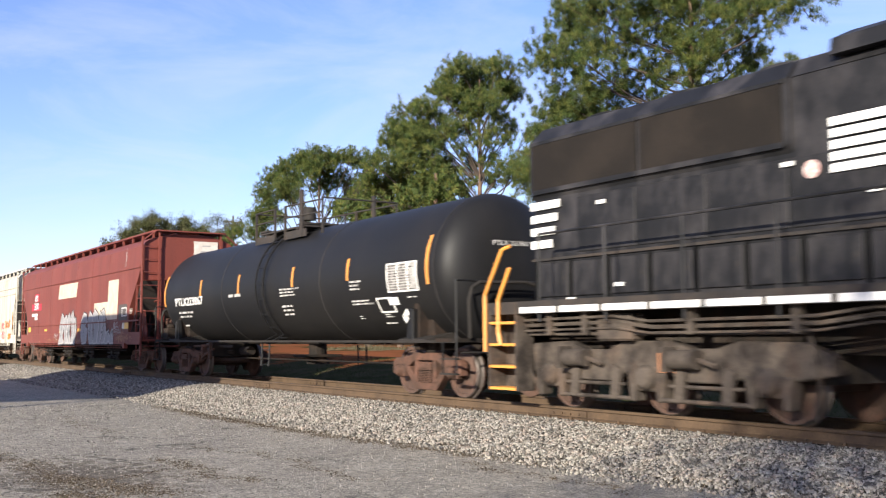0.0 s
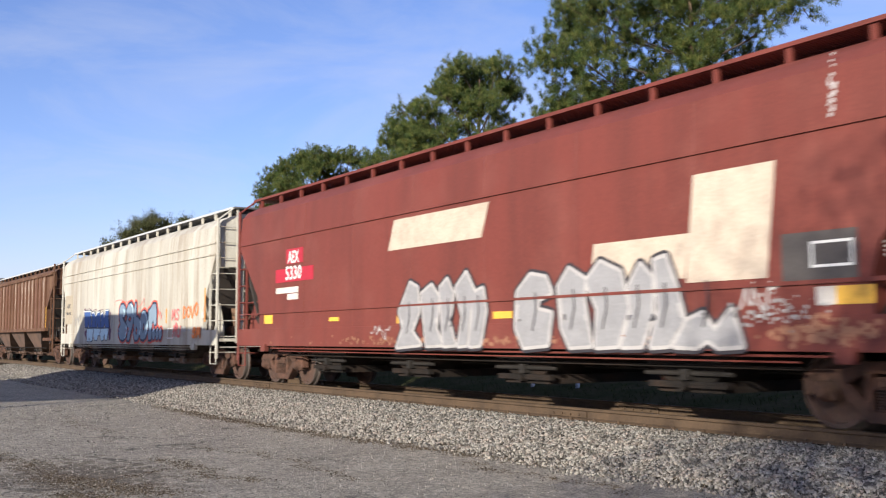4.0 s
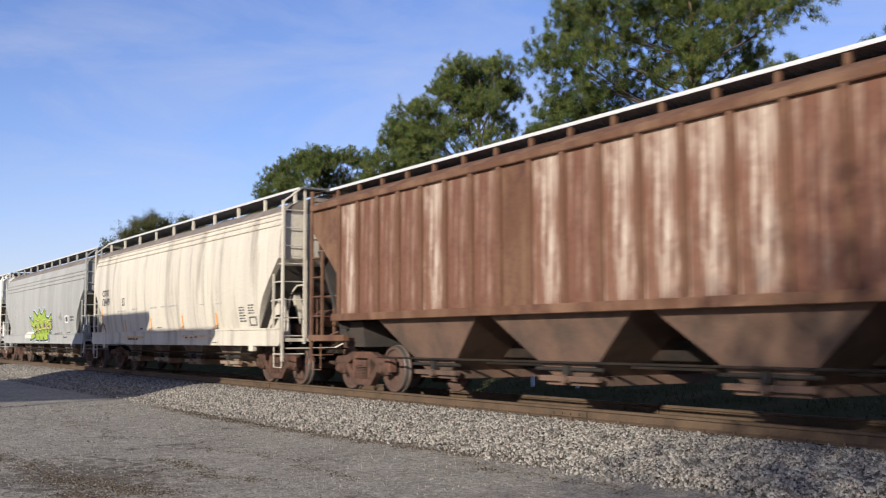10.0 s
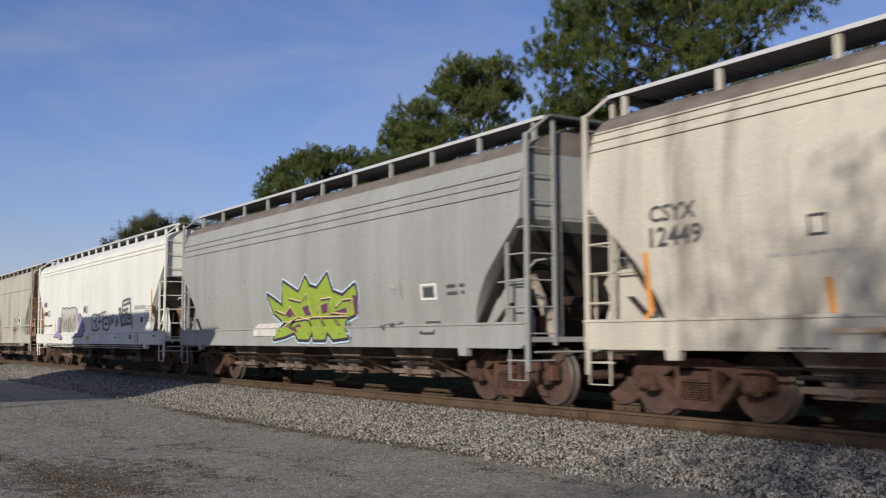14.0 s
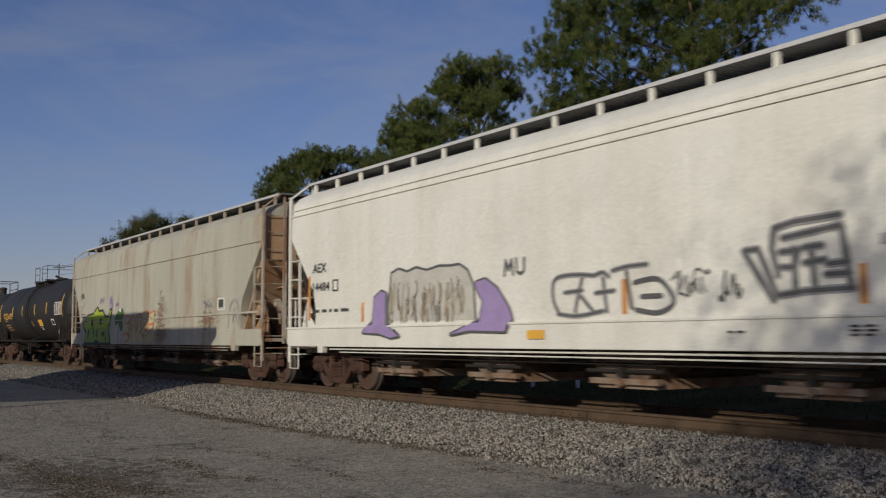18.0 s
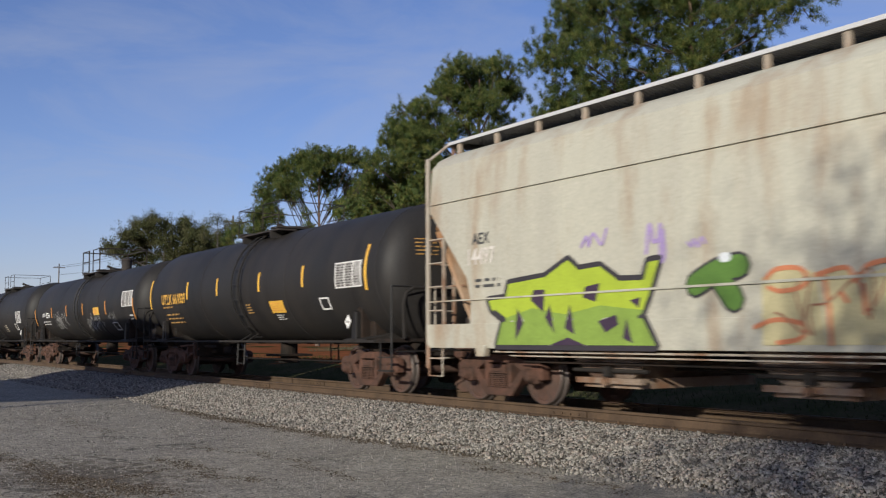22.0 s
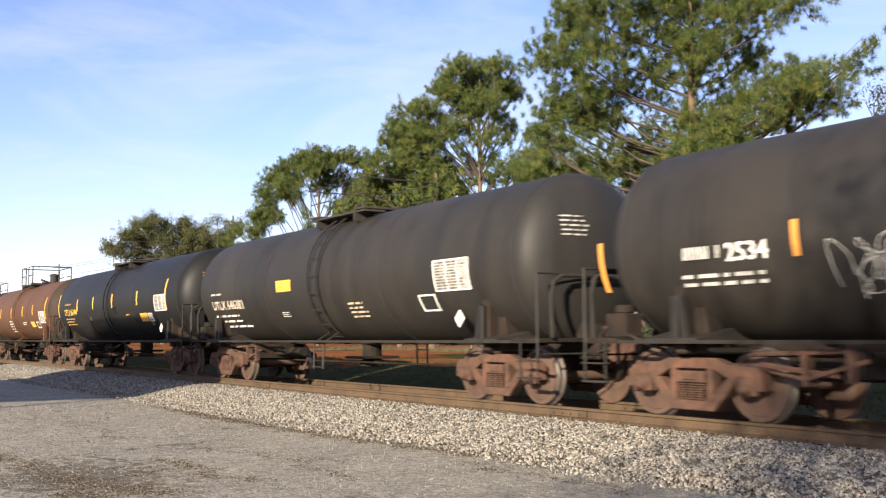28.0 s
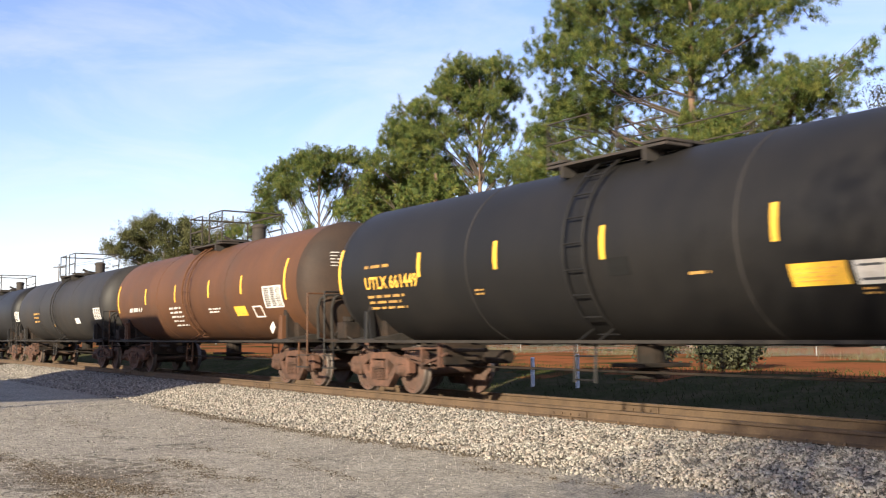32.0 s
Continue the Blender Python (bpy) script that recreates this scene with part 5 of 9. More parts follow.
def spray(strokes, width, mat, lift, name="graffiti_layer", ends=True):
    """Sprayed strokes on the near side: ribbons with round ends."""
    m = Mesher()
    step = 0.0
    for line in strokes:
        for (x0, z0), (x1, z1) in zip(line, line[1:]):
            d = math.hypot(x1 - x0, z1 - z0)
            if d < 1e-5:
                continue
            nx, nz = -(z1 - z0) / d * width / 2, (x1 - x0) / d * width / 2
            step = (step + 0.00017) % 0.0017
            q = [(x0 + nx, z0 + nz), (x0 - nx, z0 - nz), (x1 - nx, z1 - nz), (x1 + nx, z1 + nz)]
            m.add([(u, surf(max(0.9, v)) - lift - step, v) for u, v in q], [(0, 1, 2, 3)])
        for x0, z0 in line:
            step = (step + 0.00017) % 0.0017
            q = [(x0 + width / 2 * math.cos(a * 0.7854), z0 + width / 2 * math.sin(a * 0.7854)) for a in range(8)]
            m.add([(u, surf(max(0.9, v)) - lift - step, v) for u, v in q], [tuple(range(8))])
    me = m.mesh(name)
    me.materials.append(mat)
    return tagged(part(name, me, None, car), kind="stuff")


def word(letters, x, z, w, h, jitter=0.0, seed=1, rounded=True, overlap=1.08, margin=0.0):
    rnd = random.Random(seed)
    n = len(letters)
    cell = (w - 2 * margin) / n
    lines = []
    for k, ch in enumerate(letters):
        dz, sz = rnd.uniform(-jitter, jitter) * h, 1 + rnd.uniform(-jitter, jitter)
        for st in GLYPHS[ch]:
            pts = [(x + margin + cell * (k + 0.5 + (u - 0.5) * 0.8 * overlap), z + margin + (h - 2 * margin) * v * sz + dz) for u, v in st]
            lines.append(smooth_line(pts) if rounded else pts)
    return lines


def flat(name, rgb, rough=0.7):
    return material(name, rgb, rough, second=tuple(c * 0.75 for c in rgb), amount=0.45, scale=3, bump=0)


G_RED, G_SLATE, G_NAVY, G_SKY = flat("red_spray", (0.62, 0.10, 0.06)), flat("slate_blue_spray", (0.22, 0.29, 0.365)), flat("dark_blue_spray", (0.035, 0.045, 0.08)), flat("pale_blue_spray", (0.55, 0.72, 0.80))
G_BLUE, G_SILVER, G_BLACK, G_PINK = flat("blue_spray", (0.055, 0.115, 0.32)), flat("silver_spray", (0.30, 0.29, 0.29)), flat("black_spray", (0.035, 0.03, 0.035)), flat("pink_spray", (0.70, 0.17, 0.16))
G_TANGERINE, G_LIME, G_OLIVE, G_PLUM = flat("orange_spray", (0.75, 0.22, 0.05)), flat("lime_spray", (0.36, 0.45, 0.03)), flat("olive_green_spray", (0.27, 0.36, 0.035)), flat("plum_spray", (0.12, 0.035, 0.09))
G_PURPLE, G_GRAPHITE, G_GREEN = flat("purple_spray", (0.34, 0.25, 0.46)), flat("graphite_spray", (0.10, 0.10, 0.10)), flat("green_spray", (0.095, 0.19, 0.03))
G_WHITE_OLD = flat("worn_white_spray", (0.44, 0.41, 0.39))
G_CHALK, G_UMBER = flat("chalky_buff_spray", (0.52, 0.50, 0.44)), flat("umber_spray", (0.20, 0.16, 0.12))
G_MOSS, G_STRAW = flat("moss_green_spray", (0.22, 0.32, 0.05)), flat("straw_spray", (0.50, 0.44, 0.24))
G_RUST_WASH = flat("rust_wash", (0.26, 0.165, 0.095))
G_PLUM_DARK = flat("dark_plum_spray", (0.045, 0.025, 0.05))
G_FADED_BROWN = flat("faded_brown_spray", (0.30, 0.14, 0.08))
G_YELLOW, G_ORANGE_PALE, G_WHITE = flat("pale_yellow_spray", (0.68, 0.55, 0.25)), flat("faded_orange_spray", (0.55, 0.20, 0.09)), flat("white_spray", (0.70, 0.72, 0.72))


def scribble(x, z, w, h, mat, width, seed, turns=14, lift=0.012):
    rnd = random.Random(seed)
    pts = []
    for k in range(turns):
        pts.append((x + w * (k / turns) * 0.9 + rnd.uniform(-0.05, 0.15) * w, z + h * rnd.random()))
    return spray([smooth_line(pts, 6)], width, mat, lift)


def half_of(shape, z, above):
    """The piece of a flat shape on one side of a height."""
    out = []
    for (u0, v0), (u1, v1) in zip(shape, shape[1:] + shape[:1]):
        if (v0 >= z) == above:
            out.append((u0, v0))
        if (v0 >= z) != (v1 >= z):
            t = (z - v0) / (v1 - v0)
            out.append((u0 + t * (u1 - u0), z))
    return out


def fill(shape, mat, lift, name="graffiti_layer"):
    """A filled shape of paint on the near side, in bands that follow its curve."""
    m = Mesher()
    low, high = min(v for _, v in shape), max(v for _, v in shape)
    cuts = [z for z in (1.314, 1.50, 1.62, 1.75, 1.90, 2.05) if low < z < high]
    rest = list(shape)
    for z in cuts + [None]:
        piece = half_of(rest, z, False) if z else rest
        rest = half_of(rest, z, True) if z else []
        if len(piece) > 2:
            sill = max(v for _, v in piece) <= 1.3141
            m.add([(u, surf(min(v, 1.30) if sill else max(v, 1.3142)) - lift, v) for u, v in piece], [tuple(range(len(piece)))])
    return tagged(part(name, m, mat, car), kind="stuff")


def stain(x, z, w, h, mat, n, seed, size=0.05):
    """A blotchy stain: many small spots, thickest in the middle."""
    r = random.Random(seed)
    spots = [(x + w * r.gauss(0, 0.4), z + h * r.gauss(0, 0.4)) for _ in range(n)]
    for k in range(3):
        spray([[q] for q in spots[k::3]], size * (0.5 + 0.5 * k), mat, 0.009 + 0.002 * k, "stain")


def closed(shape):
    return [*shape, shape[0]]


def bubble(shapes, back, back_width, edge_mat, edge_width, body, lift=0.011):
    """Filled letters: a wide coloured backing, a dark edge and the body colour, each a little in front of the last."""
    if back:
        spray([closed(q) for q in shapes], back_width, back, lift)
    spray([closed(q) for q in shapes], edge_width, edge_mat, lift + 0.005)
    for k, q in enumerate(shapes):
        fill(q, body, lift + 0.009 + 0.0006 * k)


car, surf, half = tank1
strip(-7.53, 2.02, 2.93, M_ORANGE)
strip(-4.47, 2.22, 2.68, M_ORANGE)
strip(-1.72, 2.20, 2.68, M_ORANGE)
strip(1.50, 2.23, 2.68, M_ORANGE)
strip(4.16, 2.24, 2.69, M_ORANGE)
strip(7.20, 2.03, 2.92, M_ORANGE)
lettering("PTLX223867", -6.57, 2.02, 0.22, M_WHITE, car, surf, 2.27, bold=0.02)
bars_of(-6.46, -5.12, 1.63, 1.85, 2, M_WHITE)
bars_of(-6.46, -5.97, 1.42, 1.49, 1, M_WHITE)
bars_of(-2.37, -1.27, 2.11, 2.20, 1, M_WHITE)
bars_of(0.81, 1.85, 2.00, 2.21, 3, M_WHITE)
bars_of(0.77, 1.43, 1.56, 1.83, 3, M_WHITE)
bars_of(4.26, 4.73, 2.00, 2.22, 3, M_WHITE)
bars_of(4.20, 5.10, 1.71, 1.83, 2, M_WHITE)
bars_of(4.25, 4.42, 1.44, 1.52, 2, M_WHITE)
panel_of(5.76, 6.86, 1.93, 2.48, 7, M_WHITE)
frame_bars(5.22, 5.81, 1.56, 1.85, M_WHITE, "stencil_frame")
rect(5.66, 6.02, 1.70, 1.84, M_WHITE)
bars_of(5.31, 5.58, 1.45, 1.54, 2, M_WHITE)
bars_of(5.13, 5.69, 1.34, 1.38, 1, M_WHITE)
bars_of(6.41, 6.71, 1.81, 1.84, 1, M_WHITE)
placard(6.31, 1.48, 0.17)

car, surf, half = red
patch("painted_patch", -1.95, 1.05, 2.69, 3.25, M_CREAM_PATCH, car, surf, lean=0.22)
patch("painted_patch", 5.46, 6.70, 1.74, 3.08, M_CREAM_PATCH, car, surf, lean=0.16)
patch("painted_patch", 3.66, 5.44, 1.80, 2.36, M_CREAM_PATCH, car, surf, lean=0.10)
stain(6.75, 1.34, 0.7, 0.22, M_FADED_GREY, 90, 301, 0.035)
stain(7.5, 1.12, 0.9, 0.16, G_FADED_BROWN, 160, 302, 0.05)
stain(7.62, 3.72, 0.05, 0.35, G_WHITE_OLD, 36, 303, 0.035)
stain(0.5, 1.02, 6.0, 0.10, G_FADED_BROWN, 330, 304, 0.045)
rect(-6.50, -5.65, 2.73, 3.06, M_CRIMSON)
rect(-7.08, -5.13, 2.33, 2.63, M_CRIMSON)
lettering("AEX", -6.41, 2.75, 0.26, M_WHITE, car, surf, 0.58, bold=0.02)
lettering("5330", -6.53, 2.38, 0.30, M_WHITE, car, surf, 0.83, bold=0.02)
rect(-7.05, -5.88, 2.08, 2.21, M_DULL_WHITE)
rect(-6.44, -5.88, 1.93, 2.06, M_DULL_WHITE)
rect(-7.71, -7.24, 1.41, 1.61, M_YELLOW)
rect(-4.37, -3.95, 1.42, 1.50, M_YELLOW)
rect(-1.63, -1.13, 1.34, 1.48, M_YELLOW)
rect(1.37, 1.86, 1.37, 1.48, M_YELLOW)
rect(4.35, 4.85, 1.37, 1.48, M_YELLOW)
rect(7.35, 7.60, 1.41, 1.61, M_DULL_WHITE)
rect(7.60, 8.05, 1.41, 1.61, M_YELLOW)
rect(6.91, 7.88, 1.68, 2.22, M_DARK_PANEL)
frame_bars(7.30, 7.83, 1.82, 2.11, M_WHITE, "stencil_frame")
bars_of(8.20, 8.54, 1.87, 2.05, 4, M_DULL_WHITE)
SILVER_LETTERS = [
    [(2.01, 1.76), (2.34, 2.01), (2.7, 1.95), (2.83, 1.73), (2.53, 1.64), (2.49, 1.48), (2.82, 1.42), (2.74, 0.97), (2.17, 0.93), (1.98, 1.22)],
    [(2.99, 1.8), (3.23, 2.05), (3.57, 1.88), (3.54, 1.59), (3.69, 0.96), (3.24, 0.94), (3.07, 1.21)],
    [(3.6, 1.85), (3.89, 2.1), (4.29, 1.94), (4.43, 1.45), (4.22, 0.96), (3.79, 0.94), (3.83, 1.46)],
    [(4.46, 1.75), (4.67, 2.02), (4.88, 1.83), (4.87, 1.36), (4.68, 0.96), (4.31, 0.95), (4.49, 1.36)],
    [(4.93, 2.05), (5.12, 2.09), (5.31, 1.66), (5.43, 1.27), (5.17, 0.97), (4.85, 0.95), (5, 1.44)],
    [(5.48, 1.26), (5.73, 1.35), (5.92, 1.13), (6.18, 1.38), (6.33, 0.97), (5.97, 0.95), (5.81, 1.04), (5.62, 0.95), (5.26, 0.96)],
    [(-1.29, 1.85), (-1.15, 2.05), (-0.9, 1.96), (-0.84, 1.54), (-1.07, 1.19), (-0.78, 0.96), (-1.6, 0.91), (-1.37, 1.24), (-1.53, 1.55)],
    [(-0.76, 1.84), (-0.43, 1.98), (-0.2, 1.77), (-0.27, 1.23), (-0.08, 0.96), (-0.59, 0.94)],
    [(-0.16, 1.92), (0.06, 2.06), (0.25, 1.81), (0.13, 1.33), (0.31, 0.96), (-0.04, 0.94)],
    [(0.33, 1.9), (0.63, 2.14), (0.89, 1.79), (0.73, 1.42), (0.66, 0.96), (0.4, 0.94), (0.52, 1.42)],
    [(0.85, 1.79), (1.1, 1.86), (1.18, 1.5), (1.03, 0.96), (0.74, 0.94)]]
bubble(SILVER_LETTERS, G_BLACK, 0.19, G_WHITE_OLD, 0.10, G_SILVER)
for q in SILVER_LETTERS:
    mid_x, low = sum(u for u, _ in q) / len(q), min(v for _, v in q)
    spray([[(mid_x - 0.06, low + 0.25), (mid_x + 0.02, low + 0.55), (mid_x, low + 0.8)]], 0.03, G_BLACK, 0.031)
scribble(6.2, 1.35, 0.7, 0.35, G_WHITE_OLD, 0.03, 91, 14, 0.011)
scribble(-2.6, 1.0, 0.8, 0.3, G_WHITE_OLD, 0.02, 92, 14, 0.011)

car, surf, half = sabor
lettering("AEX", -7.72, 2.29, 0.15, M_LETTER_DARK, car, surf, 0.57, bold=0.02)
bars_of(-7.83, -6.98, 2.00, 2.13, 1, M_LETTER_DARK)
rect(-8.03, -6.87, 1.66, 2.78, M_TAN)
strip(4.58, 1.53, 1.96, M_ORANGE)
strip(7.79, 1.52, 2.42, M_ORANGE)
rect(7.52, 7.71, 1.62, 1.80, M_DULL_WHITE)
rect(5.94, 6.30, 1.26, 1.41, M_FADED_GREY)
SABOR_LETTERS = [
    [(-0.29, 2.06), (-0.13, 2.19), (0.16, 2.22), (0.39, 2.11), (0.46, 1.9), (0.29, 1.78), (0.15, 1.84), (0.08, 1.76), (0.25, 1.65), (0.52, 1.54), (0.63, 1.35), (0.54, 1.14), (0.22, 1.04), (-0.09, 1.08), (-0.3, 1.25), (-0.35, 1.4), (-0.16, 1.5), (-0.12, 1.6), (-0.27, 1.77)],
    [(0.53, 2.01), (0.74, 2.19), (1.06, 2.23), (1.28, 2.11), (1.35, 1.87), (1.29, 1.62), (1.16, 1.42), (1.04, 1.18), (0.92, 1.04), (0.67, 1.04), (0.77, 1.26), (0.82, 1.42), (0.63, 1.51), (0.53, 1.64), (0.67, 1.8), (0.55, 1.89)],
    [(1.33, 1.92), (1.5, 2.21), (1.6, 2.2), (1.62, 1.77), (1.83, 1.75), (2.06, 1.64), (2.16, 1.47), (2.09, 1.25), (1.87, 1.06), (1.54, 1.04), (1.39, 1.26), (1.42, 1.51)],
    [(2.08, 1.7), (2.22, 1.88), (2.47, 1.94), (2.73, 1.83), (2.86, 1.61), (2.84, 1.33), (2.71, 1.13), (2.45, 1.05), (2.19, 1.08), (2.07, 1.25), (2.03, 1.5)],
    [(2.87, 1.93), (3.05, 1.97), (3.34, 2.12), (3.62, 2.12), (3.7, 1.85), (3.68, 1.52), (3.49, 1.5), (3.38, 1.64), (3.26, 1.55), (3.29, 1.28), (3.25, 1.06), (2.99, 1.05), (2.93, 1.24), (3, 1.47), (2.88, 1.71)],
    [(3.34, 1.24), (3.42, 1.37), (3.53, 1.39), (3.63, 1.31), (3.65, 1.19), (3.57, 1.08), (3.42, 1.07)],
    [(3.68, 1.23), (3.75, 1.38), (3.86, 1.4), (3.96, 1.32), (3.98, 1.19), (3.89, 1.08), (3.74, 1.07)],
    [(4, 1.23), (4.07, 1.36), (4.16, 1.38), (4.25, 1.3), (4.27, 1.19), (4.18, 1.08), (4.05, 1.07)]]
SABOR_HOLES = [
    [(2.42, 1.53), (2.49, 1.54), (2.5, 1.39), (2.44, 1.29), (2.39, 1.35)],
    [(0.79, 1.69), (0.96, 1.81), (1.09, 1.73), (1.01, 1.63)],
    [(1.68, 1.45), (1.78, 1.38), (1.76, 1.2), (1.69, 1.25)],
    [(0.23, 1.72), (0.44, 1.68), (0.42, 1.63)]]
SABOR_SHINE = [
    [(0.24, 2.04), (0.34, 1.92), (0.24, 1.83)],
    [(0.56, 1.48), (0.64, 1.32), (0.49, 1.12)],
    [(1.06, 2.18), (1.25, 2.09), (1.31, 1.88)],
    [(2.1, 1.6), (2.14, 1.44), (2.06, 1.25)],
    [(2.27, 1.87), (2.5, 1.9), (2.75, 1.75), (2.83, 1.52), (2.77, 1.24)],
    [(3.43, 1.32), (3.52, 1.36)],
    [(3.76, 1.33), (3.86, 1.36)],
    [(4.08, 1.3), (4.16, 1.34)]]
BLOCK_TOP = [
    [(-4.93, 2.09), (-4, 2.09), (-3.92, 1.93), (-4.13, 1.89), (-3.89, 1.78), (-4, 1.51), (-4.21, 1.51), (-4.32, 1.74), (-4.42, 1.52), (-4.81, 1.53), (-4.87, 1.82)],
    [(-3.87, 2.02), (-3.46, 2.03), (-3.29, 1.88), (-3.41, 1.5), (-3.89, 1.51), (-3.76, 1.72)],
    [(-3.26, 1.9), (-3.04, 2.02), (-2.76, 2.04), (-2.62, 1.48), (-2.95, 1.49), (-3.02, 1.66), (-3.12, 1.49), (-3.34, 1.5)],
    [(-2.6, 1.95), (-2.35, 2), (-2.13, 1.84), (-1.97, 2.07), (-1.6, 2.07), (-1.65, 1.84), (-1.53, 1.48), (-1.95, 1.47), (-2.1, 1.62), (-2.26, 1.49), (-2.55, 1.48)]]
BLOCK_LOW = [
    [(-4.53, 1.45), (-3.61, 1.45), (-3.66, 1.03), (-3.97, 0.99), (-4.13, 1.15), (-4.21, 0.99), (-4.39, 1.01), (-4.5, 1.26)],
    [(-3.56, 1.45), (-2.64, 1.44), (-2.67, 1.21), (-2.92, 1.21), (-3.04, 1.03), (-3.36, 1.05), (-3.53, 1.25)],
    [(-2.6, 1.44), (-1.64, 1.44), (-1.6, 1.26), (-1.76, 1.03), (-1.91, 1.05), (-2.06, 1.27), (-2.19, 1.05), (-2.46, 1.02), (-2.62, 1.21)]]
BLOCK_BACK = [
    [(-4.99, 2.2), (-4.76, 2.21), (-4.88, 2.04)],
    [(-1.53, 2.01), (-1.41, 1.98), (-1.45, 1.53), (-1.29, 1.38), (-1.31, 1.06), (-1.53, 1.03), (-1.57, 1.41)],
    [(-4.9, 1.36), (-4.51, 1.42), (-4.56, 1.08), (-4.81, 1.23)]]
bubble(SABOR_LETTERS[:5], G_RED, 0.24, G_NAVY, 0.13, G_SLATE)
bubble(SABOR_LETTERS[5:], G_RED, 0.19, G_NAVY, 0.10, G_SLATE, 0.013)
for q in SABOR_HOLES:
    fill(q, G_RED, 0.0255)
spray([closed(q) for q in SABOR_HOLES], 0.05, G_NAVY, 0.027)
spray([smooth_line(q) for q in SABOR_SHINE], 0.075, G_SKY, 0.030)
bubble(BLOCK_TOP, None, 0, G_NAVY, 0.09, G_BLUE)
bubble(BLOCK_LOW, None, 0, G_NAVY, 0.07, G_SKY)
for q in BLOCK_BACK:
    fill(q, G_PLUM, 0.010)
spray([q[:3] for q in BLOCK_TOP] + [q[2:5] for q in BLOCK_TOP[3:]], 0.045, G_WHITE, 0.028)
scribble(-0.9, 2.0, 3.6, 0.35, G_PINK, 0.025, 71, 14, 0.008)
scribble(3.4, 1.65, 0.9, 0.5, G_PINK, 0.03, 72, 12, 0.008)
scribble(-5.2, 1.95, 3.2, 0.25, G_PLUM, 0.022, 62, 12, 0.008)
scribble(-6.5, 1.45, 1.1, 0.6, M_FADED_GREY, 0.04, 63, 12)
scribble(-1.45, 1.2, 0.5, 0.8, M_FADED_GREY, 0.03, 64, 10)
spray(word('MS', 5.08, 1.62, 0.70, 0.30, 0.1, 3, False), 0.055, G_PINK, 0.012)
spray(word('DOVO', 6.02, 1.68, 1.30, 0.32, 0.12, 4), 0.06, G_TANGERINE, 0.012)
spray(word('RU', 5.22, 1.14, 0.74, 0.29), 0.07, G_PINK, 0.025)
spray(word('SM', 6.87, 1.13, 0.70, 0.22), 0.10, G_TANGERINE, 0.025)
frame_bars(4.73, 5.25, 1.08, 1.39, M_WHITE, "stencil_frame")

car, surf, half = brown
rect(-5.79, -5.26, 1.59, 2.23, M_DULL_WHITE)
rect(-5.12, -4.59, 1.57, 2.23, M_DULL_WHITE)
rect(-4.35, -3.86, 1.62, 1.91, M_DULL_WHITE)
rect(-5.77, -5.52, 2.33, 2.52, M_DULL_WHITE)
strip(-6.70, 1.51, 2.44, M_YELLOW)
strip(-1.25, 1.51, 1.97, M_YELLOW)
strip(1.32, 1.53, 1.98, M_YELLOW)
rect(-6.45, -6.12, 1.76, 1.91, M_YELLOW)
rect(3.18, 3.67, 1.60, 1.96, M_LETTER_DARK)
rect(3.94, 4.41, 1.63, 1.96, M_LETTER_DARK)
strip(4.53, 1.61, 1.95, M_YELLOW)
strip(-1.46, 1.54, 1.97, M_YELLOW)
strip(1.23, 1.49, 1.96, M_YELLOW)
strip(6.67, 1.51, 2.46, M_YELLOW)

car, surf, half = csyx
lettering("CSYX", -6.86, 2.55, 0.21, M_LETTER_DARK, car, surf, 0.80, bold=0.02)
lettering("12449", -6.86, 2.23, 0.25, M_LETTER_DARK, car, surf, 0.89, bold=0.02)
strip(-6.96, 1.29, 2.17, M_ORANGE)
strip(-4.25, 1.32, 1.71, M_ORANGE)
strip(-1.51, 1.30, 1.72, M_ORANGE)
strip(1.39, 1.30, 1.73, M_ORANGE)
strip(4.06, 1.31, 1.74, M_ORANGE)
frame_bars(-4.45, -4.21, 2.17, 2.41, M_LETTER_DARK, "stencil_frame")
bars_of(-5.03, -3.98, 1.96, 2.01, 1, M_FADED_GREY)
bars_of(-3.37, -2.73, 1.98, 2.05, 1, M_FADED_GREY)
bars_of(-1.45, -0.55, 1.98, 2.03, 1, M_FADED_GREY)
bars_of(-0.40, 1.38, 1.99, 2.04, 1, M_FADED_GREY)
bars_of(2.93, 3.30, 1.97, 2.00, 1, M_FADED_GREY)
bars_of(4.08, 4.55, 1.95, 1.99, 1, M_FADED_GREY)
rect(-3.59, -3.40, 1.05, 1.12, M_RUST_SPOT)
rect(-3.32, -3.15, 1.05, 1.12, M_RUST_SPOT)
rect(-3.06, -2.84, 1.05, 1.12, M_RUST_SPOT)
rect(-2.73, -2.55, 1.05, 1.11, M_RUST_SPOT)
rect(1.90, 2.06, 1.09, 1.14, M_RUST_SPOT)
rect(2.33, 2.48, 1.09, 1.14, M_RUST_SPOT)
rect(2.68, 2.87, 1.10, 1.15, M_RUST_SPOT)
rect(1.69, 4.07, 1.12, 1.18, M_RUST_PALE)
rect(-4.23, -2.00, 1.10, 1.16, M_RUST_PALE)
bars_of(-4.87, -4.03, 0.93, 0.95, 1, M_LETTER_DARK)
bars_of(-0.53, 0.55, 0.95, 0.96, 1, M_LETTER_DARK)
bars_of(3.98, 4.49, 0.97, 0.99, 1, M_LETTER_DARK)
bars_of(-0.96, -0.46, 1.39, 1.43, 1, M_LETTER_DARK)
bars_of(-2.71, -2.42, 1.36, 1.42, 1, M_LETTER_DARK)
bars_of(5.64, 6.07, 1.45, 1.85, 6, M_LETTER_DARK)
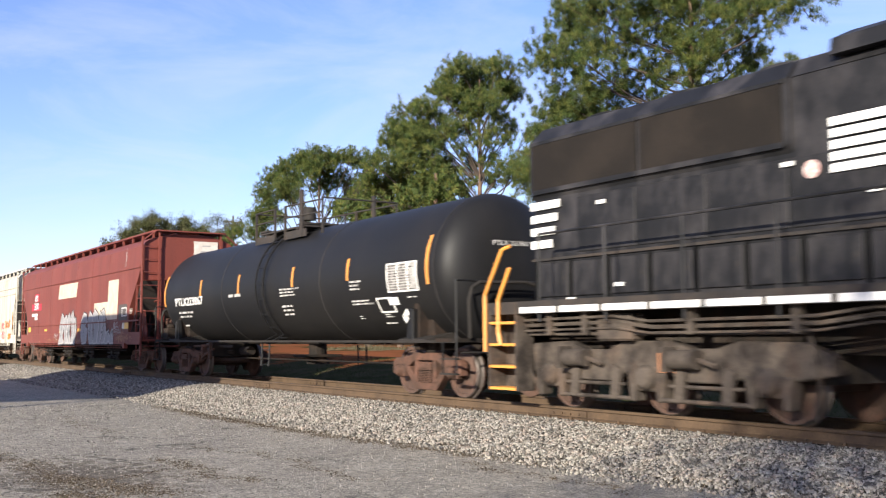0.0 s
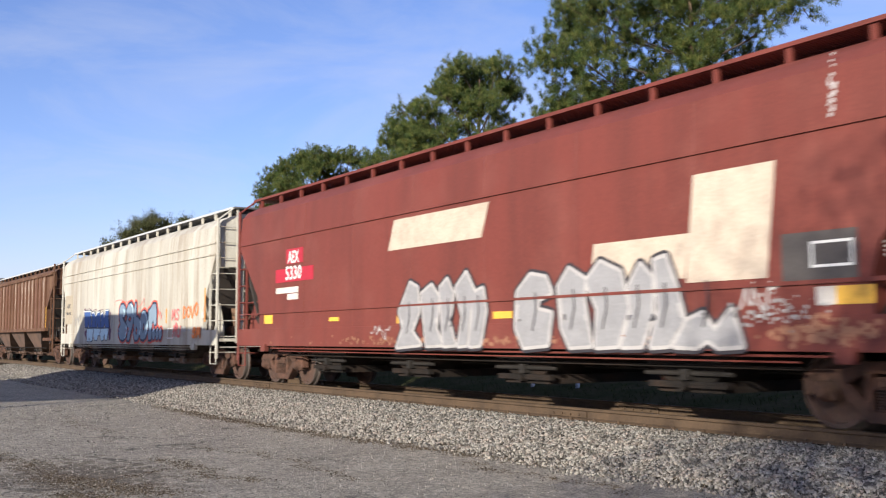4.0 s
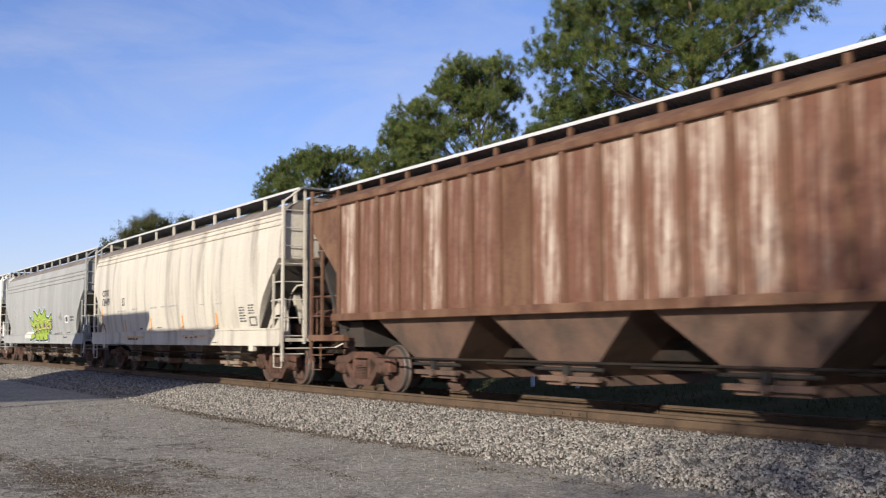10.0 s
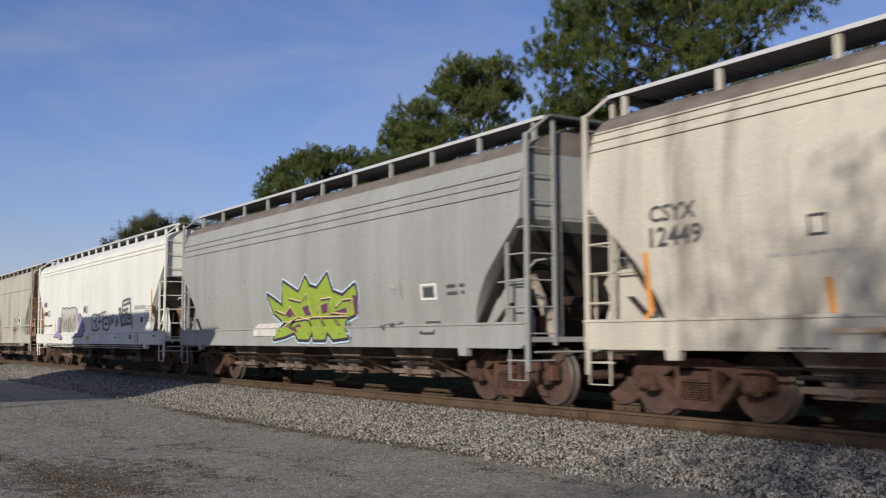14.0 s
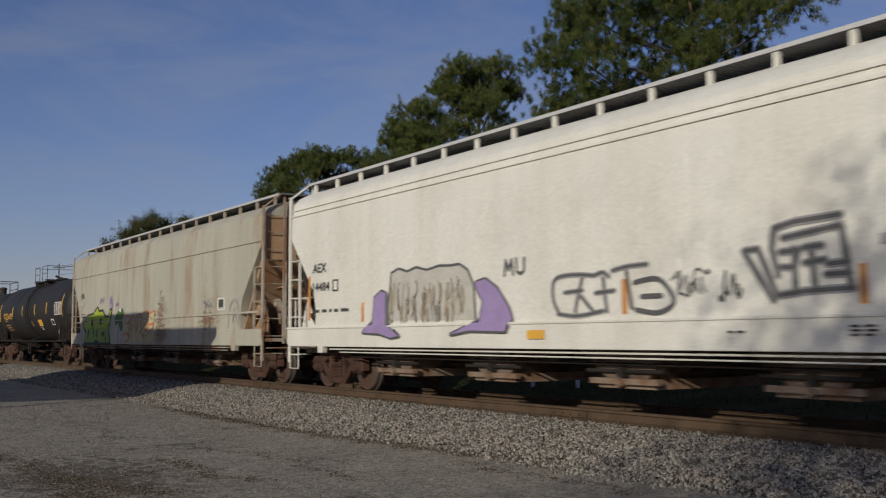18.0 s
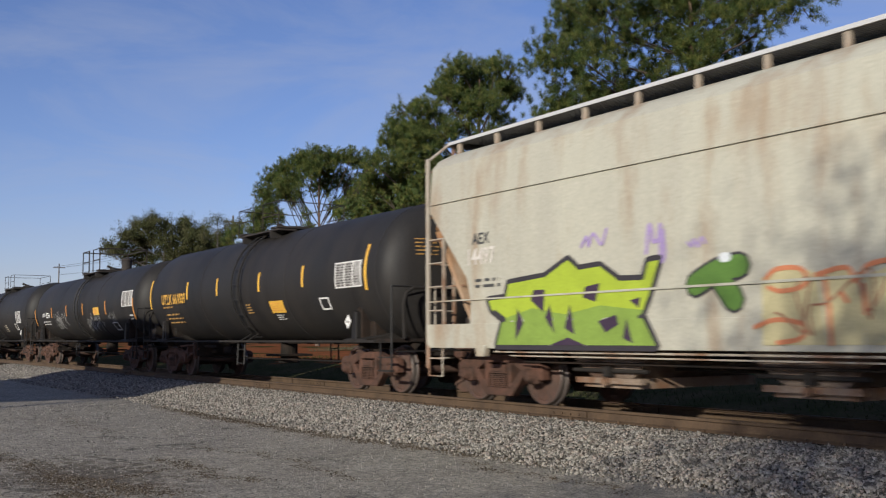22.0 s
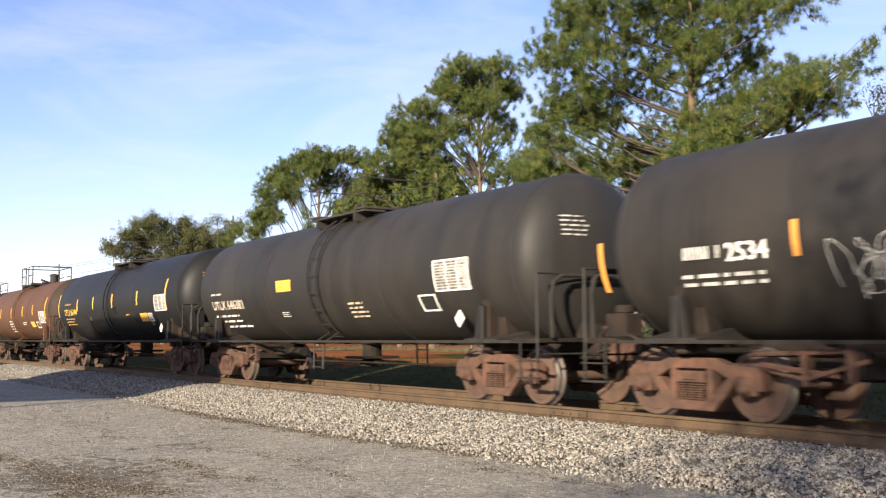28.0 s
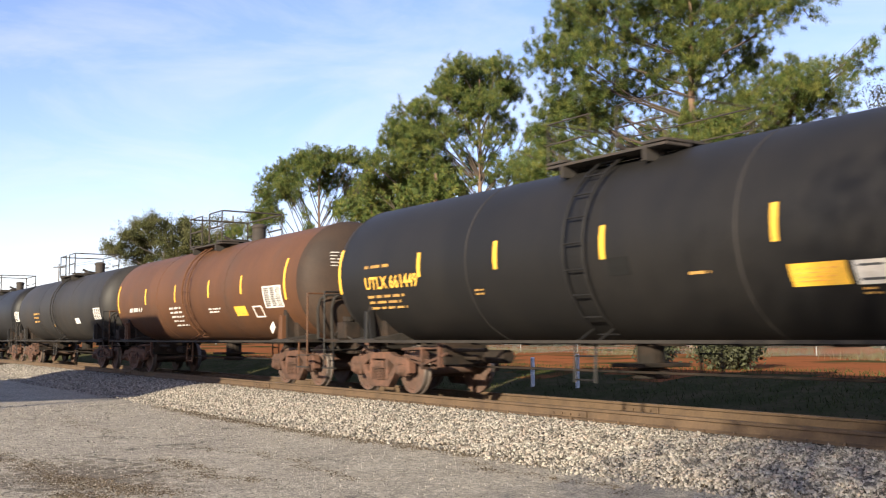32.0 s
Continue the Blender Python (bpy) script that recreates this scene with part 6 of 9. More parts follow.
bars_of(6.23, 6.62, 1.64, 1.89, 4, M_LETTER_DARK)
frame_bars(6.25, 6.67, 1.38, 1.60, M_LETTER_DARK, "stencil_frame")

car, surf, half = grey
bars_of(-5.52, -4.22, 2.49, 2.73, 1, M_FADED_GREY)
bars_of(-5.52, -4.25, 2.09, 2.27, 1, M_FADED_GREY)
frame_bars(4.88, 5.38, 1.73, 2.01, M_WHITE, "stencil_frame")
rect(4.97, 5.28, 1.78, 1.95, M_LETTER_DARK)
rect(-2.52, -1.20, 1.13, 1.42, M_DULL_WHITE)
bars_of(5.71, 6.35, 1.73, 1.97, 2, M_LETTER_DARK)
frame_bars(4.94, 5.39, 1.14, 1.36, M_LETTER_DARK, "stencil_frame")
frame_bars(-3.20, -2.95, 2.31, 2.51, M_FADED_GREY, "stencil_frame")
SPIKY = [(-1.78, 2.06), (-0.99, 1.78), (-0.9, 2.32), (-0.11, 2.05), (0.25, 2.37), (0.44, 2.17), (0.79, 2.1), (1.29, 2.38), (1.49, 2.01), (1.93, 1.91), (2.47, 2.11), (2.54, 1.92), (2.38, 1.55), (2.06, 1.48), (1.94, 1.43), (2.28, 1.09), (1.63, 1.05), (1.35, 1.22), (1.29, 1.05), (0.73, 1.05), (0.67, 1.24), (0.5, 1.05), (-0.02, 1.06), (-0.21, 1.21), (-0.69, 1.12), (-1.32, 1.06), (-0.98, 1.41), (-1.52, 1.66)]
SPIKY_LINES = [
    [(-0.6, 1.93), (-0.04, 1.85), (0.25, 2.01), (0.44, 1.51)],
    [(-1.39, 1.69), (-0.92, 1.59), (-0.6, 1.75), (-0.34, 1.52), (-0.98, 1.24)],
    [(0.73, 1.61), (0.95, 1.87), (1.39, 1.89), (1.3, 1.54)],
    [(1.39, 1.57), (2.02, 1.53), (2.32, 1.83), (1.91, 1.82), (1.6, 1.69)],
    [(-0.22, 1.52), (0.26, 1.45), (0.5, 1.17)],
    [(0.84, 1.5), (1.18, 1.17)],
    [(1.5, 1.43), (1.92, 1.17)],
    [(-0.98, 1.41), (0.5, 1.5), (2.02, 1.49)]]
SPIKY_GAPS = [
    [(0.02, 1.74), (0.32, 1.78), (0.38, 1.56), (0.14, 1.56)],
    [(0.93, 1.76), (1.26, 1.8), (1.19, 1.6), (0.95, 1.58)],
    [(1.55, 1.62), (2.07, 1.68), (2.02, 1.55), (1.5, 1.55)],
    [(-0.59, 1.32), (-0.24, 1.4), (-0.03, 1.19), (-0.24, 1.23)],
    [(-0.86, 1.67), (-0.6, 1.71), (-0.5, 1.57), (-0.79, 1.53)],
    [(2.36, 1.93), (2.58, 1.89), (2.49, 1.54), (2.37, 1.53)]]
spray([closed(SPIKY)], 0.19, G_SKY, 0.0105)
spray([closed(SPIKY)], 0.13, G_PLUM_DARK, 0.0145)
fill(SPIKY, G_OLIVE, 0.0185)
for q in SPIKY_GAPS:
    fill(q, G_PLUM, 0.0205)
spray(SPIKY_LINES, 0.055, G_PLUM_DARK, 0.0215)
spray([[(u + 0.03, v + 0.025) for u, v in q] for q in SPIKY_LINES], 0.025, G_YELLOW, 0.0245)
scribble(3.70, 1.80, 0.70, 0.34, M_FADED_GREY, 0.05, 11)
scribble(3.54, 1.20, 0.81, 0.17, G_GRAPHITE, 0.03, 12, 9, 0.03)

car, surf, half = white
lettering("AEX", -7.53, 2.45, 0.19, M_LETTER_DARK, car, surf, 0.65, bold=0.02)
lettering("14484", -7.51, 2.06, 0.18, M_LETTER_DARK, car, surf, 0.78, bold=0.02)
strip(-7.69, 1.45, 2.39, M_ORANGE)
strip(-5.32, 1.38, 1.76, M_ORANGE)
strip(-2.24, 1.38, 1.85, M_ORANGE)
strip(1.97, 1.38, 1.85, M_ORANGE)
strip(5.55, 1.41, 1.83, M_ORANGE)
strip(7.53, 1.66, 2.58, M_ORANGE)
rect(5.76, 6.86, 2.01, 2.13, M_FADED_GREY)
bars_of(6.87, 7.52, 1.58, 2.10, 8, M_FADED_GREY)
frame_bars(6.36, 6.75, 1.54, 1.80, M_WHITE, "stencil_frame")
rect(6.42, 6.70, 1.60, 1.75, M_LETTER_DARK)
rect(-0.07, 0.33, 1.05, 1.18, M_YELLOW)
rect(6.03, 6.39, 0.99, 1.25, M_DULL_WHITE)
rect(7.93, 8.15, 1.14, 1.19, M_LETTER_DARK)
bars_of(-7.49, -5.47, 1.59, 1.67, 1, M_LETTER_DARK)
bars_of(3.78, 4.12, 1.11, 1.14, 1, M_LETTER_DARK)
bars_of(5.42, 5.81, 1.05, 1.19, 3, M_LETTER_DARK)
frame_bars(-6.60, -6.36, 2.03, 2.27, M_LETTER_DARK, "stencil_frame")
WINGS = [[(-5.19, 1.18), (-4.9, 1.39), (-4.83, 1.84), (-4.58, 1.95), (-4.38, 1.9), (-4.28, 1.31), (-3.83, 1.11), (-4.14, 1.08), (-4.56, 1.16)],
         [(-1.47, 1.97), (-1.21, 2.01), (-0.89, 1.85), (-0.58, 1.52), (-0.5, 1.34), (-0.6, 1.17), (-1.59, 1.19), (-2.13, 1.13), (-1.39, 1.34), (-1.27, 1.65), (-1.44, 1.84)]]
bubble(WINGS, None, 0, G_GRAPHITE, 0.07, G_PURPLE)
MASS = [(-4.35, 1.4), (-4.21, 2.27), (-3.94, 2.34), (-3.63, 2.27), (-3.32, 2.33), (-2.99, 2.26), (-2.78, 2.28), (-2.58, 2.31), (-2.22, 2.29), (-1.95, 2.3), (-1.71, 2.19), (-1.54, 1.93), (-1.49, 1.36)]
fill(MASS, G_CHALK, 0.012)
spray([MASS], 0.045, G_GRAPHITE, 0.015)
drips = random.Random(21)
for mat, wide, n in ((M_TAN, 0.05, 26), (G_UMBER, 0.035, 22), (G_GRAPHITE, 0.02, 16)):
    lines = []
    for _ in range(n):
        u, v = drips.uniform(-4.4, -1.75), drips.uniform(1.55, 2.1)
        lines.append(smooth_line([(u, v), (u + drips.uniform(-0.06, 0.06), v - 0.15), (u + drips.uniform(-0.05, 0.05), max(1.36, v - drips.uniform(0.25, 0.6)))]))
    spray(lines, wide, mat, 0.016 + 0.1 * (0.05 - wide))
GREY_FIRST = [
    [(0.6, 1.43), (0.48, 1.65), (0.53, 1.91), (0.9, 1.96), (1.34, 1.93)],
    [(0.74, 1.71), (1.13, 1.73)],
    [(0.97, 1.43), (1.05, 1.7), (1.13, 1.9)],
    [(1.36, 1.92), (1.56, 1.96), (1.68, 1.89)],
    [(1.74, 1.97), (2.02, 2.01), (2.41, 2.02)],
    [(1.4, 1.68), (1.78, 1.7)],
    [(0.58, 1.41), (1.01, 1.37), (1.55, 1.43)],
    [(1.56, 1.88), (1.63, 1.42)],
    [(1.11, 1.64), (1.36, 1.42)]]
GREY_LOOP = [
    [(2.17, 1.79), (2.58, 1.82), (2.81, 1.65), (2.85, 1.48), (2.58, 1.38), (2.19, 1.43)],
    [(2.3, 1.6), (2.65, 1.6)],
    [(2.02, 1.94), (2.11, 1.46)]]
GREY_TALL = [
    [(4, 2.07), (4.21, 2.08), (4.46, 1.53)],
    [(4, 2.07), (4.22, 1.75), (4.41, 1.48)],
    [(4.48, 1.76), (4.4, 2.07), (4.44, 2.3), (4.72, 2.35), (5.31, 2.37)],
    [(4.56, 2.18), (5.31, 2.26)],
    [(5.31, 2.26), (5.35, 2.02), (5.41, 1.61)],
    [(4.52, 2.02), (4.77, 2.03), (4.71, 1.84), (4.52, 1.85)],
    [(4.83, 2.05), (5.07, 2.06)],
    [(4.84, 1.88), (5.1, 1.9)],
    [(4.46, 1.53), (4.84, 1.57), (5.44, 1.58)],
    [(4.7, 2.05), (4.71, 1.59)],
    [(4.93, 2), (4.97, 1.59)],
    [(5.13, 1.85), (5.39, 1.86)],
    [(5.11, 1.74), (5.41, 1.74)]]
spray([smooth_line(q) for q in GREY_FIRST], 0.075, G_SILVER, 0.011)
spray([smooth_line(q) for q in GREY_FIRST], 0.035, G_GRAPHITE, 0.015)
spray([smooth_line(q) for q in GREY_LOOP], 0.07, G_GRAPHITE, 0.012)
spray(GREY_TALL, 0.10, G_SILVER, 0.011)
spray(GREY_TALL, 0.05, G_GRAPHITE, 0.016)
scribble(2.89, 1.52, 0.64, 0.43, G_GRAPHITE, 0.03, 13)
scribble(2.85, 1.55, 0.7, 0.35, M_FADED_GREY, 0.04, 14)
scribble(3.55, 1.5, 0.45, 0.35, G_GRAPHITE, 0.04, 15)
spray(word('MU', -0.74, 2.04, 0.59, 0.24, 0, 1, False), 0.05, G_GRAPHITE, 0.012)

car, surf, half = stained
lettering("AEX", -7.86, 2.59, 0.18, M_LETTER_DARK, car, surf, 0.48, bold=0.02)
lettering("14497", -7.97, 2.26, 0.27, M_DULL_WHITE, car, surf, 0.74, bold=0.02)
bars_of(-7.78, -7.07, 1.83, 2.02, 2, M_LETTER_DARK)
TAG = [(0, 0.57), (0.12, 0.59), (0.14, 0.77), (0.38, 0.82), (0.52, 1.0), (0.58, 0.87), (0.70, 0.89), (0.80, 0.71), (0.925, 0.70), (0.95, 0.89), (1.0, 0.90), (0.95, 0.55), (0.91, 0.33), (0.98, 0.0), (0.06, 0.0), (0.105, 0.33), (0.02, 0.46)]
TAG_LOW = [(0.105, 0.33), (0.30, 0.45), (0.50, 0.36), (0.70, 0.45), (0.92, 0.38), (0.91, 0.33), (0.98, 0.0), (0.06, 0.0)]
TAG_GAPS = [[(0.31, 0.67), (0.38, 0.67), (0.37, 0.39), (0.29, 0.55)], [(0.62, 0.67), (0.70, 0.70), (0.675, 0.49), (0.605, 0.55)], [(0.20, 0.46), (0.245, 0.27), (0.19, 0.05)], [(0.41, 0.49), (0.44, 0.14), (0.38, 0.33)],
            [(0.69, 0.27), (0.785, 0.34), (0.80, 0.23), (0.73, 0.14)], [(0.855, 0.49), (0.91, 0.52), (0.90, 0.40)], [(0.41, 0.0), (0.52, 0.09), (0.62, 0.0)], [(0.53, 0.48), (0.56, 0.12), (0.50, 0.2)], [(0.84, 0.3), (0.87, 0.02), (0.82, 0.08)]]


def placed(shape, x=-7.40, z=0.96, w=3.75, h=1.22):
    return [(x + w * u, z + h * v) for u, v in shape]


T = placed(TAG)
spray([T + T[:1]], 0.15, G_BLACK, 0.012)
fill(T, G_LIME, 0.016)
fill(placed(TAG_LOW), G_MOSS, 0.018)
for gap in TAG_GAPS:
    q = placed(gap)
    fill(q, G_PLUM_DARK, 0.021)
    spray([q + q[:1]], 0.022, G_WHITE_OLD, 0.012)
spray([placed([(0.21, 0.80), (0.25, 0.40), (0.22, 0.02)]), placed([(0.42, 0.85), (0.40, 0.45), (0.47, 0.05)]), placed([(0.57, 0.86), (0.55, 0.5), (0.62, 0.04)]), placed([(0.80, 0.71), (0.78, 0.45), (0.84, 0.35)])], 0.035, G_BLACK, 0.012)
spray([placed([(0.07, 0.02), (0.11, 0.33), (0.22, 0.25), (0.30, 0.05)]), placed([(0.62, 0.05), (0.72, 0.2), (0.92, 0.05)])], 0.025, G_WHITE_OLD, 0.013)
Q = [smooth_line([(-3.14 + 0.1, 1.36 + 0.35), (-3.14 + 0.45, 1.36 + 0.5), (-3.14 + 0.8, 1.36 + 0.55)]), smooth_line([(-3.14 + 0.5, 1.36 + 0.4), (-3.14 + 0.7, 1.36 + 0.15)])]
spray(Q, 0.34, G_BLACK, 0.012)
spray(Q, 0.27, G_GREEN, 0.016)
spray([[(-3.14 + 0.55, 1.36 + 0.66), (-3.14 + 0.62, 1.36 + 0.66)]], 0.12, G_WHITE, 0.020)
STRAW_BODY = [
    [(-2.03, 0.97), (-2.03, 1.74), (-1.79, 1.83), (-1.39, 1.8), (-1.29, 1.75), (-1.17, 0.98)],
    [(-1.15, 0.98), (-1.24, 1.75), (-0.85, 1.79), (-0.7, 1.31), (-0.74, 0.98)],
    [(-0.71, 0.98), (-0.72, 1.69), (-0.25, 1.84), (-0.18, 1.3), (-0.21, 0.98)],
    [(-0.17, 0.98), (-0.19, 1.69), (-0.04, 1.83), (0.17, 1.92), (0.44, 1.89), (0.57, 1.73), (0.47, 1.29), (0.51, 0.99)],
    [(0.57, 1.33), (0.54, 1.5), (0.59, 1.72), (0.6, 1.85), (1.13, 1.91), (1.09, 1.55), (0.86, 1.32)],
    [(0.56, 0.99), (0.57, 1.25), (1.14, 1.28), (1.1, 0.99)]]
STRAW_LINES = [
    [(-1.97, 1.73), (-1.82, 1.83), (-1.53, 1.83), (-1.41, 1.73), (-1.48, 1.62), (-1.76, 1.58), (-1.93, 1.63)],
    [(-1.29, 1.74), (-0.92, 1.8), (-0.81, 1.65), (-0.74, 1.71), (-0.62, 1.82), (-0.24, 1.86)],
    [(-1.19, 1.73), (-1.13, 1.27), (-1.12, 0.99)],
    [(-0.24, 1.84), (-0.18, 1.34)],
    [(-0.72, 1.6), (-0.69, 1.31)],
    [(-0.19, 1.69), (-0.03, 1.83), (0.17, 1.93), (0.44, 1.89), (0.57, 1.74), (0.53, 1.46), (0.37, 1.34)],
    [(0.04, 1.49), (0.13, 1.56), (0.25, 1.5)],
    [(0.61, 1.86), (1.13, 1.91), (1.11, 1.75)],
    [(0.59, 1.72), (0.92, 1.69)],
    [(0.53, 1.49), (1.04, 1.55), (0.91, 1.38), (0.58, 1.33)],
    [(-2.13, 1.18), (-1.83, 1.26), (-1.47, 1.2), (-1.51, 1.05), (-1.82, 1)],
    [(0.01, 1.17), (0.15, 1.21)],
    [(-0.99, 1.54), (-0.92, 1.44)],
    [(0.64, 1.49), (1.01, 1.54)]]
for k, q in enumerate(STRAW_BODY):
    fill(q, G_STRAW, 0.012 + 0.0008 * k)
spray([smooth_line(q) for q in STRAW_LINES], 0.055, G_ORANGE_PALE, 0.019)
scribble(-2.0, 0.98, 3.0, 0.8, G_FADED_BROWN, 0.025, 81, 26, 0.022)
scribble(-5.13, 2.32, 0.61, 0.23, G_PURPLE, 0.05, 31, 8)
scribble(-3.86, 2.06, 0.39, 0.51, G_PURPLE, 0.06, 32, 9)
scribble(-3.17, 2.16, 0.37, 0.13, G_PURPLE, 0.04, 33, 7)
stain(1.75, 1.75, 0.6, 0.8, G_RUST_WASH, 420, 34, 0.028)
stain(1.75, 1.2, 0.9, 0.35, G_RUST_WASH, 380, 35, 0.035)
stain(5.6, 1.6, 0.45, 0.8, G_RUST_WASH, 320, 36, 0.024)
stain(5.7, 1.55, 0.7, 0.16, G_RUST_WASH, 260, 37, 0.026)
frame_bars(6.39, 6.86, 1.80, 2.12, M_WHITE, "stencil_frame")
rect(6.47, 6.77, 1.88, 2.07, M_LETTER_DARK)
spray([smooth_line([(7.15, 1.37), (7.15 + 0.1, 1.37 + 0.5), (7.15 + 0.4, 1.37 + 0.68), (7.15 + 0.65, 1.37 + 0.5), (7.15 + 0.7, 1.37 + 0.05)]), smooth_line([(7.15 + 0.3, 1.37 + 0.1), (7.15 + 0.4, 1.37 + 0.45), (7.15 + 0.55, 1.37 + 0.1)])], 0.06, M_FADED_GREY, 0.012)
scribble(5.34, 1.86, 0.84, 0.25, M_FADED_GREY, 0.04, 14)

car, surf, half = tank2
strip(-7.21, 1.99, 2.87, M_YELLOW)
strip(-3.84, 2.19, 2.67, M_YELLOW)
strip(-1.50, 2.20, 2.66, M_YELLOW)
strip(1.30, 2.20, 2.66, M_YELLOW)
strip(3.74, 2.20, 2.67, M_YELLOW)
bars_of(-6.02, -5.03, 1.97, 2.03, 1, M_LETTER_YELLOW)
bars_of(-5.88, -4.58, 1.48, 1.82, 3, M_LETTER_YELLOW)
rect(1.79, 2.55, 1.67, 1.95, M_YELLOW)
bars_of(1.95, 2.40, 1.49, 1.63, 3, M_WHITE)
bars_of(0.35, 0.68, 1.66, 1.92, 4, M_LETTER_YELLOW)
frame_bars(4.47, 4.89, 1.68, 1.94, M_WHITE, "stencil_frame")
lettering("UTLX 661009", -6.09, 2.09, 0.30, M_LETTER_YELLOW, car, surf, 2.09, bold=0.02)
strip(6.63, 2.02, 2.93, M_YELLOW)
panel_of(5.33, 6.46, 2.10, 2.63, 6, M_WHITE)
placard(5.59, 1.41, 0.18)

car, surf, half = tank3
strip(-7.92, 1.70, 2.39, M_ORANGE)
strip(-4.65, 1.99, 2.41, M_ORANGE)
strip(-2.00, 2.01, 2.44, M_ORANGE)
strip(0.65, 1.99, 2.44, M_ORANGE)
strip(3.89, 1.97, 2.43, M_ORANGE)
strip(7.30, 1.70, 2.42, M_ORANGE)
bars_of(-6.46, -4.95, 1.66, 1.86, 2, M_WHITE)
rect(2.23, 2.99, 1.96, 2.24, M_YELLOW)
panel_of(6.04, 7.23, 2.17, 2.69, 8, M_WHITE)
frame_bars(4.37, 4.95, 1.39, 1.67, M_WHITE, "stencil_frame")
bars_of(6.78, 7.30, 1.67, 1.89, 2, M_WHITE)
placard(6.09, 1.32, 0.19)
scribble(-4.24, 1.45, 2.4, 0.75, M_CHALK_PANEL, 0.014, 41, 44)
scribble(-4.0, 1.5, 1.2, 0.6, M_CHALK_PANEL, 0.016, 44, 30, 0.014)
scribble(0.82, 1.36, 2.51, 0.70, M_CHALK_PANEL, 0.018, 42, 40)
scribble(1.0, 1.40, 1.9, 0.55, M_FADED_GREY, 0.014, 45, 34, 0.015)
scribble(4.17, 1.61, 0.95, 0.45, M_FADED_GREY, 0.014, 43, 16)
lettering('2534', -6.38 + 0.7, 2.00, 0.22, M_WHITE, car, surf, 0.64, bold=0.02)
bars_of(-6.38, -6.38 + 0.6, 2.00, 2.00 + 0.22, 1, M_WHITE)

car, surf, half = tank4
lettering("UTLX 646381", -6.28, 1.83, 0.22, M_STENCIL, car, surf, 2.07, bold=0.02)
bars_of(-6.27, -5.32, 2.19, 2.25, 1, M_WHITE)
bars_of(-6.29, -4.26, 1.30, 1.70, 3, M_DULL_WHITE)
rect(-2.05, -1.27, 2.14, 2.40, M_YELLOW)
bars_of(-2.07, -1.65, 1.55, 1.68, 3, M_WHITE)
bars_of(1.30, 2.01, 1.45, 1.80, 4, M_TAN)
panel_of(4.72, 5.82, 1.88, 2.43, 7, M_WHITE)
frame_bars(4.08, 4.63, 1.55, 1.85, M_WHITE, "stencil_frame")
placard(5.31, 1.40, 0.19)

car, surf, half = tank5
strip(-7.45, 1.97, 2.88, M_YELLOW)
strip(-4.38, 2.17, 2.61, M_YELLOW)
strip(-2.04, 2.17, 2.63, M_YELLOW)
strip(0.51, 2.16, 2.64, M_YELLOW)
strip(3.46, 2.17, 2.63, M_YELLOW)
strip(6.36, 1.97, 2.88, M_YELLOW)
lettering("UTLX 661449", -6.39, 2.02, 0.24, M_LETTER_YELLOW, car, surf, 1.95, bold=0.02)
bars_of(-6.39, -5.34, 2.41, 2.48, 1, M_LETTER_YELLOW)
bars_of(-6.39, -4.97, 1.58, 1.90, 3, M_LETTER_YELLOW)
rect(3.57, 4.32, 1.64, 1.90, M_YELLOW)
rect(4.41, 4.83, 1.63, 1.89, M_DULL_WHITE)
rect(4.46, 4.77, 1.67, 1.85, M_LETTER_DARK)
bars_of(4.44, 4.65, 1.50, 1.60, 2, M_LETTER_YELLOW)
panel_of(5.27, 6.39, 1.93, 2.42, 8, M_WHITE)
placard(5.52, 1.41, 0.18)
bars_of(2.06, 2.45, 1.85, 1.90, 1, M_LETTER_YELLOW)
bars_of(-2.72, -2.45, 1.75, 1.88, 2, M_LETTER_YELLOW)
rect(0.60, 1.01, 1.92, 2.17, M_SOOT)

car, surf, half = tank6
strip(-7.05, 1.95, 2.86, M_YELLOW)
strip(-4.00, 2.15, 2.65, M_YELLOW)
strip(-1.15, 2.14, 2.64, M_YELLOW)
strip(1.62, 2.18, 2.64, M_YELLOW)
strip(3.94, 2.19, 2.65, M_YELLOW)
strip(6.57, 1.96, 2.91, M_YELLOW)
bars_of(-5.77, -4.02, 1.90, 2.12, 1, M_WHITE)
bars_of(-1.77, -0.55, 1.39, 2.00, 5, M_WHITE)
bars_of(1.46, 2.41, 1.73, 1.89, 2, M_WHITE)
rect(3.30, 4.03, 1.65, 1.89, M_YELLOW)
frame_bars(4.51, 5.04, 1.59, 1.87, M_WHITE, "stencil_frame")
panel_of(5.31, 6.35, 1.80, 2.31, 6, M_WHITE)
placard(5.42, 1.33, 0.18)

car, surf, half = tank7
bars_of(-4.03, -2.80, 1.75, 2.25, 3, M_LETTER_YELLOW)
panel_of(6.40, 7.27, 1.80, 2.21, 4, M_WHITE)
rect(3.38, 4.02, 1.69, 1.89, M_WHITE)
bars_of(-0.58, 0.04, 1.58, 1.77, 1, M_LETTER_YELLOW)

car, surf, half = tank8
panel_of(8.35, 9.29, 1.94, 2.41, 3, M_WHITE)

# number boards on the end walls and heads
def head_text(body, car, half, R, zc, y, z, height, width, mat):
    lt = lettering(body, y, z, height, mat, car, lambda v: 0.0, width, bold=0.02)
    for v in lt.data.vertices:
        u, h = v.co.x, v.co.z
        rho = min(0.98, math.hypot(u, h - zc) / R)
        v.co = (half - 0.62 + 0.62 * math.sqrt(1 - rho ** 2.5) + 0.012, u, h)


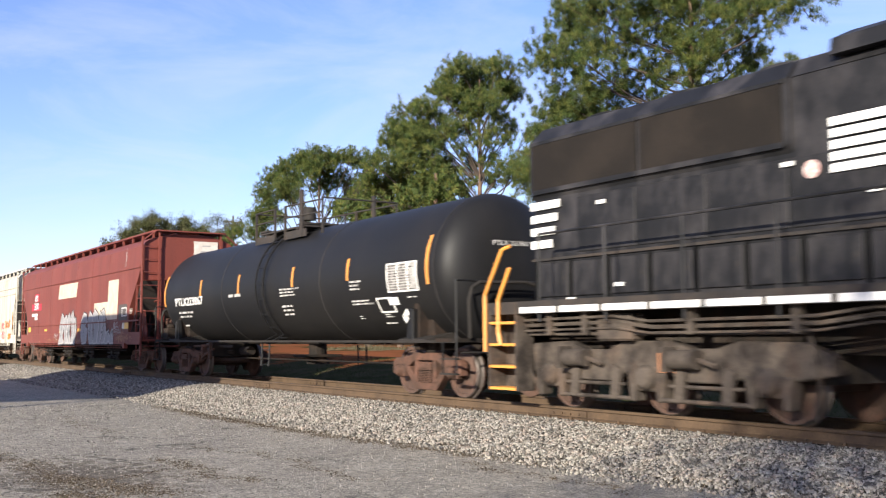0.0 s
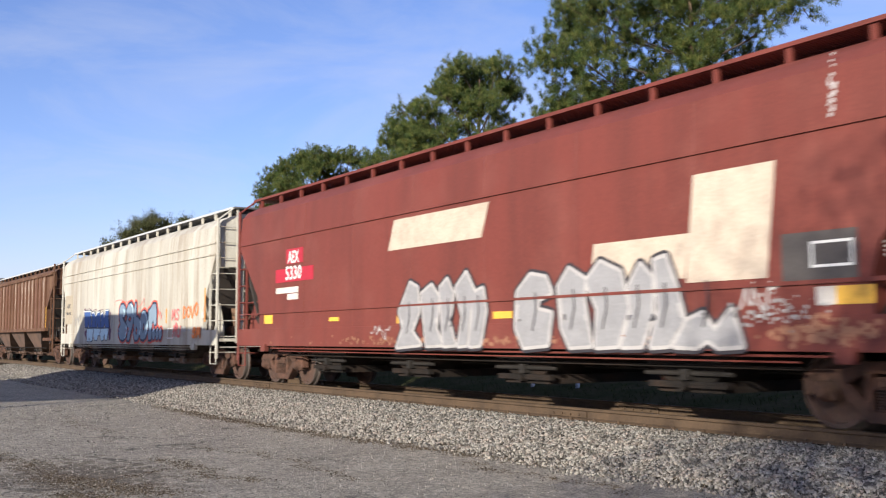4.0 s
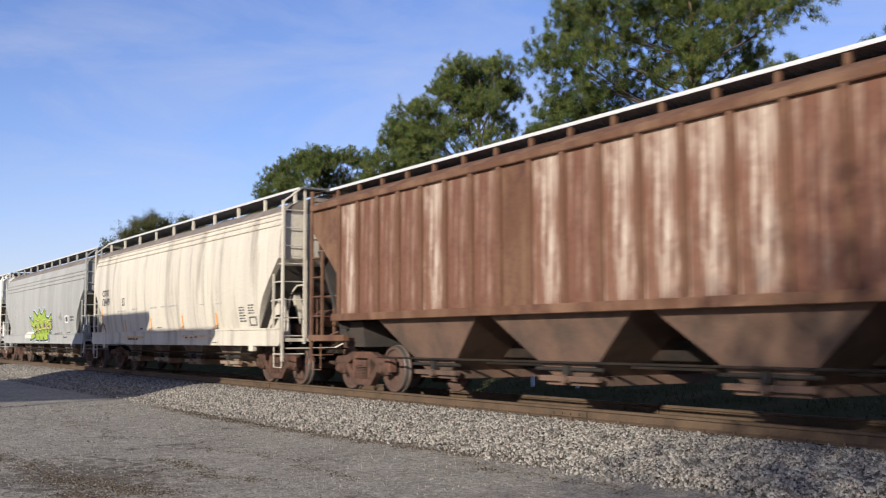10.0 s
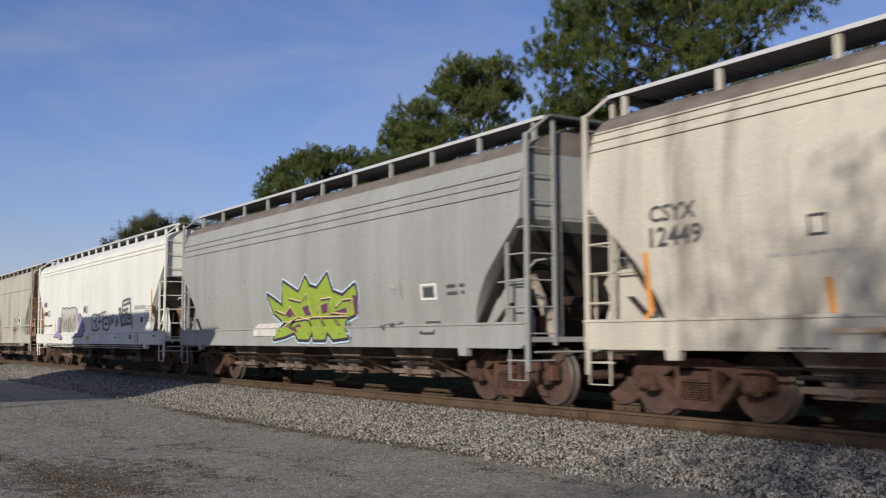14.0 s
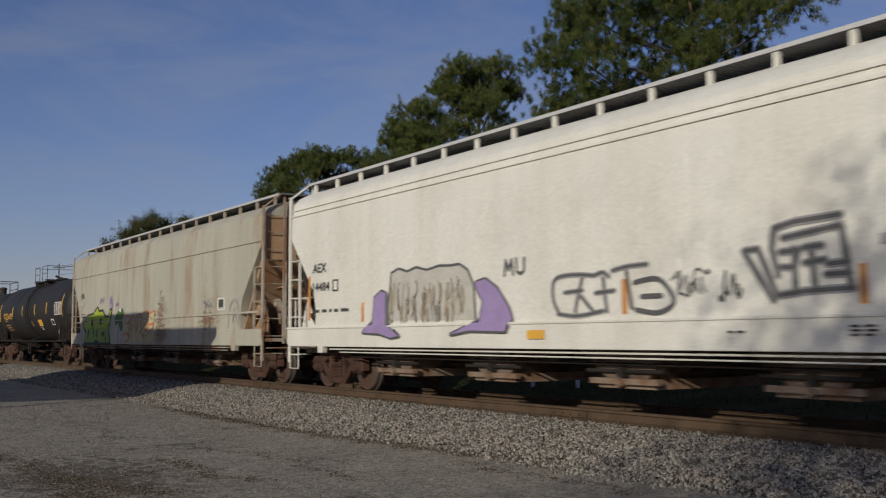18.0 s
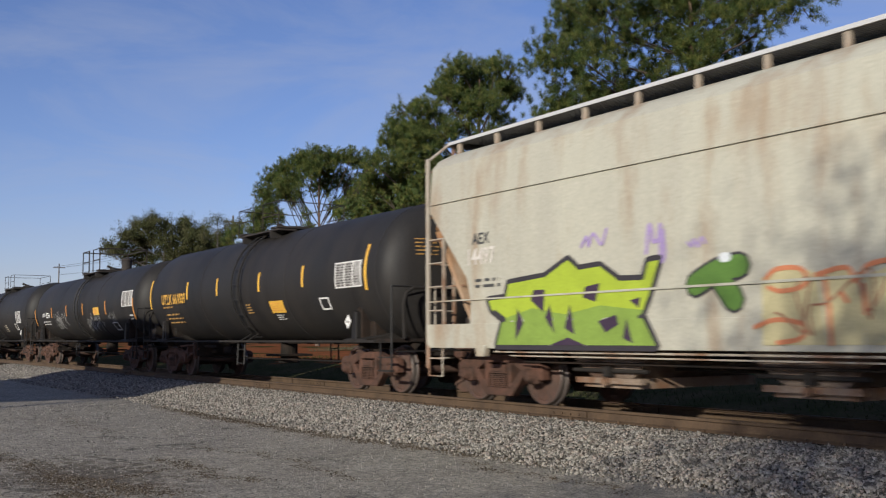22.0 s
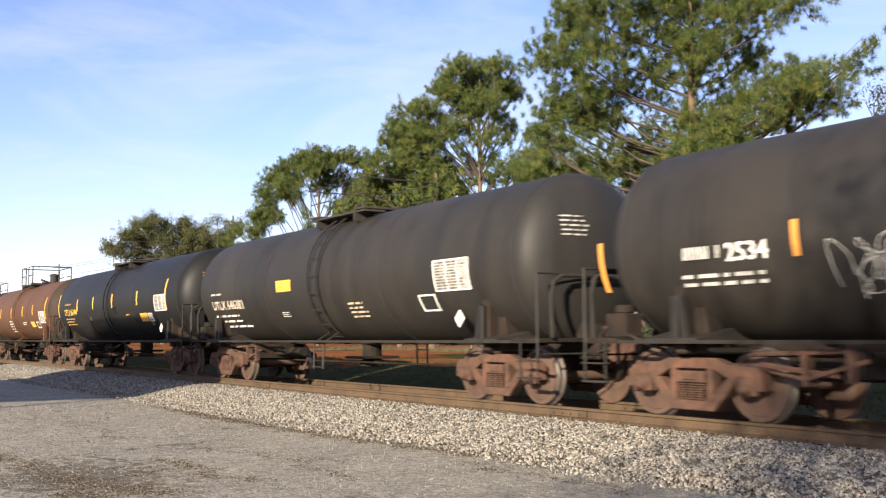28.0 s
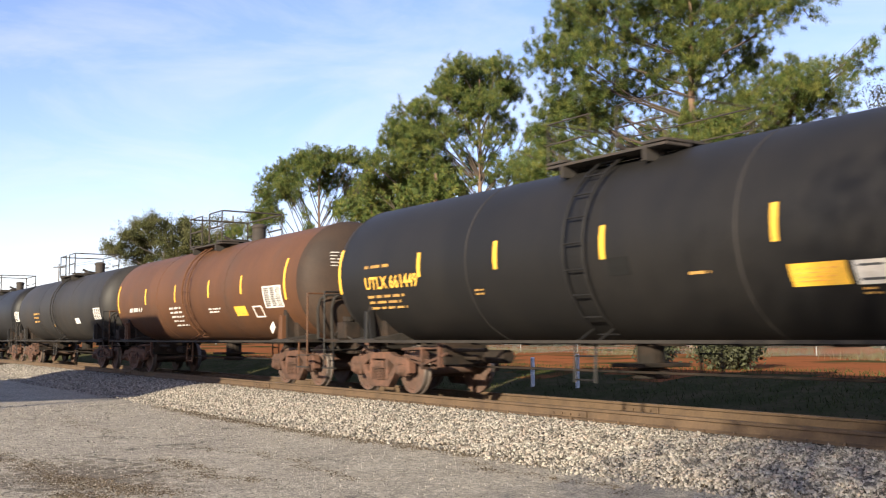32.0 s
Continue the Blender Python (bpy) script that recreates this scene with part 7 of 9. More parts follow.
head_text("PTLX 223867", tank1[0], tank1[2], 1.40, 2.33, -0.50, 2.72, 0.085, 0.80, M_SMALL_WHITE)
for c, mat in ((tank2, M_LETTER_YELLOW), (tank3, M_WHITE), (tank4, M_WHITE), (tank5, M_LETTER_YELLOW), (tank6, M_WHITE)):
    rows = bars(-0.80, 2.98, 0.50, 5, {M_LETTER_YELLOW: M_SMALL_YELLOW, M_WHITE: M_SMALL_WHITE}[mat], c[0], lambda v: 0.0, 0.024, 0.075, seed=5, name="head_lettering")
    for v in rows.data.vertices:
        u, h = v.co.x, v.co.z
        rho = min(0.98, math.hypot(u, h - 2.37) / 1.42)
        v.co = (c[2] - 0.62 + 0.62 * math.sqrt(1 - rho ** 2.5) + (0.012 if v.co.y < 0 else -0.01), u, h)
e = red[2]
sign = part("end_sign", Mesher().box(e - 0.10, e - 0.075, 0.15, 0.95, 3.76, 4.24), M_DULL_WHITE, red[0], "white number board")
bar = Mesher().box(e - 0.076, e - 0.07, 0.42, 0.70, 4.08, 4.12).box(e - 0.076, e - 0.07, 0.36, 0.74, 3.88, 3.93)
part("end_lettering", bar, M_FADED_GREY, sign)
# ---------------------------------------------------------------- ground and track
def asphalt():
    m = material("worn_asphalt", (0.325, 0.292, 0.238), 0.92, second=(0.26, 0.233, 0.192), amount=0.7, scale=0.6, stretch=(1.4, 1.0, 1), fine=38, third=(0.27, 0.24, 0.20), third_amount=0.5, third_scale=0.33, third_stretch=(1, 1, 1), bump=1.0, bump_scale=48, spec=0.2)
    nt = m.node_tree
    b = nt.nodes["Principled BSDF"]
    base = b.inputs["Base Color"].links[0].from_socket
    co = nt.nodes.new("ShaderNodeTexCoord")
    warp = nt.nodes.new("ShaderNodeTexNoise")
    warp.inputs["Scale"].default_value, warp.inputs["Detail"].default_value = 1.6, 5.0
    nt.links.new(co.outputs["Object"], warp.inputs["Vector"])
    add = nt.nodes.new("ShaderNodeMix")
    add.data_type, add.blend_type = "RGBA", "LINEAR_LIGHT"
    add.inputs[0].default_value = 0.5
    nt.links.new(co.outputs["Object"], add.inputs[6])
    nt.links.new(warp.outputs["Color"], add.inputs[7])
    vor = nt.nodes.new("ShaderNodeTexVoronoi")
    vor.feature = "DISTANCE_TO_EDGE"
    vor.inputs["Scale"].default_value = 0.42
    nt.links.new(add.outputs[2], vor.inputs["Vector"])
    line = nt.nodes.new("ShaderNodeMapRange")
    for k, v in ((1, 0.0), (2, 0.018), (3, 0.9), (4, 0.0)):
        line.inputs[k].default_value = v
    nt.links.new(vor.outputs["Distance"], line.inputs[0])
    area = nt.nodes.new("ShaderNodeTexNoise")
    area.inputs["Scale"].default_value = 0.35
    nt.links.new(co.outputs["Object"], area.inputs["Vector"])
    mask = nt.nodes.new("ShaderNodeMapRange")
    mask.inputs[1].default_value, mask.inputs[2].default_value = 0.49, 0.60
    nt.links.new(area.outputs["Fac"], mask.inputs[0])
    fac = nt.nodes.new("ShaderNodeMath")
    fac.operation = "MULTIPLY"
    nt.links.new(line.outputs[0], fac.inputs[0])
    nt.links.new(mask.outputs[0], fac.inputs[1])
    mixed = nt.nodes.new("ShaderNodeMix")
    mixed.data_type = "RGBA"
    mixed.inputs[7].default_value = (0.055, 0.05, 0.042, 1)
    nt.links.new(fac.outputs[0], mixed.inputs[0])
    nt.links.new(base, mixed.inputs[6])
    # a broken, ravelled patch with a shape of its own
    pm = nt.nodes.new("ShaderNodeMapping")
    pm.inputs["Location"].default_value, pm.inputs["Scale"].default_value = (4.0, -1.86, 0.35), (0.33, 0.62, 0.7)
    nt.links.new(co.outputs["Object"], pm.inputs[0])
    ball = nt.nodes.new("ShaderNodeTexGradient")
    ball.gradient_type = "SPHERICAL"
    nt.links.new(pm.outputs[0], ball.inputs[0])
    rough_n = nt.nodes.new("ShaderNodeTexNoise")
    rough_n.inputs["Scale"].default_value, rough_n.inputs["Detail"].default_value, rough_n.inputs["Roughness"].default_value = 4.2, 10.0, 0.82
    nt.links.new(co.outputs["Object"], rough_n.inputs["Vector"])
    both = nt.nodes.new("ShaderNodeMath")
    both.operation = "MULTIPLY_ADD"
    both.inputs[1].default_value = 0.24
    nt.links.new(ball.outputs[1], both.inputs[0])
    nt.links.new(rough_n.outputs["Fac"], both.inputs[2])
    pr = nt.nodes.new("ShaderNodeMapRange")
    for k, v in ((1, 0.585), (2, 0.65), (3, 0.0), (4, 0.85)):
        pr.inputs[k].default_value = v
    nt.links.new(both.outputs[0], pr.inputs[0])
    broken = nt.nodes.new("ShaderNodeMix")
    broken.data_type = "RGBA"
    broken.inputs[7].default_value = (0.105, 0.085, 0.062, 1)
    nt.links.new(pr.outputs[0], broken.inputs[0])
    nt.links.new(mixed.outputs[2], broken.inputs[6])
    mixed = broken
    speck = nt.nodes.new("ShaderNodeTexVoronoi")
    speck.inputs["Scale"].default_value = 55.0
    nt.links.new(co.outputs["Object"], speck.inputs["Vector"])
    sm = nt.nodes.new("ShaderNodeMapRange")
    sm.inputs[3].default_value, sm.inputs[4].default_value = 0.40, 1.60
    nt.links.new(speck.outputs["Color"], sm.inputs[0])
    clump = nt.nodes.new("ShaderNodeTexNoise")
    clump.inputs["Scale"].default_value, clump.inputs["Detail"].default_value, clump.inputs["Roughness"].default_value = 9.0, 6.0, 0.75
    nt.links.new(co.outputs["Object"], clump.inputs["Vector"])
    cr = nt.nodes.new("ShaderNodeMapRange")
    for k, v in ((1, 0.3), (2, 0.7), (3, 0.50), (4, 1.34)):
        cr.inputs[k].default_value = v
    nt.links.new(clump.outputs["Fac"], cr.inputs[0])
    tone = nt.nodes.new("ShaderNodeMath")
    tone.operation = "MULTIPLY"
    nt.links.new(sm.outputs[0], tone.inputs[0])
    nt.links.new(cr.outputs[0], tone.inputs[1])
    hs = nt.nodes.new("ShaderNodeHueSaturation")
    nt.links.new(tone.outputs[0], hs.inputs["Value"])
    nt.links.new(mixed.outputs[2], hs.inputs["Color"])
    nt.links.new(hs.outputs[0], b.inputs["Base Color"])
    return m


M_ASPHALT = asphalt()
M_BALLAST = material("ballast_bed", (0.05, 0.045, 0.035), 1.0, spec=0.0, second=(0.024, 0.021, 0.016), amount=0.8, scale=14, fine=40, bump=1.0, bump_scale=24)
M_STONE = material("ballast_stone", (0.218, 0.203, 0.174), 0.9, spec=0.2, random_shade=0.80, island=True, second=(0.19, 0.165, 0.14), amount=0.6, scale=5, fine=50, bump=0.15, third=(0.24, 0.14, 0.10), third_amount=0.35, third_scale=9)
M_RAIL = material("rusty_rail", (0.092, 0.060, 0.036), 0.85, second=(0.060, 0.040, 0.026), amount=0.7, scale=3.0, third=(0.12, 0.078, 0.047), third_amount=0.5, third_scale=1.1, bump=0.15, spec=0.3)
M_TIE = material("old_wood_tie", (0.065, 0.048, 0.035), 1.0, spec=0.0, second=(0.035, 0.026, 0.02), amount=0.7, scale=8, stretch=(1, 0.1, 1), bump=0.3, random_shade=0.2)
M_GROUND = material("dirt_and_grass", (0.034, 0.042, 0.016), 1.0, spec=0.0, second=(0.22, 0.078, 0.035), amount=1.0, scale=0.16, stretch=(0.6, 1, 1), edge=(0.42, 0.50), fine=8, third=(0.065, 0.055, 0.026), third_amount=0.7, third_scale=0.5, bump=0.6, bump_scale=6)
M_GRASS = material("rough_grass", (0.045, 0.055, 0.020), 1.0, spec=0.0, random_shade=0.5, island=True, bump=0)

road = part("road", Mesher().add([(-900, -600, ROAD_Z), (900, -600, ROAD_Z), (900, 8.7, ROAD_Z), (-900, 8.7, ROAD_Z)], [(0, 1, 2, 3)]), M_ASPHALT)
tagged(road, "worn grey cracked asphalt beside the track", "road", kind="structure")


RISE = [(14.0, -0.66), (15.5, -0.50), (17.0, -0.23), (19.5, 0.08), (21.5, 0.17), (25.0, 0.26), (30.0, 0.34), (40.0, 0.40), (60.0, 0.40), (200.0, 0.2)]


def far_height(x, y):
    """The bank behind the track: it climbs to a grassy shoulder and falls away gently beyond."""
    z = float(np.interp(y, [q[0] for q in RISE], [q[1] for q in RISE]))
    return z + 0.05 * math.sin(x * 0.31 + 1) * math.sin(y * 0.4) + 0.03 * math.sin(x * 0.9 + y * 0.7)


gm = Mesher()
gx = [-900, -400, -200] + [-120 + 1.5 * k for k in range(88)] + [30, 100, 300, 900]
gy = [14.1 + 0.8 * k for k in range(38)] + [50, 60, 80, 120, 250, 600, 1500]
gm.add([(x, y, far_height(x, y)) for x in gx for y in gy], [(i * len(gy) + j, (i + 1) * len(gy) + j, (i + 1) * len(gy) + j + 1, i * len(gy) + j + 1) for i in range(len(gx) - 1) for j in range(len(gy) - 1)])
M_VERGE = material("verge_grass", (0.048, 0.050, 0.024), 1.0, spec=0.0, second=(0.085, 0.066, 0.040), amount=0.7, scale=1.2, fine=9, bump=0.6, bump_scale=8)
sheet = part("ground", gm, M_GROUND, smooth=1.0)
sheet.data.materials.append(M_VERGE)
for q in sheet.data.polygons:
    if q.center.y < 19.6 + 1.0 * math.sin(q.center.x * 0.37) + 0.9 * math.sin(q.center.x * 1.1 + q.center.y):
        q.material_index = 1
tagged(sheet, "red dirt and rough grass beyond the track", "ground", kind="structure")

BED = [(7.75, -0.58), (8.15, -0.49), (8.6, -0.38), (9.1, -0.27), (9.6, -0.20), (10.0, -0.185), (12.0, -0.185), (12.6, -0.22), (13.6, -0.50), (14.6, -0.85)]


bed = Mesher()
bx = [-600, -200] + [-80 + 0.8 * k for k in range(126)] + [60, 600]
wob = random.Random(5)
bed.add([(x, y + (wob.uniform(-0.10, 0.10) if y < 8 else 0), z - (wob.uniform(0.0, 0.03) if y < 9.5 else 0)) for x in bx for y, z in BED],
        [(i * len(BED) + j, (i + 1) * len(BED) + j, (i + 1) * len(BED) + j + 1, i * len(BED) + j + 1) for i in range(len(bx) - 1) for j in range(len(BED) - 1)])
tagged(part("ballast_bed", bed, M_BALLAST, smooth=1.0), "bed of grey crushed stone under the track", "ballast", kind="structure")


def facets(name, verts, per, faces_each):
    """One mesh out of many alike small pieces: verts has shape (pieces, per, 3)."""
    n = len(verts)
    f = np.asarray(faces_each)
    idx = (f[None, :, :] + (np.arange(n) * per)[:, None, None]).reshape(-1)
    sides = f.shape[1]
    me = bpy.data.meshes.new(name)
    me.vertices.add(n * per)
    me.vertices.foreach_set("co", np.asarray(verts, np.float32).reshape(-1))
    me.loops.add(len(idx))
    me.loops.foreach_set("vertex_index", idx.astype(np.int32))
    me.polygons.add(len(idx) // sides)
    me.polygons.foreach_set("loop_start", np.arange(0, len(idx), sides, dtype=np.int32))
    me.update(calc_edges=True)
    return me


def crushed_stone():
    rng = np.random.default_rng(3)
    n = 165000
    x = -3 - 52 * rng.random(n) ** 1.5
    y = 7.45 + 2.55 * rng.random(n)
    # the edge frays out over the asphalt
    edge = 8.12 + 0.10 * np.sin(x * 0.9) + 0.06 * np.sin(x * 2.3) + 0.02 * (x + 12)
    keep = y > edge + 0.20 * rng.normal(size=n) - 0.05
    x, y = x[keep], y[keep]
    stray = 1300
    x = np.concatenate([x, -4 - 40 * rng.random(stray)])
    y = np.concatenate([y, 8.2 - 1.6 * rng.random(stray) ** 2.5])
    n = len(x)
    zs = np.interp(y, [b[0] for b in BED], [b[1] for b in BED])
    zs = np.where(y < 8.15, np.maximum(ROAD_Z, zs), zs)
    far = np.clip(-x / 30, 0.4, 1.6)
    size = (0.0140 + 0.0195 * rng.random(n) ** 1.8) * (0.8 + 0.4 * far)
    size[-stray:] *= 0.45
    oct_v = np.array([(1, 0, 0), (-1, 0, 0), (0, 1, 0), (0, -1, 0), (0, 0, 1), (0, 0, -1), (0.6, 0.6, 0.5), (-0.6, 0.5, 0.55)])[:6]
    v = oct_v[None] * (1 + 0.5 * (rng.random((n, 6, 1)) - 0.5)) + 0.28 * (rng.random((n, 6, 3)) - 0.5)
    q = rng.normal(size=(n, 4))
    q /= np.linalg.norm(q, axis=1)[:, None]
    w, a, b, c = q.T
    R = np.stack([1 - 2 * (b * b + c * c), 2 * (a * b - c * w), 2 * (a * c + b * w), 2 * (a * b + c * w), 1 - 2 * (a * a + c * c), 2 * (b * c - a * w), 2 * (a * c - b * w), 2 * (b * c + a * w), 1 - 2 * (a * a + b * b)], 1).reshape(n, 3, 3)
    v = np.einsum("nij,nkj->nki", R, v * np.array([1.25, 1.0, 0.85])) * size[:, None, None]
    v += np.stack([x, y, zs + size * 0.35], 1)[:, None, :]
    return facets("ballast_stones", v, 6, [(0, 2, 4), (2, 1, 4), (1, 3, 4), (3, 0, 4), (2, 0, 5), (1, 2, 5), (3, 1, 5), (0, 3, 5)])


def road_grit():
    rng = np.random.default_rng(13)
    n = 42000
    d = 4.5 + 22 * rng.random(n) ** 1.6
    a = math.radians(147) + math.radians(54) * (rng.random(n) - 0.5)
    x, y = d * np.cos(a), d * np.sin(a)
    keep = (y < 8.2) & (y > 0.8)
    x, y = x[keep], y[keep]
    n = len(x)
    size = (0.004 + 0.008 * rng.random(n) ** 2.5) * (0.7 + np.hypot(x, y) / 14)
    v = np.array([(1, 0, 0), (-0.5, 0.87, 0), (-0.5, -0.87, 0), (0, 0, 0.9)])[None] * (1 + 0.6 * (rng.random((n, 4, 1)) - 0.5))
    t = rng.random(n) * 6.283
    c, s = np.cos(t), np.sin(t)
    v = np.stack([c[:, None] * v[..., 0] - s[:, None] * v[..., 1], s[:, None] * v[..., 0] + c[:, None] * v[..., 1], v[..., 2]], 2) * size[:, None, None]
    v += np.stack([x, y, np.full(n, ROAD_Z - 0.001)], 1)[:, None, :]
    return facets("road_grit", v, 4, [(0, 1, 3), (1, 2, 3), (2, 0, 3), (0, 2, 1)])


def litter():
    """Dark crumbs of broken asphalt and leaf litter: along the cracks and in the seam before the crushed stone."""
    rng = np.random.default_rng(29)
    lines = [([(-15.4, 2.5), (-14.2, 2.6), (-13.2, 2.75), (-12.4, 2.6)], 0.13, 1500), ([(-12.3, 2.5), (-11.6, 2.9), (-10.8, 3.1), (-10.3, 3.5)], 0.17, 2600), ([(-10.9, 2.4), (-10.5, 2.6), (-9.9, 2.6)], 0.14, 1400),
             ([(-13.3, 4.1), (-12.4, 4.4), (-11.4, 4.2), (-10.6, 4.5)], 0.10, 1300), ([(-14.6, 5.0), (-13.2, 5.5), (-12.0, 5.6), (-10.8, 5.4), (-9.9, 5.6)], 0.05, 900), ([(-11.6, 2.9), (-11.9, 3.6), (-12.4, 4.3)], 0.05, 400),
             ([(-10.8, 7.3), (-9.4, 7.2), (-8.6, 7.4), (-7.6, 7.3)], 0.08, 800), ([(-22.0, 5.0), (-19.0, 4.6), (-17.0, 4.9)], 0.08, 500),
             ([(-24.0, 7.6), (-20.0, 7.35), (-17.0, 7.45), (-15.0, 7.5), (-12.6, 7.75), (-10.6, 8.0), (-9.0, 8.25), (-7.0, 8.4)], 0.13, 17000)]
    xs, ys = [], []
    for pts, sd, n in lines:
        p = np.array(pts)
        run = np.concatenate([[0], np.cumsum(np.linalg.norm(np.diff(p, axis=0), axis=1))])
        t = rng.random(n) * run[-1]
        wander = 0.10 * np.sin(t * 5.3) + 0.06 * np.sin(t * 13.1 + 1)
        xs.append(np.interp(t, run, p[:, 0]) + sd * rng.normal(size=n) * 0.8)
        ys.append(np.interp(t, run, p[:, 1]) + sd * rng.normal(size=n) + wander)
    x, y = np.concatenate(xs), np.concatenate(ys)
    n = len(x)
    size = 0.006 + 0.016 * rng.random(n) ** 2.5
    v = np.array([(1.3, 0, 0), (-0.5, 0.87, 0), (-0.5, -0.87, 0), (0, 0, 0.55)])[None] * (1 + 0.7 * (rng.random((n, 4, 1)) - 0.5))
    t = rng.random(n) * 6.283
    c, s = np.cos(t), np.sin(t)
    v = np.stack([c[:, None] * v[..., 0] - s[:, None] * v[..., 1], s[:, None] * v[..., 0] + c[:, None] * v[..., 1], v[..., 2]], 2) * size[:, None, None]
    z = np.maximum(ROAD_Z, np.interp(y, [b[0] for b in BED], [b[1] for b in BED]))
    v += np.stack([x, y, z - 0.001], 1)[:, None, :]
    return facets("crack_litter", v, 4, [(0, 1, 3), (1, 2, 3), (2, 0, 3), (0, 2, 1)])


tagged(part("crack_litter", litter(), material("dark_litter", (0.085, 0.066, 0.046), 1.0, spec=0.05, random_shade=0.6, island=True, bump=0)), "dark crumbled asphalt and leaf litter along the cracks", "litter", kind="stuff")
tagged(part("road_grit", road_grit(), M_STONE), "fine loose grit scattered over the asphalt", "gravel", kind="stuff")
tagged(part("ballast_stones", crushed_stone(), M_STONE), "loose angular grey and pinkish crushed stones", "gravel", kind="stuff")

track = thing("track", "railway track of rusty rails on wooden ties", "railway track", kind="structure")
for side in (-1, 1):
    y = TRACK_Y + side * 0.752
    prof = [(-0.075, -0.18), (0.075, -0.18), (0.075, -0.168), (0.012, -0.145), (0.009, -0.05), (0.036, -0.038), (0.036, -0.006), (0.028, 0.0), (-0.028, 0.0), (-0.036, -0.006), (-0.036, -0.038), (-0.009, -0.05), (-0.012, -0.145), (-0.075, -0.168)]
    m = Mesher().add([(x, y + a, z) for x in (-600, 600) for a, z in prof], [(i, (i + 1) % 14, (i + 1) % 14 + 14, i + 14) for i in range(14)])
    rail = part("rail", m, M_RAIL, track, "rust-brown steel rail")
    for xj in (-12.15, -24.0, -36.0):
        jb = Mesher().prism([(xj - 0.45, -0.145), (xj + 0.45, -0.145), (xj + 0.45, -0.05), (xj - 0.45, -0.05)], y - 0.045, y - 0.014)
        bar = part("joint_bar", jb, M_RAIL, rail, bevel=0.006)
        for k in range(4):
            part("bolt", Mesher().rod((xj - 0.3 + 0.2 * k, y - 0.07, -0.1), (xj - 0.3 + 0.2 * k, y - 0.04, -0.1), 0.016, 6), M_RAIL, rail)
tie = Mesher().box(-0.115, 0.115, -1.3, 1.3, -0.34, -0.183).mesh("tie", bevel=0.012)
for k in range(150):
    part("tie", tie, M_TIE, track, at=pose(-74 + 0.53 * k, TRACK_Y + 0.03 * math.sin(k * 2.7), 0.004 * math.sin(k * 1.3), 0, 0, 0.6 * math.sin(k * 5.1)))
plate = Mesher().box(-0.09, 0.09, -0.17, 0.17, -0.184, -0.172).box(-0.02, 0.02, -0.11, -0.085, -0.172, -0.14).mesh("tie_plate")
for k in range(60, 141):
    part("tie_plate", plate, M_RAIL, track, at=pose(-74 + 0.53 * k, TRACK_Y - 0.752, 0))

# ---------------------------------------------------------------- trees and the far side
def translucent(m, share):
    """Lets a leaf or needle pass part of the light that falls on it."""
    nt = m.node_tree
    b = nt.nodes["Principled BSDF"]
    t = nt.nodes.new("ShaderNodeBsdfTranslucent")
    nt.links.new(b.inputs["Base Color"].links[0].from_socket, t.inputs["Color"])
    mixed = nt.nodes.new("ShaderNodeMixShader")
    mixed.inputs[0].default_value = share
    nt.links.new(b.outputs[0], mixed.inputs[1])
    nt.links.new(t.outputs[0], mixed.inputs[2])
    nt.links.new(mixed.outputs[0], nt.nodes["Material Output"].inputs["Surface"])
    return m


M_NEEDLE = translucent(material("pine_needles", (0.080, 0.118, 0.031), 0.55, random_shade=0.30, island=True, second=(0.215, 0.215, 0.055), amount=0.85, scale=2.3, edge=(0.47, 0.58), bump=0, third=(0.026, 0.052, 0.022), third_amount=0.85, third_scale=1.9, spec=0.25), 0.3)
M_LIMB = material("dark_pine_limb", (0.055, 0.042, 0.034), 0.9, second=(0.10, 0.07, 0.05), amount=0.5, scale=3, bump=0.3)
M_LEAF = translucent(material("broad_leaves", (0.080, 0.088, 0.036), 0.9, random_shade=0.4, island=True, second=(0.13, 0.12, 0.060), amount=0.7, scale=0.8, bump=0, third=(0.045, 0.055, 0.026), third_amount=0.7, third_scale=0.5, spec=0.08), 0.25)
# Shrub leaves: the leaf colour darkened for the shade they stand in.
M_SHRUB = material("shrub_leaves_shade_tone", (0.032, 0.038, 0.016), 0.8, random_shade=0.5, island=True, second=(0.05, 0.05, 0.022), amount=0.6, scale=0.9, bump=0)
M_BARK = material("pine_bark", (0.17, 0.105, 0.07), 0.9, second=(0.09, 0.06, 0.045), amount=0.8, scale=6, stretch=(1, 1, 0.3), bump=0.6, bump_scale=12)
M_BARK_GREY = material("grey_bark", (0.13, 0.115, 0.10), 0.9, second=(0.08, 0.07, 0.06), amount=0.7, scale=5, bump=0.4)


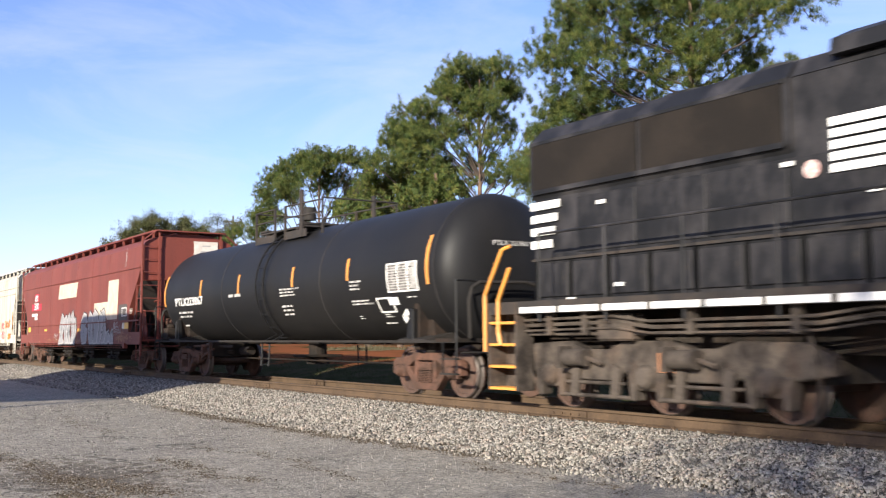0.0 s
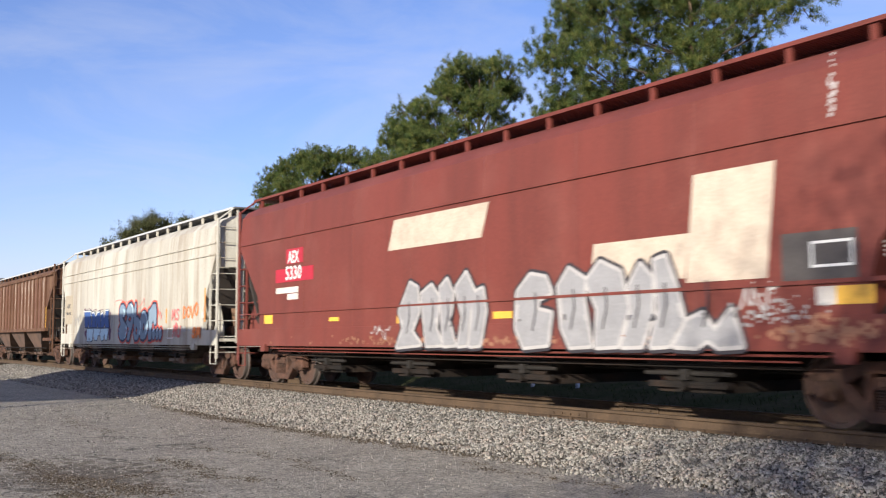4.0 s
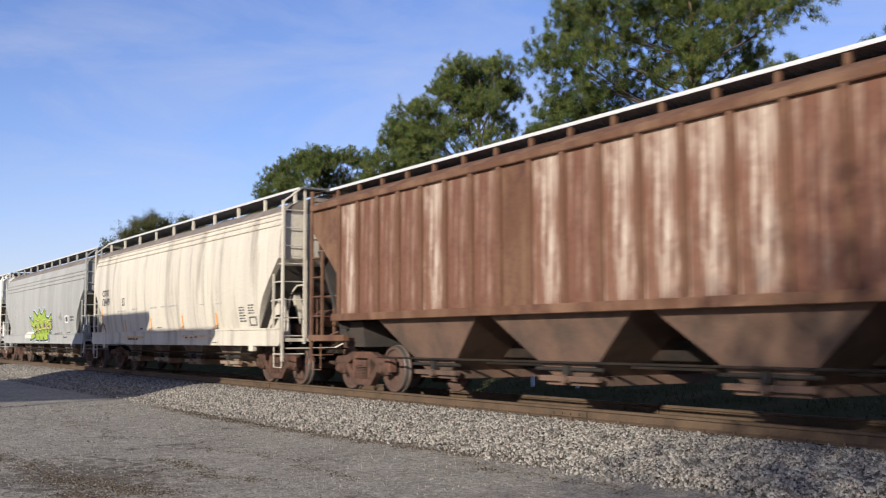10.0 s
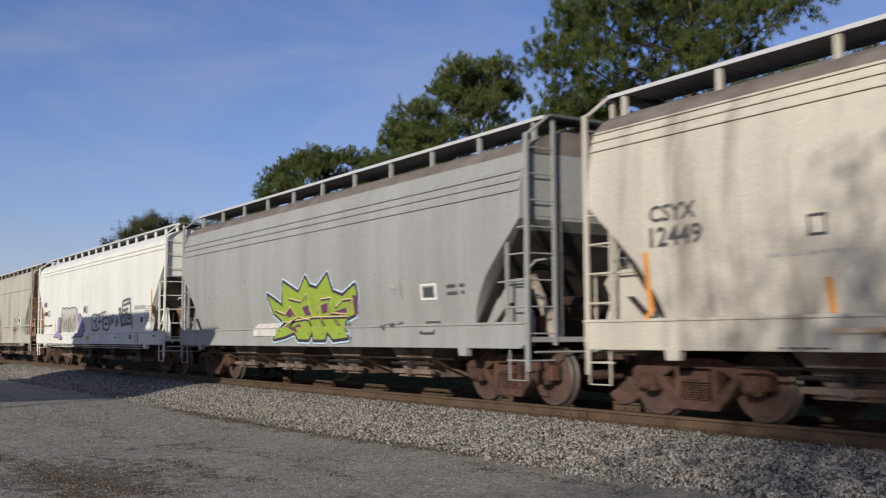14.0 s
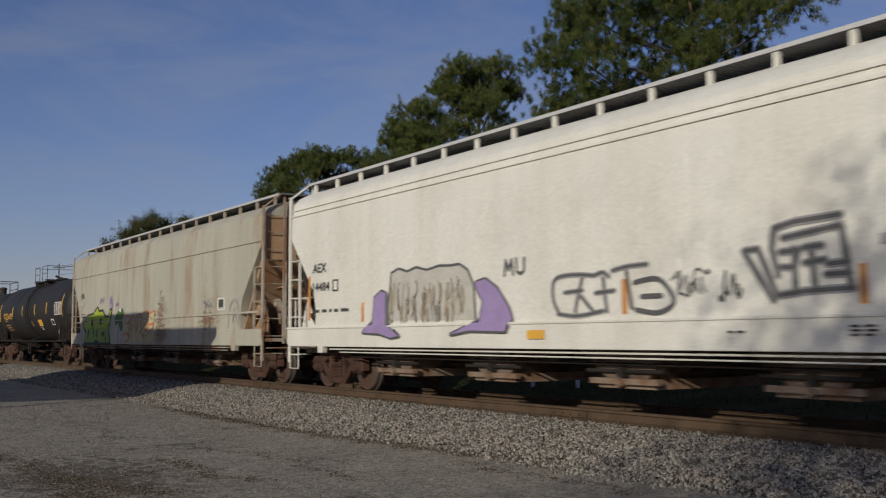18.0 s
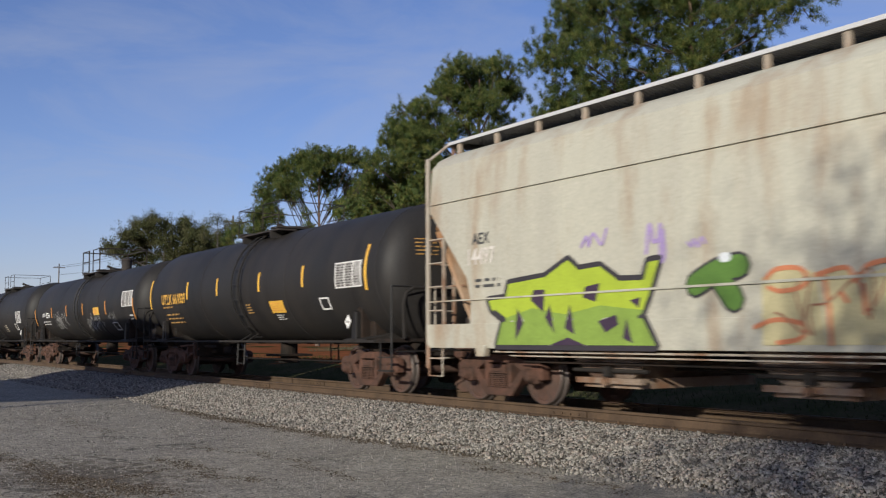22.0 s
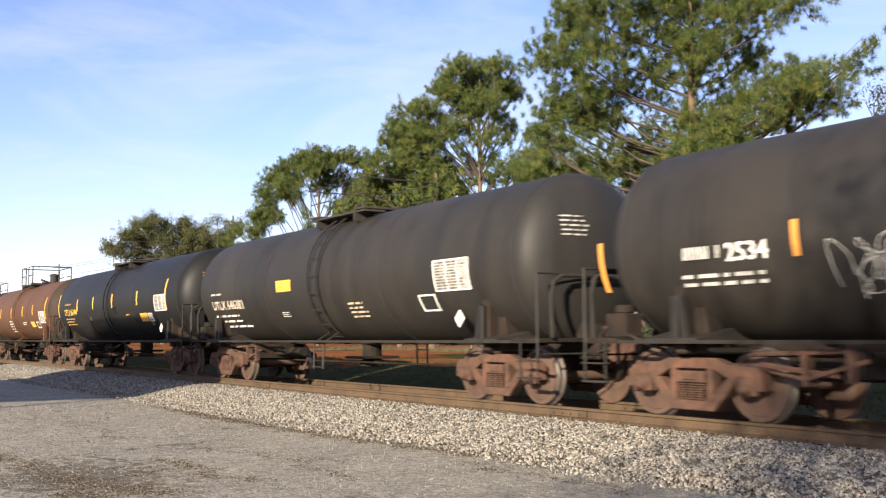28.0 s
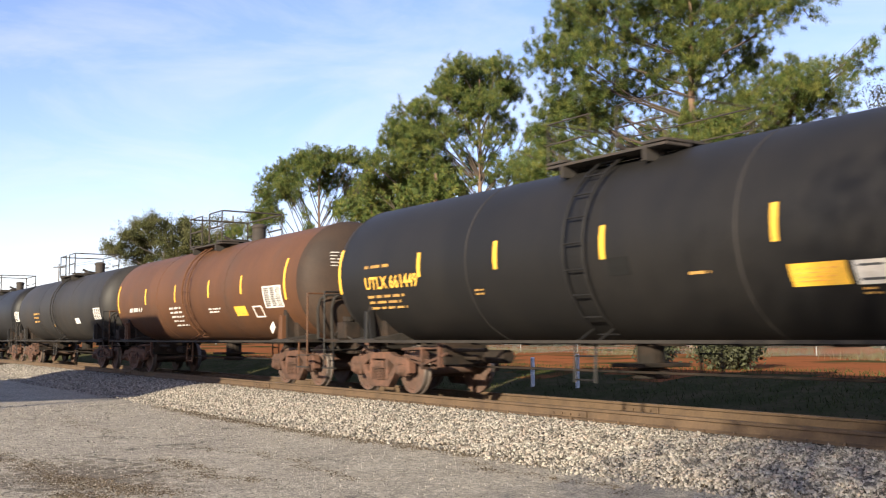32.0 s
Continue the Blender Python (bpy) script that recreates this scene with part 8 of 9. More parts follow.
def spread(rng, n, lobes, away, side, puff=0.12, each=1):
    """Random points in small puffs that fill the crown's lobes, and the way outward at each."""
    m = max(6, n // each)
    vol = np.array([r ** 2.3 for _, _, r in lobes])
    pick = rng.choice(len(lobes), m, p=vol / vol.sum())
    d = rng.normal(size=(m, 3))
    d /= np.linalg.norm(d, axis=1)[:, None]
    rad = rng.random(m) ** 0.42
    stray = rng.random(m) < 0.08
    rad[stray] = 1.0 + 0.14 * rng.random(stray.sum())
    L = np.array(lobes)[pick]
    off = d * (rad * L[:, 2])[:, None] * np.array([1.0, 1.35, 0.86])
    depth = rng.normal(size=len(lobes)) * 1.4
    u = L[:, 0] + off[:, 0]
    w = off[:, 1] + depth[pick]
    hubs = np.stack([side[0] * u + away[0] * w, side[1] * u + away[1] * w, L[:, 1] + off[:, 2]], 1)
    out = np.stack([side[0] * d[:, 0] + away[0] * d[:, 1], side[1] * d[:, 0] + away[1] * d[:, 1], d[:, 2]], 1)
    q = np.repeat(np.arange(m), each)
    pts = hubs[q] + rng.normal(size=(len(q), 3)) * puff * (0.7 + 0.7 * rng.random((len(q), 1)))
    return pts, out[q], depth


def needles(rng, centres, outward, per, length, width):
    """Bottle-brush tufts: fine needles that stand out all along the upturned end of each twig."""
    n = len(centres)
    axis = 0.70 * outward + np.array([0, 0, 0.65]) + 0.30 * rng.normal(size=(n, 3))
    axis /= np.linalg.norm(axis, axis=1)[:, None] + 1e-9
    d = rng.normal(size=(n, per, 3))
    d -= axis[:, None, :] * (d * axis[:, None, :]).sum(2)[:, :, None]
    d /= np.linalg.norm(d, axis=2)[:, :, None] + 1e-9
    along = rng.random((n, per, 1))
    d = d * (1.0 - 0.35 * along ** 3) + axis[:, None, :] * (0.05 + 0.75 * along)
    d /= np.linalg.norm(d, axis=2)[:, :, None]
    s = np.cross(d, rng.normal(size=(n, per, 3)))
    s /= np.linalg.norm(s, axis=2)[:, :, None] + 1e-9
    full = length * (0.72 + 0.55 * rng.random((n, 1, 1)))
    ln = full * (0.62 + 0.25 * rng.random((n, per, 1)))
    a = centres[:, None, :] + axis[:, None, :] * (0.75 * full * (along - 0.8))
    v = np.stack([a - s * width, a + s * width, a + d * ln], 2)
    return v.reshape(-1, 3, 3)


def tree(name, label, x, y, lobes, trunk_r, kind="pine", tufts=1500, per=26, length=0.42, width=0.018, bark=None, seed=1, lean=0.0, base_z=None, puff=0.12, each=1, fork=0.35):
    rng = np.random.default_rng(seed)
    dist = math.hypot(x, y)
    away, side = (x / dist, y / dist), (y / dist, -x / dist)
    z0 = far_height(x, y) if base_z is None else base_z
    ob = thing(name, label, "tree", pose(x, y, z0), group="pines behind the track" if kind == "pine" else "")
    lob = [(u, h - z0, r) for u, h, r in lobes]
    top = max(h for _, h, _ in lob)
    pts, out, depth = spread(rng, tufts, lob, away, side, puff, each)
    if kind == "pine":
        v = needles(rng, pts, out, per, length, width)
        mat = M_NEEDLE
        twigs = Mesher()
        ends = np.array([(side[0] * a + away[0] * depth[j], side[1] * a + away[1] * depth[j], b - 0.3 * c) for j, (a, b, c) in enumerate(lob)])
        for q in pts[:: max(1, len(pts) // 420)]:
            near = ends[np.argmin(((ends - q) ** 2).sum(1))]
            mid = near * 0.45 + q * 0.55 + np.array([0, 0, -0.18])
            twigs.rod(near * 0.8 + q * 0.2, mid, 0.028, 3, 0.018, caps=False).rod(mid, q, 0.018, 3, 0.008, caps=False)
        part("twig_work", twigs, M_LIMB, ob)
    else:
        n = len(pts)
        c = np.repeat(pts, per, 0) + rng.normal(size=(n * per, 3)) * length * 0.6
        d = rng.normal(size=(n * per, 3))
        d /= np.linalg.norm(d, axis=1)[:, None]
        s = np.cross(d, rng.normal(size=(n * per, 3)))
        s /= np.linalg.norm(s, axis=1)[:, None]
        k = (width * (0.6 + 0.8 * rng.random((n * per, 1))))
        v = np.stack([c - d * k, c + s * k * 0.55, c + d * k, c - s * k * 0.55], 1)
        mat = M_LEAF
    part("crown", facets("crown", v, 3, [(0, 1, 2)]) if kind == "pine" else facets("crown", v, 4, [(0, 1, 2, 3)]), mat, ob)
    # trunk and limbs
    tm = Mesher()
    px, pz = 0.0, -0.2
    steps = 7
    line = []
    for k in range(steps + 1):
        h = top * 0.96 * k / steps
        line.append(Vector((side[0] * lean * h + 0.12 * math.sin(k * 1.9 + seed), side[1] * lean * h + 0.12 * math.cos(k * 2.3 + seed), h if k else -0.2)))
    for k in range(steps):
        tm.rod(line[k], line[k + 1], trunk_r * (1 - 0.8 * k / steps), 10, trunk_r * (1 - 0.8 * (k + 1) / steps))
    part("trunk", tm, bark or M_BARK, ob, smooth=1.0)
    for j, (u, h, r) in enumerate(lob):
        end = Vector((side[0] * u + away[0] * depth[j], side[1] * u + away[1] * depth[j], h))
        at = max(0.12, min(0.93, (h - fork * abs(u) - 0.8 - 3.0 * (fork - 0.35) * ((j * 0.618) % 1.0)) / (top * 0.96)))
        k = min(steps - 1, int(at * steps))
        start = line[k].lerp(line[k + 1], at * steps - k)
        mid = start.lerp(end, 0.55) + Vector((0.25 * math.sin(j * 2.1), 0.25 * math.cos(j * 1.7), (-0.072 if fork < 0.5 else 0.06 * math.sin(j * 1.3) - 0.02) * (end - start).length))
        lm = Mesher()
        br = max(0.03, trunk_r * 0.34 * (1 - 0.6 * at))
        lm.rod(start, mid, br, 6, br * 0.7).rod(mid, end, br * 0.7, 6, br * 0.3)
        lr = random.Random(seed * 100 + j)
        for q in range(5):
            tip = end + Vector((lr.uniform(-1, 1), lr.uniform(-1, 1), lr.uniform(-0.3, 0.9))) * r * 0.9
            lm.rod(mid.lerp(end, 0.3 + 0.14 * q), tip, br * 0.3, 5, br * 0.1)
        part("limb", lm, bark or M_LIMB, ob)
    return ob


PINE_BIG = [(-5.3, 17.0, 1.25), (-6.1, 15.9, 1.0), (-3.9, 16.5, 2.22), (-1.6, 17.1, 2.2), (0.8, 16.9, 2.45), (3.1, 16.3, 1.88), (4.9, 16.3, 1.06), (-6.5, 14.4, 1.1), (-4.9, 14.0, 1.95), (-2.4, 14.1, 1.92), (0.2, 14.2, 1.9), (2.6, 14.6, 1.34), (-6.9, 12.4, 1.26), (-7.3, 10.5, 1.26), (-4.7, 11.7, 1.66), (-2.5, 10.5, 1.37), (-0.1, 12.0, 1.49), (2.2, 11.9, 1.47), (4.3, 11.5, 1.06), (4.6, 13.1, 1.11), (6.1, 13.0, 1.1), (7.6, 13.9, 0.84), (8.2, 14.6, 0.47), (-6.1, 9.3, 1.39), (-3.2, 19.3, 2.23), (0.1, 19.5, 2.47), (2.7, 18.2, 1.62)]
PINE_BIG_LOW = [(0.3, 10.7, 1.3), (1.8, 9.7, 1.2), (-1.8, 9.2, 1.3), (3.6, 11.3, 1.2), (4.8, 12.4, 1.0), (3.4, 12.9, 1.1), (0.0, 9.0, 1.2), (5.6, 12.3, 0.9), (1.2, 11.6, 1.2), (1.5, 10.2, 1.2), (3.2, 10.4, 1.2), (5.0, 11.6, 1.0), (-3.9, 9.4, 1.3), (-1.0, 9.3, 1.1), (6.6, 12.0, 0.8), (2.6, 9.0, 1.1), (0.6, 8.4, 1.1), (-7.5, 8.8, 1.2), (-7.2, 12.2, 0.88), (-6.1, 12.4, 0.93), (-5.0, 11.8, 0.93), (-7.2, 11.0, 0.78), (-6.0, 10.7, 0.68), (-4.7, 12.9, 0.87), (-8.0, 10.2, 0.63), (-6.6, 9.7, 0.62), (-3.4, 11.8, 0.74), (-2.0, 11.5, 0.55), (-3.2, 13.4, 0.77), (-4.5, 11.0, 0.55)]
PINE_MID = [(-0.4, 19.7, 0.91), (-1.4, 19.5, 0.86), (0.6, 19.8, 0.86), (1.3, 19.4, 0.75), (-2.3, 19.2, 0.7), (-2.9, 18.5, 0.75), (-2.5, 17.8, 0.75), (2.3, 19.2, 0.49), (2.5, 18.3, 0.63), (1.7, 18.1, 0.86), (0.4, 18.5, 0.98), (-0.6, 18.4, 1.04), (-1.6, 18.3, 0.91), (2.3, 17.6, 0.44), (-4.7, 17.4, 0.63), (-5.5, 17.0, 0.63), (-4.1, 16.7, 0.86), (-3.1, 16.8, 0.7), (-5.9, 15.9, 0.75), (-4.9, 15.7, 0.98), (-3.7, 15.6, 0.91), (-2.6, 16.1, 0.7), (-1.2, 17.0, 0.98), (0.0, 17.2, 0.8), (1.0, 16.9, 0.7), (2.0, 16.3, 0.44), (-6.3, 14.7, 0.75), (-5.3, 14.5, 1.04), (-4.1, 14.2, 1.09), (-2.9, 14.8, 0.91), (-2.0, 15.3, 0.75), (-6.1, 13.3, 0.97), (-5.1, 13.0, 1.15), (-3.7, 13.0, 1.15), (-2.5, 13.1, 0.91), (-2.0, 12.3, 0.86), (-7.0, 12.7, 0.8), (-6.3, 11.9, 1.09), (-4.7, 11.7, 1.2), (-3.1, 11.7, 1.09), (-1.4, 11.9, 0.85), (-7.6, 11.6, 0.86), (0.6, 14.3, 0.39), (1.5, 15.1, 0.39), (0.9, 13.5, 0.44), (-0.2, 14.3, 0.44), (-1.1, 14.3, 0.35), (1.5, 12.3, 0.85), (2.4, 12.8, 0.85), (0.7, 12.1, 0.63), (0.6, 15.6, 0.35), (3.3, 12.4, 0.8), (3.1, 13.5, 0.68), (3.5, 15.1, 0.49), (-0.2, 16.7, 0.75), (-0.8, 15.5, 0.66), (0.9, 15.1, 0.61), (1.8, 14.6, 0.61), (-0.5, 13.4, 0.61), (0.6, 13.1, 0.61), (-1.3, 14.0, 0.61), (1.2, 16.2, 0.61), (2.2, 15.6, 0.52)]
PINE_FAR = [(-4.73, 14.00, 1.09), (-3.99, 15.50, 1.09), (-3.04, 16.40, 0.99), (-1.68, 16.90, 0.99), (-0.32, 17.20, 0.99), (0.95, 17.10, 0.88), (2.31, 17.30, 0.88), (3.36, 16.90, 0.78), (-2.10, 15.50, 0.99), (-0.73, 15.70, 1.09), (0.84, 15.30, 0.88), (-3.15, 14.60, 0.99), (-2.10, 14.00, 0.66), (-4.41, 12.80, 1.09), (-5.04, 11.70, 1.08), (-5.78, 10.80, 0.98), (-7.14, 10.30, 0.76), (-8.19, 9.60, 0.65), (-3.68, 11.80, 0.55), (1.99, 15.90, 0.78), (3.04, 14.90, 1.00), (2.62, 13.50, 0.78), (3.78, 13.80, 1.10), (4.20, 15.70, 0.88), (4.94, 16.70, 0.55), (3.68, 12.30, 0.99), (-0.95, 10.90, 0.43), (0.21, 16.30, 0.88), (5.25, 14.10, 1.00), (5.46, 12.70, 1.00), (3.99, 17.30, 0.33), (5.46, 17.30, 0.39), (3.15, 17.70, 0.33), (-0.21, 17.70, 0.33), (-1.68, 17.50, 0.33), (1.47, 17.70, 0.33), (-2.10, 13.35, 0.60), (1.47, 13.05, 0.71), (-3.04, 13.85, 0.71), (0.63, 14.25, 0.60), (-0.32, 14.75, 0.71), (-1.05, 12.15, 0.47), (1.89, 12.25, 0.71)]
OAK = [(-6.11, 12.40, 1.11), (-4.63, 13.70, 1.20), (-3.38, 14.80, 1.12), (-1.55, 15.10, 1.29), (0.38, 15.20, 1.22), (2.32, 15.10, 1.30), (4.15, 14.60, 1.22), (-2.35, 13.30, 1.71), (0.38, 13.40, 1.90), (3.23, 13.20, 1.74), (5.63, 13.70, 1.31), (-4.97, 11.90, 1.46), (-1.90, 11.40, 1.89), (1.30, 11.50, 1.90), (4.37, 11.90, 1.74), (7.22, 12.90, 1.40), (-7.03, 11.90, 0.59), (-3.95, 15.50, 0.52), (2.78, 16.00, 0.53)]
THIN = [(-1.0, 14.3, 0.66), (-0.1, 14.8, 0.51), (1.2, 14.5, 0.66), (2.5, 14.8, 0.66), (3.5, 15.6, 0.52), (0.6, 13.3, 0.88), (2.2, 13.6, 0.81), (4.1, 16.4, 0.37), (-1.6, 13.2, 0.66)]
tree("pine_tree", "tall green pine with a broad open crown", -33.2, 36.0, PINE_BIG + PINE_BIG_LOW, 0.34, tufts=8800, per=96, length=0.36, width=0.0062, seed=4, puff=0.22, each=4)
tree("pine_tree", "green pine with layered rounded crown behind the track", -56.4, 40.0, PINE_MID, 0.26, tufts=6000, per=66, length=0.38, width=0.0082, seed=7, fork=0.8, puff=0.22, each=4)
tree("pine_tree", "flat-topped green pine with bare forked limbs", -81.4, 40.0, PINE_FAR, 0.24, tufts=4300, per=54, length=0.40, width=0.0100, seed=9, fork=1.25, puff=0.22, each=3)
tree("broadleaf_tree", "olive-green broadleaf tree with a dense twiggy crown", -125.3, 40.0, OAK, 0.35, "leaf", puff=0.35, each=9, tufts=3600, per=24, length=0.34, width=0.085, seed=12, bark=M_BARK_GREY)
tree("broadleaf_tree", "thin tree with sparse leaves", -112.0, 42.0, THIN, 0.14, "leaf", puff=0.30, each=9, tufts=420, per=14, length=0.34, width=0.075, seed=14, bark=M_BARK_GREY)
tree("broadleaf_tree", "half-bare tree with thin twigs", -30.3, 46.0, [(-0.4, 12.7, 0.46), (0.2, 13.4, 0.52), (0.6, 12.9, 0.69), (1.4, 12.5, 1.14), (0.8, 11.7, 0.86), (-0.4, 11.4, 0.9), (1.2, 10.4, 1.3), (-0.6, 10.0, 1.2), (0.3, 8.6, 1.5), (-1.4, 8.8, 1.1)], 0.12, "leaf", puff=0.30, each=13, tufts=640, per=14, length=0.3, width=0.055, seed=15, bark=M_BARK_GREY)
tree("pine_tree", "young pine filling the gap between taller ones", -68.0, 44.0, [(-2.5, 11.8, 1.3), (0.3, 10.8, 1.6), (3.0, 11.0, 1.4), (-3.5, 10.2, 1.5), (5.0, 10.4, 1.5), (0.0, 12.2, 1.2)], 0.2, tufts=1300, per=44, length=0.36, width=0.014, seed=17, puff=0.24, each=3)
tree("pine_tree", "pine with low branches behind the taller one", -44.0, 43.0, [(-3.0, 11.0, 1.6), (-5.0, 10.0, 1.5), (0.0, 10.4, 1.6), (-1.5, 9.0, 1.6), (2.5, 9.5, 1.6)], 0.22, tufts=1300, per=44, length=0.34, width=0.012, seed=19, puff=0.24, each=3)


def bush(name, label, x, y, r, h, seed, tufts=240, size=0.07):
    rng = np.random.default_rng(seed)
    z0 = far_height(x, y)
    ob = thing(name, label, "shrub", pose(x, y, z0), group="shrubs behind the track")
    d = rng.normal(size=(tufts, 3))
    d /= np.linalg.norm(d, axis=1)[:, None]
    c = d * (rng.random((tufts, 1)) ** 0.4) * np.array([r, r * 0.8, h * 0.5]) * (0.75 + 0.5 * rng.random((tufts, 1))) + np.array([0, 0, h * 0.52])
    n = tufts * 14
    c = np.repeat(c, 14, 0) + rng.normal(size=(n, 3)) * 0.13
    a = rng.normal(size=(n, 3))
    a /= np.linalg.norm(a, axis=1)[:, None]
    s = np.cross(a, rng.normal(size=(n, 3)))
    s /= np.linalg.norm(s, axis=1)[:, None]
    part("leaves", facets("leaves", np.stack([c - a * size, c + s * size * 0.5, c + a * size, c - s * size * 0.5], 1), 4, [(0, 1, 2, 3)]), M_SHRUB, ob)
    st = Mesher()
    lr = random.Random(seed)
    for k in range(7):
        st.rod((0, 0, -0.1), (lr.uniform(-r, r) * 0.6, lr.uniform(-r, r) * 0.5, h * lr.uniform(0.5, 0.8)), 0.025, 5, 0.008)
    part("stems", st, M_BARK_GREY, ob)
    return ob


bush("shrub", "dark green bushy shrub by the fence", -18.8, 21.6, 0.9, 1.3, 31, 420)
bush("shrub", "small dark shrub on the dirt bank", -22.0, 22.0, 0.45, 0.7, 32)
bush("shrub", "low green shrub on the dirt bank", -30.5, 30.5, 0.9, 1.3, 33)
bush("shrub", "weedy green shrub behind the fence", -20.5, 33.0, 1.5, 1.8, 34, 300)
for k, (x, y) in enumerate(((-58, 46), (-50, 50), (-41, 48), (-34, 52), (-27, 50), (-66, 52), (-76, 50), (-20, 48), (-90, 52), (-13, 46))):
    bush("shrub", "tall dark green thicket under the pines", x, y, 3.6, 4.2 + (k % 3) * 0.8, 40 + k, 420, 0.16)
tagged(part("far_woods", Mesher().add([(-700, 160, -3), (500, 160, -3), (500, 160, 6), (-700, 160, 4)], [(0, 1, 2, 3)]), material("far_woods_green", (0.045, 0.055, 0.028), 1.0, second=(0.07, 0.075, 0.04), amount=0.9, scale=0.15, bump=0)), "low line of distant dark green woods", "backdrop", kind="structure")

# trunks seen under the train
for k, (x, y, r) in enumerate(((-66, 36.5, 0.26), (-63.0, 37.5, 0.24), (-55.5, 35.5, 0.28))):
    tk = thing("pine_tree", "straight pine trunk with pale reddish bark", "tree", pose(x, y, far_height(x, y)))
    part("trunk", Mesher().rod((0, 0, -0.2), (0.1, 0.1, 6.0), r, 10, r * 0.8).rod((0.1, 0.1, 6.0), (0.0, 0.3, 11.5), r * 0.8, 10, r * 0.4), M_BARK, tk, smooth=1.0)
    rng = np.random.default_rng(60 + k)
    c = rng.normal(size=(160, 3)) * np.array([1.4, 1.4, 0.9]) + np.array([0, 0.3, 10.0])
    part("crown", facets("crown", needles(rng, c, (c - np.array([0, 0.3, 10.0])) * 0.5, 60, 0.5, 0.03), 3, [(0, 1, 2)]), M_NEEDLE, tk)

# chain-link fence, pipe posts
M_ZINC = material("galvanised_pipe", (0.25, 0.25, 0.245), 0.5, 0.5, second=(0.32, 0.31, 0.30), amount=0.5, scale=6, bump=0.05)
M_PIPE = material("weathered_white_pipe", (0.60, 0.60, 0.62), 0.6, second=(0.42, 0.43, 0.47), amount=0.5, scale=5, bump=0.05)
fence = thing("fence", "galvanised chain-link fence on pipe posts", "fence")
FA, FB = Vector((-44.9, 31.2)), Vector((-10.0, 31.0))
fl = (FB - FA).length
fd = (FB - FA) / fl
for k in range(9):
    q = FA + fd * fl * k / 8
    part("post", Mesher().rod((q.x, q.y, far_height(q.x, q.y) - 0.2), (q.x, q.y, 1.00), 0.026, 10), M_ZINC, fence, smooth=1.0)
part("top_rail", Mesher().rod((FA.x, FA.y, 0.96), (FB.x, FB.y, 0.96), 0.020, 8), M_ZINC, fence, smooth=1.0)
wire = Mesher()
wz0, wz1 = 0.30, 0.94
step = 0.085
run = wz1 - wz0
nw = int(fl / step)
for k in range(nw):
    for s in (0, 1):
        a, b = k * step, k * step + run * 0.85
        if b > fl:
            continue
        p, q = FA + fd * a, FA + fd * b
        wire.rod((p.x, p.y, wz0 if s else wz1), (q.x, q.y, wz1 if s else wz0), 0.0035, 3, caps=False)
tagged(part("wire_mesh", wire, M_ZINC, fence), kind="stuff")
for x, y, top in ((-21.59, 17.0, 0.50), (-19.76, 17.0, 0.61)):
    pp = thing("pipe_post", "weathered white steel pipe post standing in the dirt", "post", pose(x, y, far_height(x, y)), group="pipe posts")
    hgt = top - far_height(x, y)
    part("pipe", Mesher().rod((0, 0, -0.2), (0, 0, hgt), 0.055, 14), M_PIPE, pp, smooth=1.0)
    part("cap", Mesher().lathe([(hgt, 0.06), (hgt + 0.03, 0.045), (hgt + 0.04, 0.0)], 14, "z"), M_PIPE, pp, smooth=1.0)


def grass():
    rng = np.random.default_rng(8)
    n = 30000
    x = -75 + 72 * rng.random(n)
    y = 14.3 + 7.5 * rng.random(n) ** 1.2
    z = np.array([far_height(a, b) for a, b in zip(x, y)])
    h = 0.04 + 0.09 * rng.random(n) ** 1.5
    d = rng.normal(size=(n, 2)) * 0.07
    w = 0.012
    v = np.stack([np.stack([x - w, y, z - 0.02], 1), np.stack([x + w, y, z - 0.02], 1), np.stack([x + d[:, 0], y + d[:, 1], z + h], 1)], 1)
    return facets("grass", v, 3, [(0, 1, 2)])


def dry_grass():
    rng = np.random.default_rng(18)
    n = 9000
    x = -62 + 50 * rng.random(n)
    y = 28.6 + 5.0 * rng.random(n)
    keep = np.sin(x * 0.7 + 2 * np.sin(x * 0.23)) + 0.8 * rng.random(n) > 0.3
    x, y = x[keep], y[keep]
    n = len(x)
    z = np.array([far_height(a, b) for a, b in zip(x, y)])
    h = 0.10 + 0.28 * rng.random(n)
    d = rng.normal(size=(n, 2)) * 0.14
    v = np.stack([np.stack([x - 0.016, y, z - 0.02], 1), np.stack([x + 0.016, y, z - 0.02], 1), np.stack([x + d[:, 0], y + d[:, 1], z + h], 1)], 1)
    return facets("dry_grass", v, 3, [(0, 1, 2)])


tagged(part("dry_grass", dry_grass(), material("dry_straw", (0.085, 0.072, 0.035), 0.9, random_shade=0.5, island=True, bump=0)), "tall straw-coloured dry grass along the fence", "grass", kind="stuff")
tagged(part("grass", grass(), M_GRASS), "short rough green grass beside the track", "grass", kind="stuff")

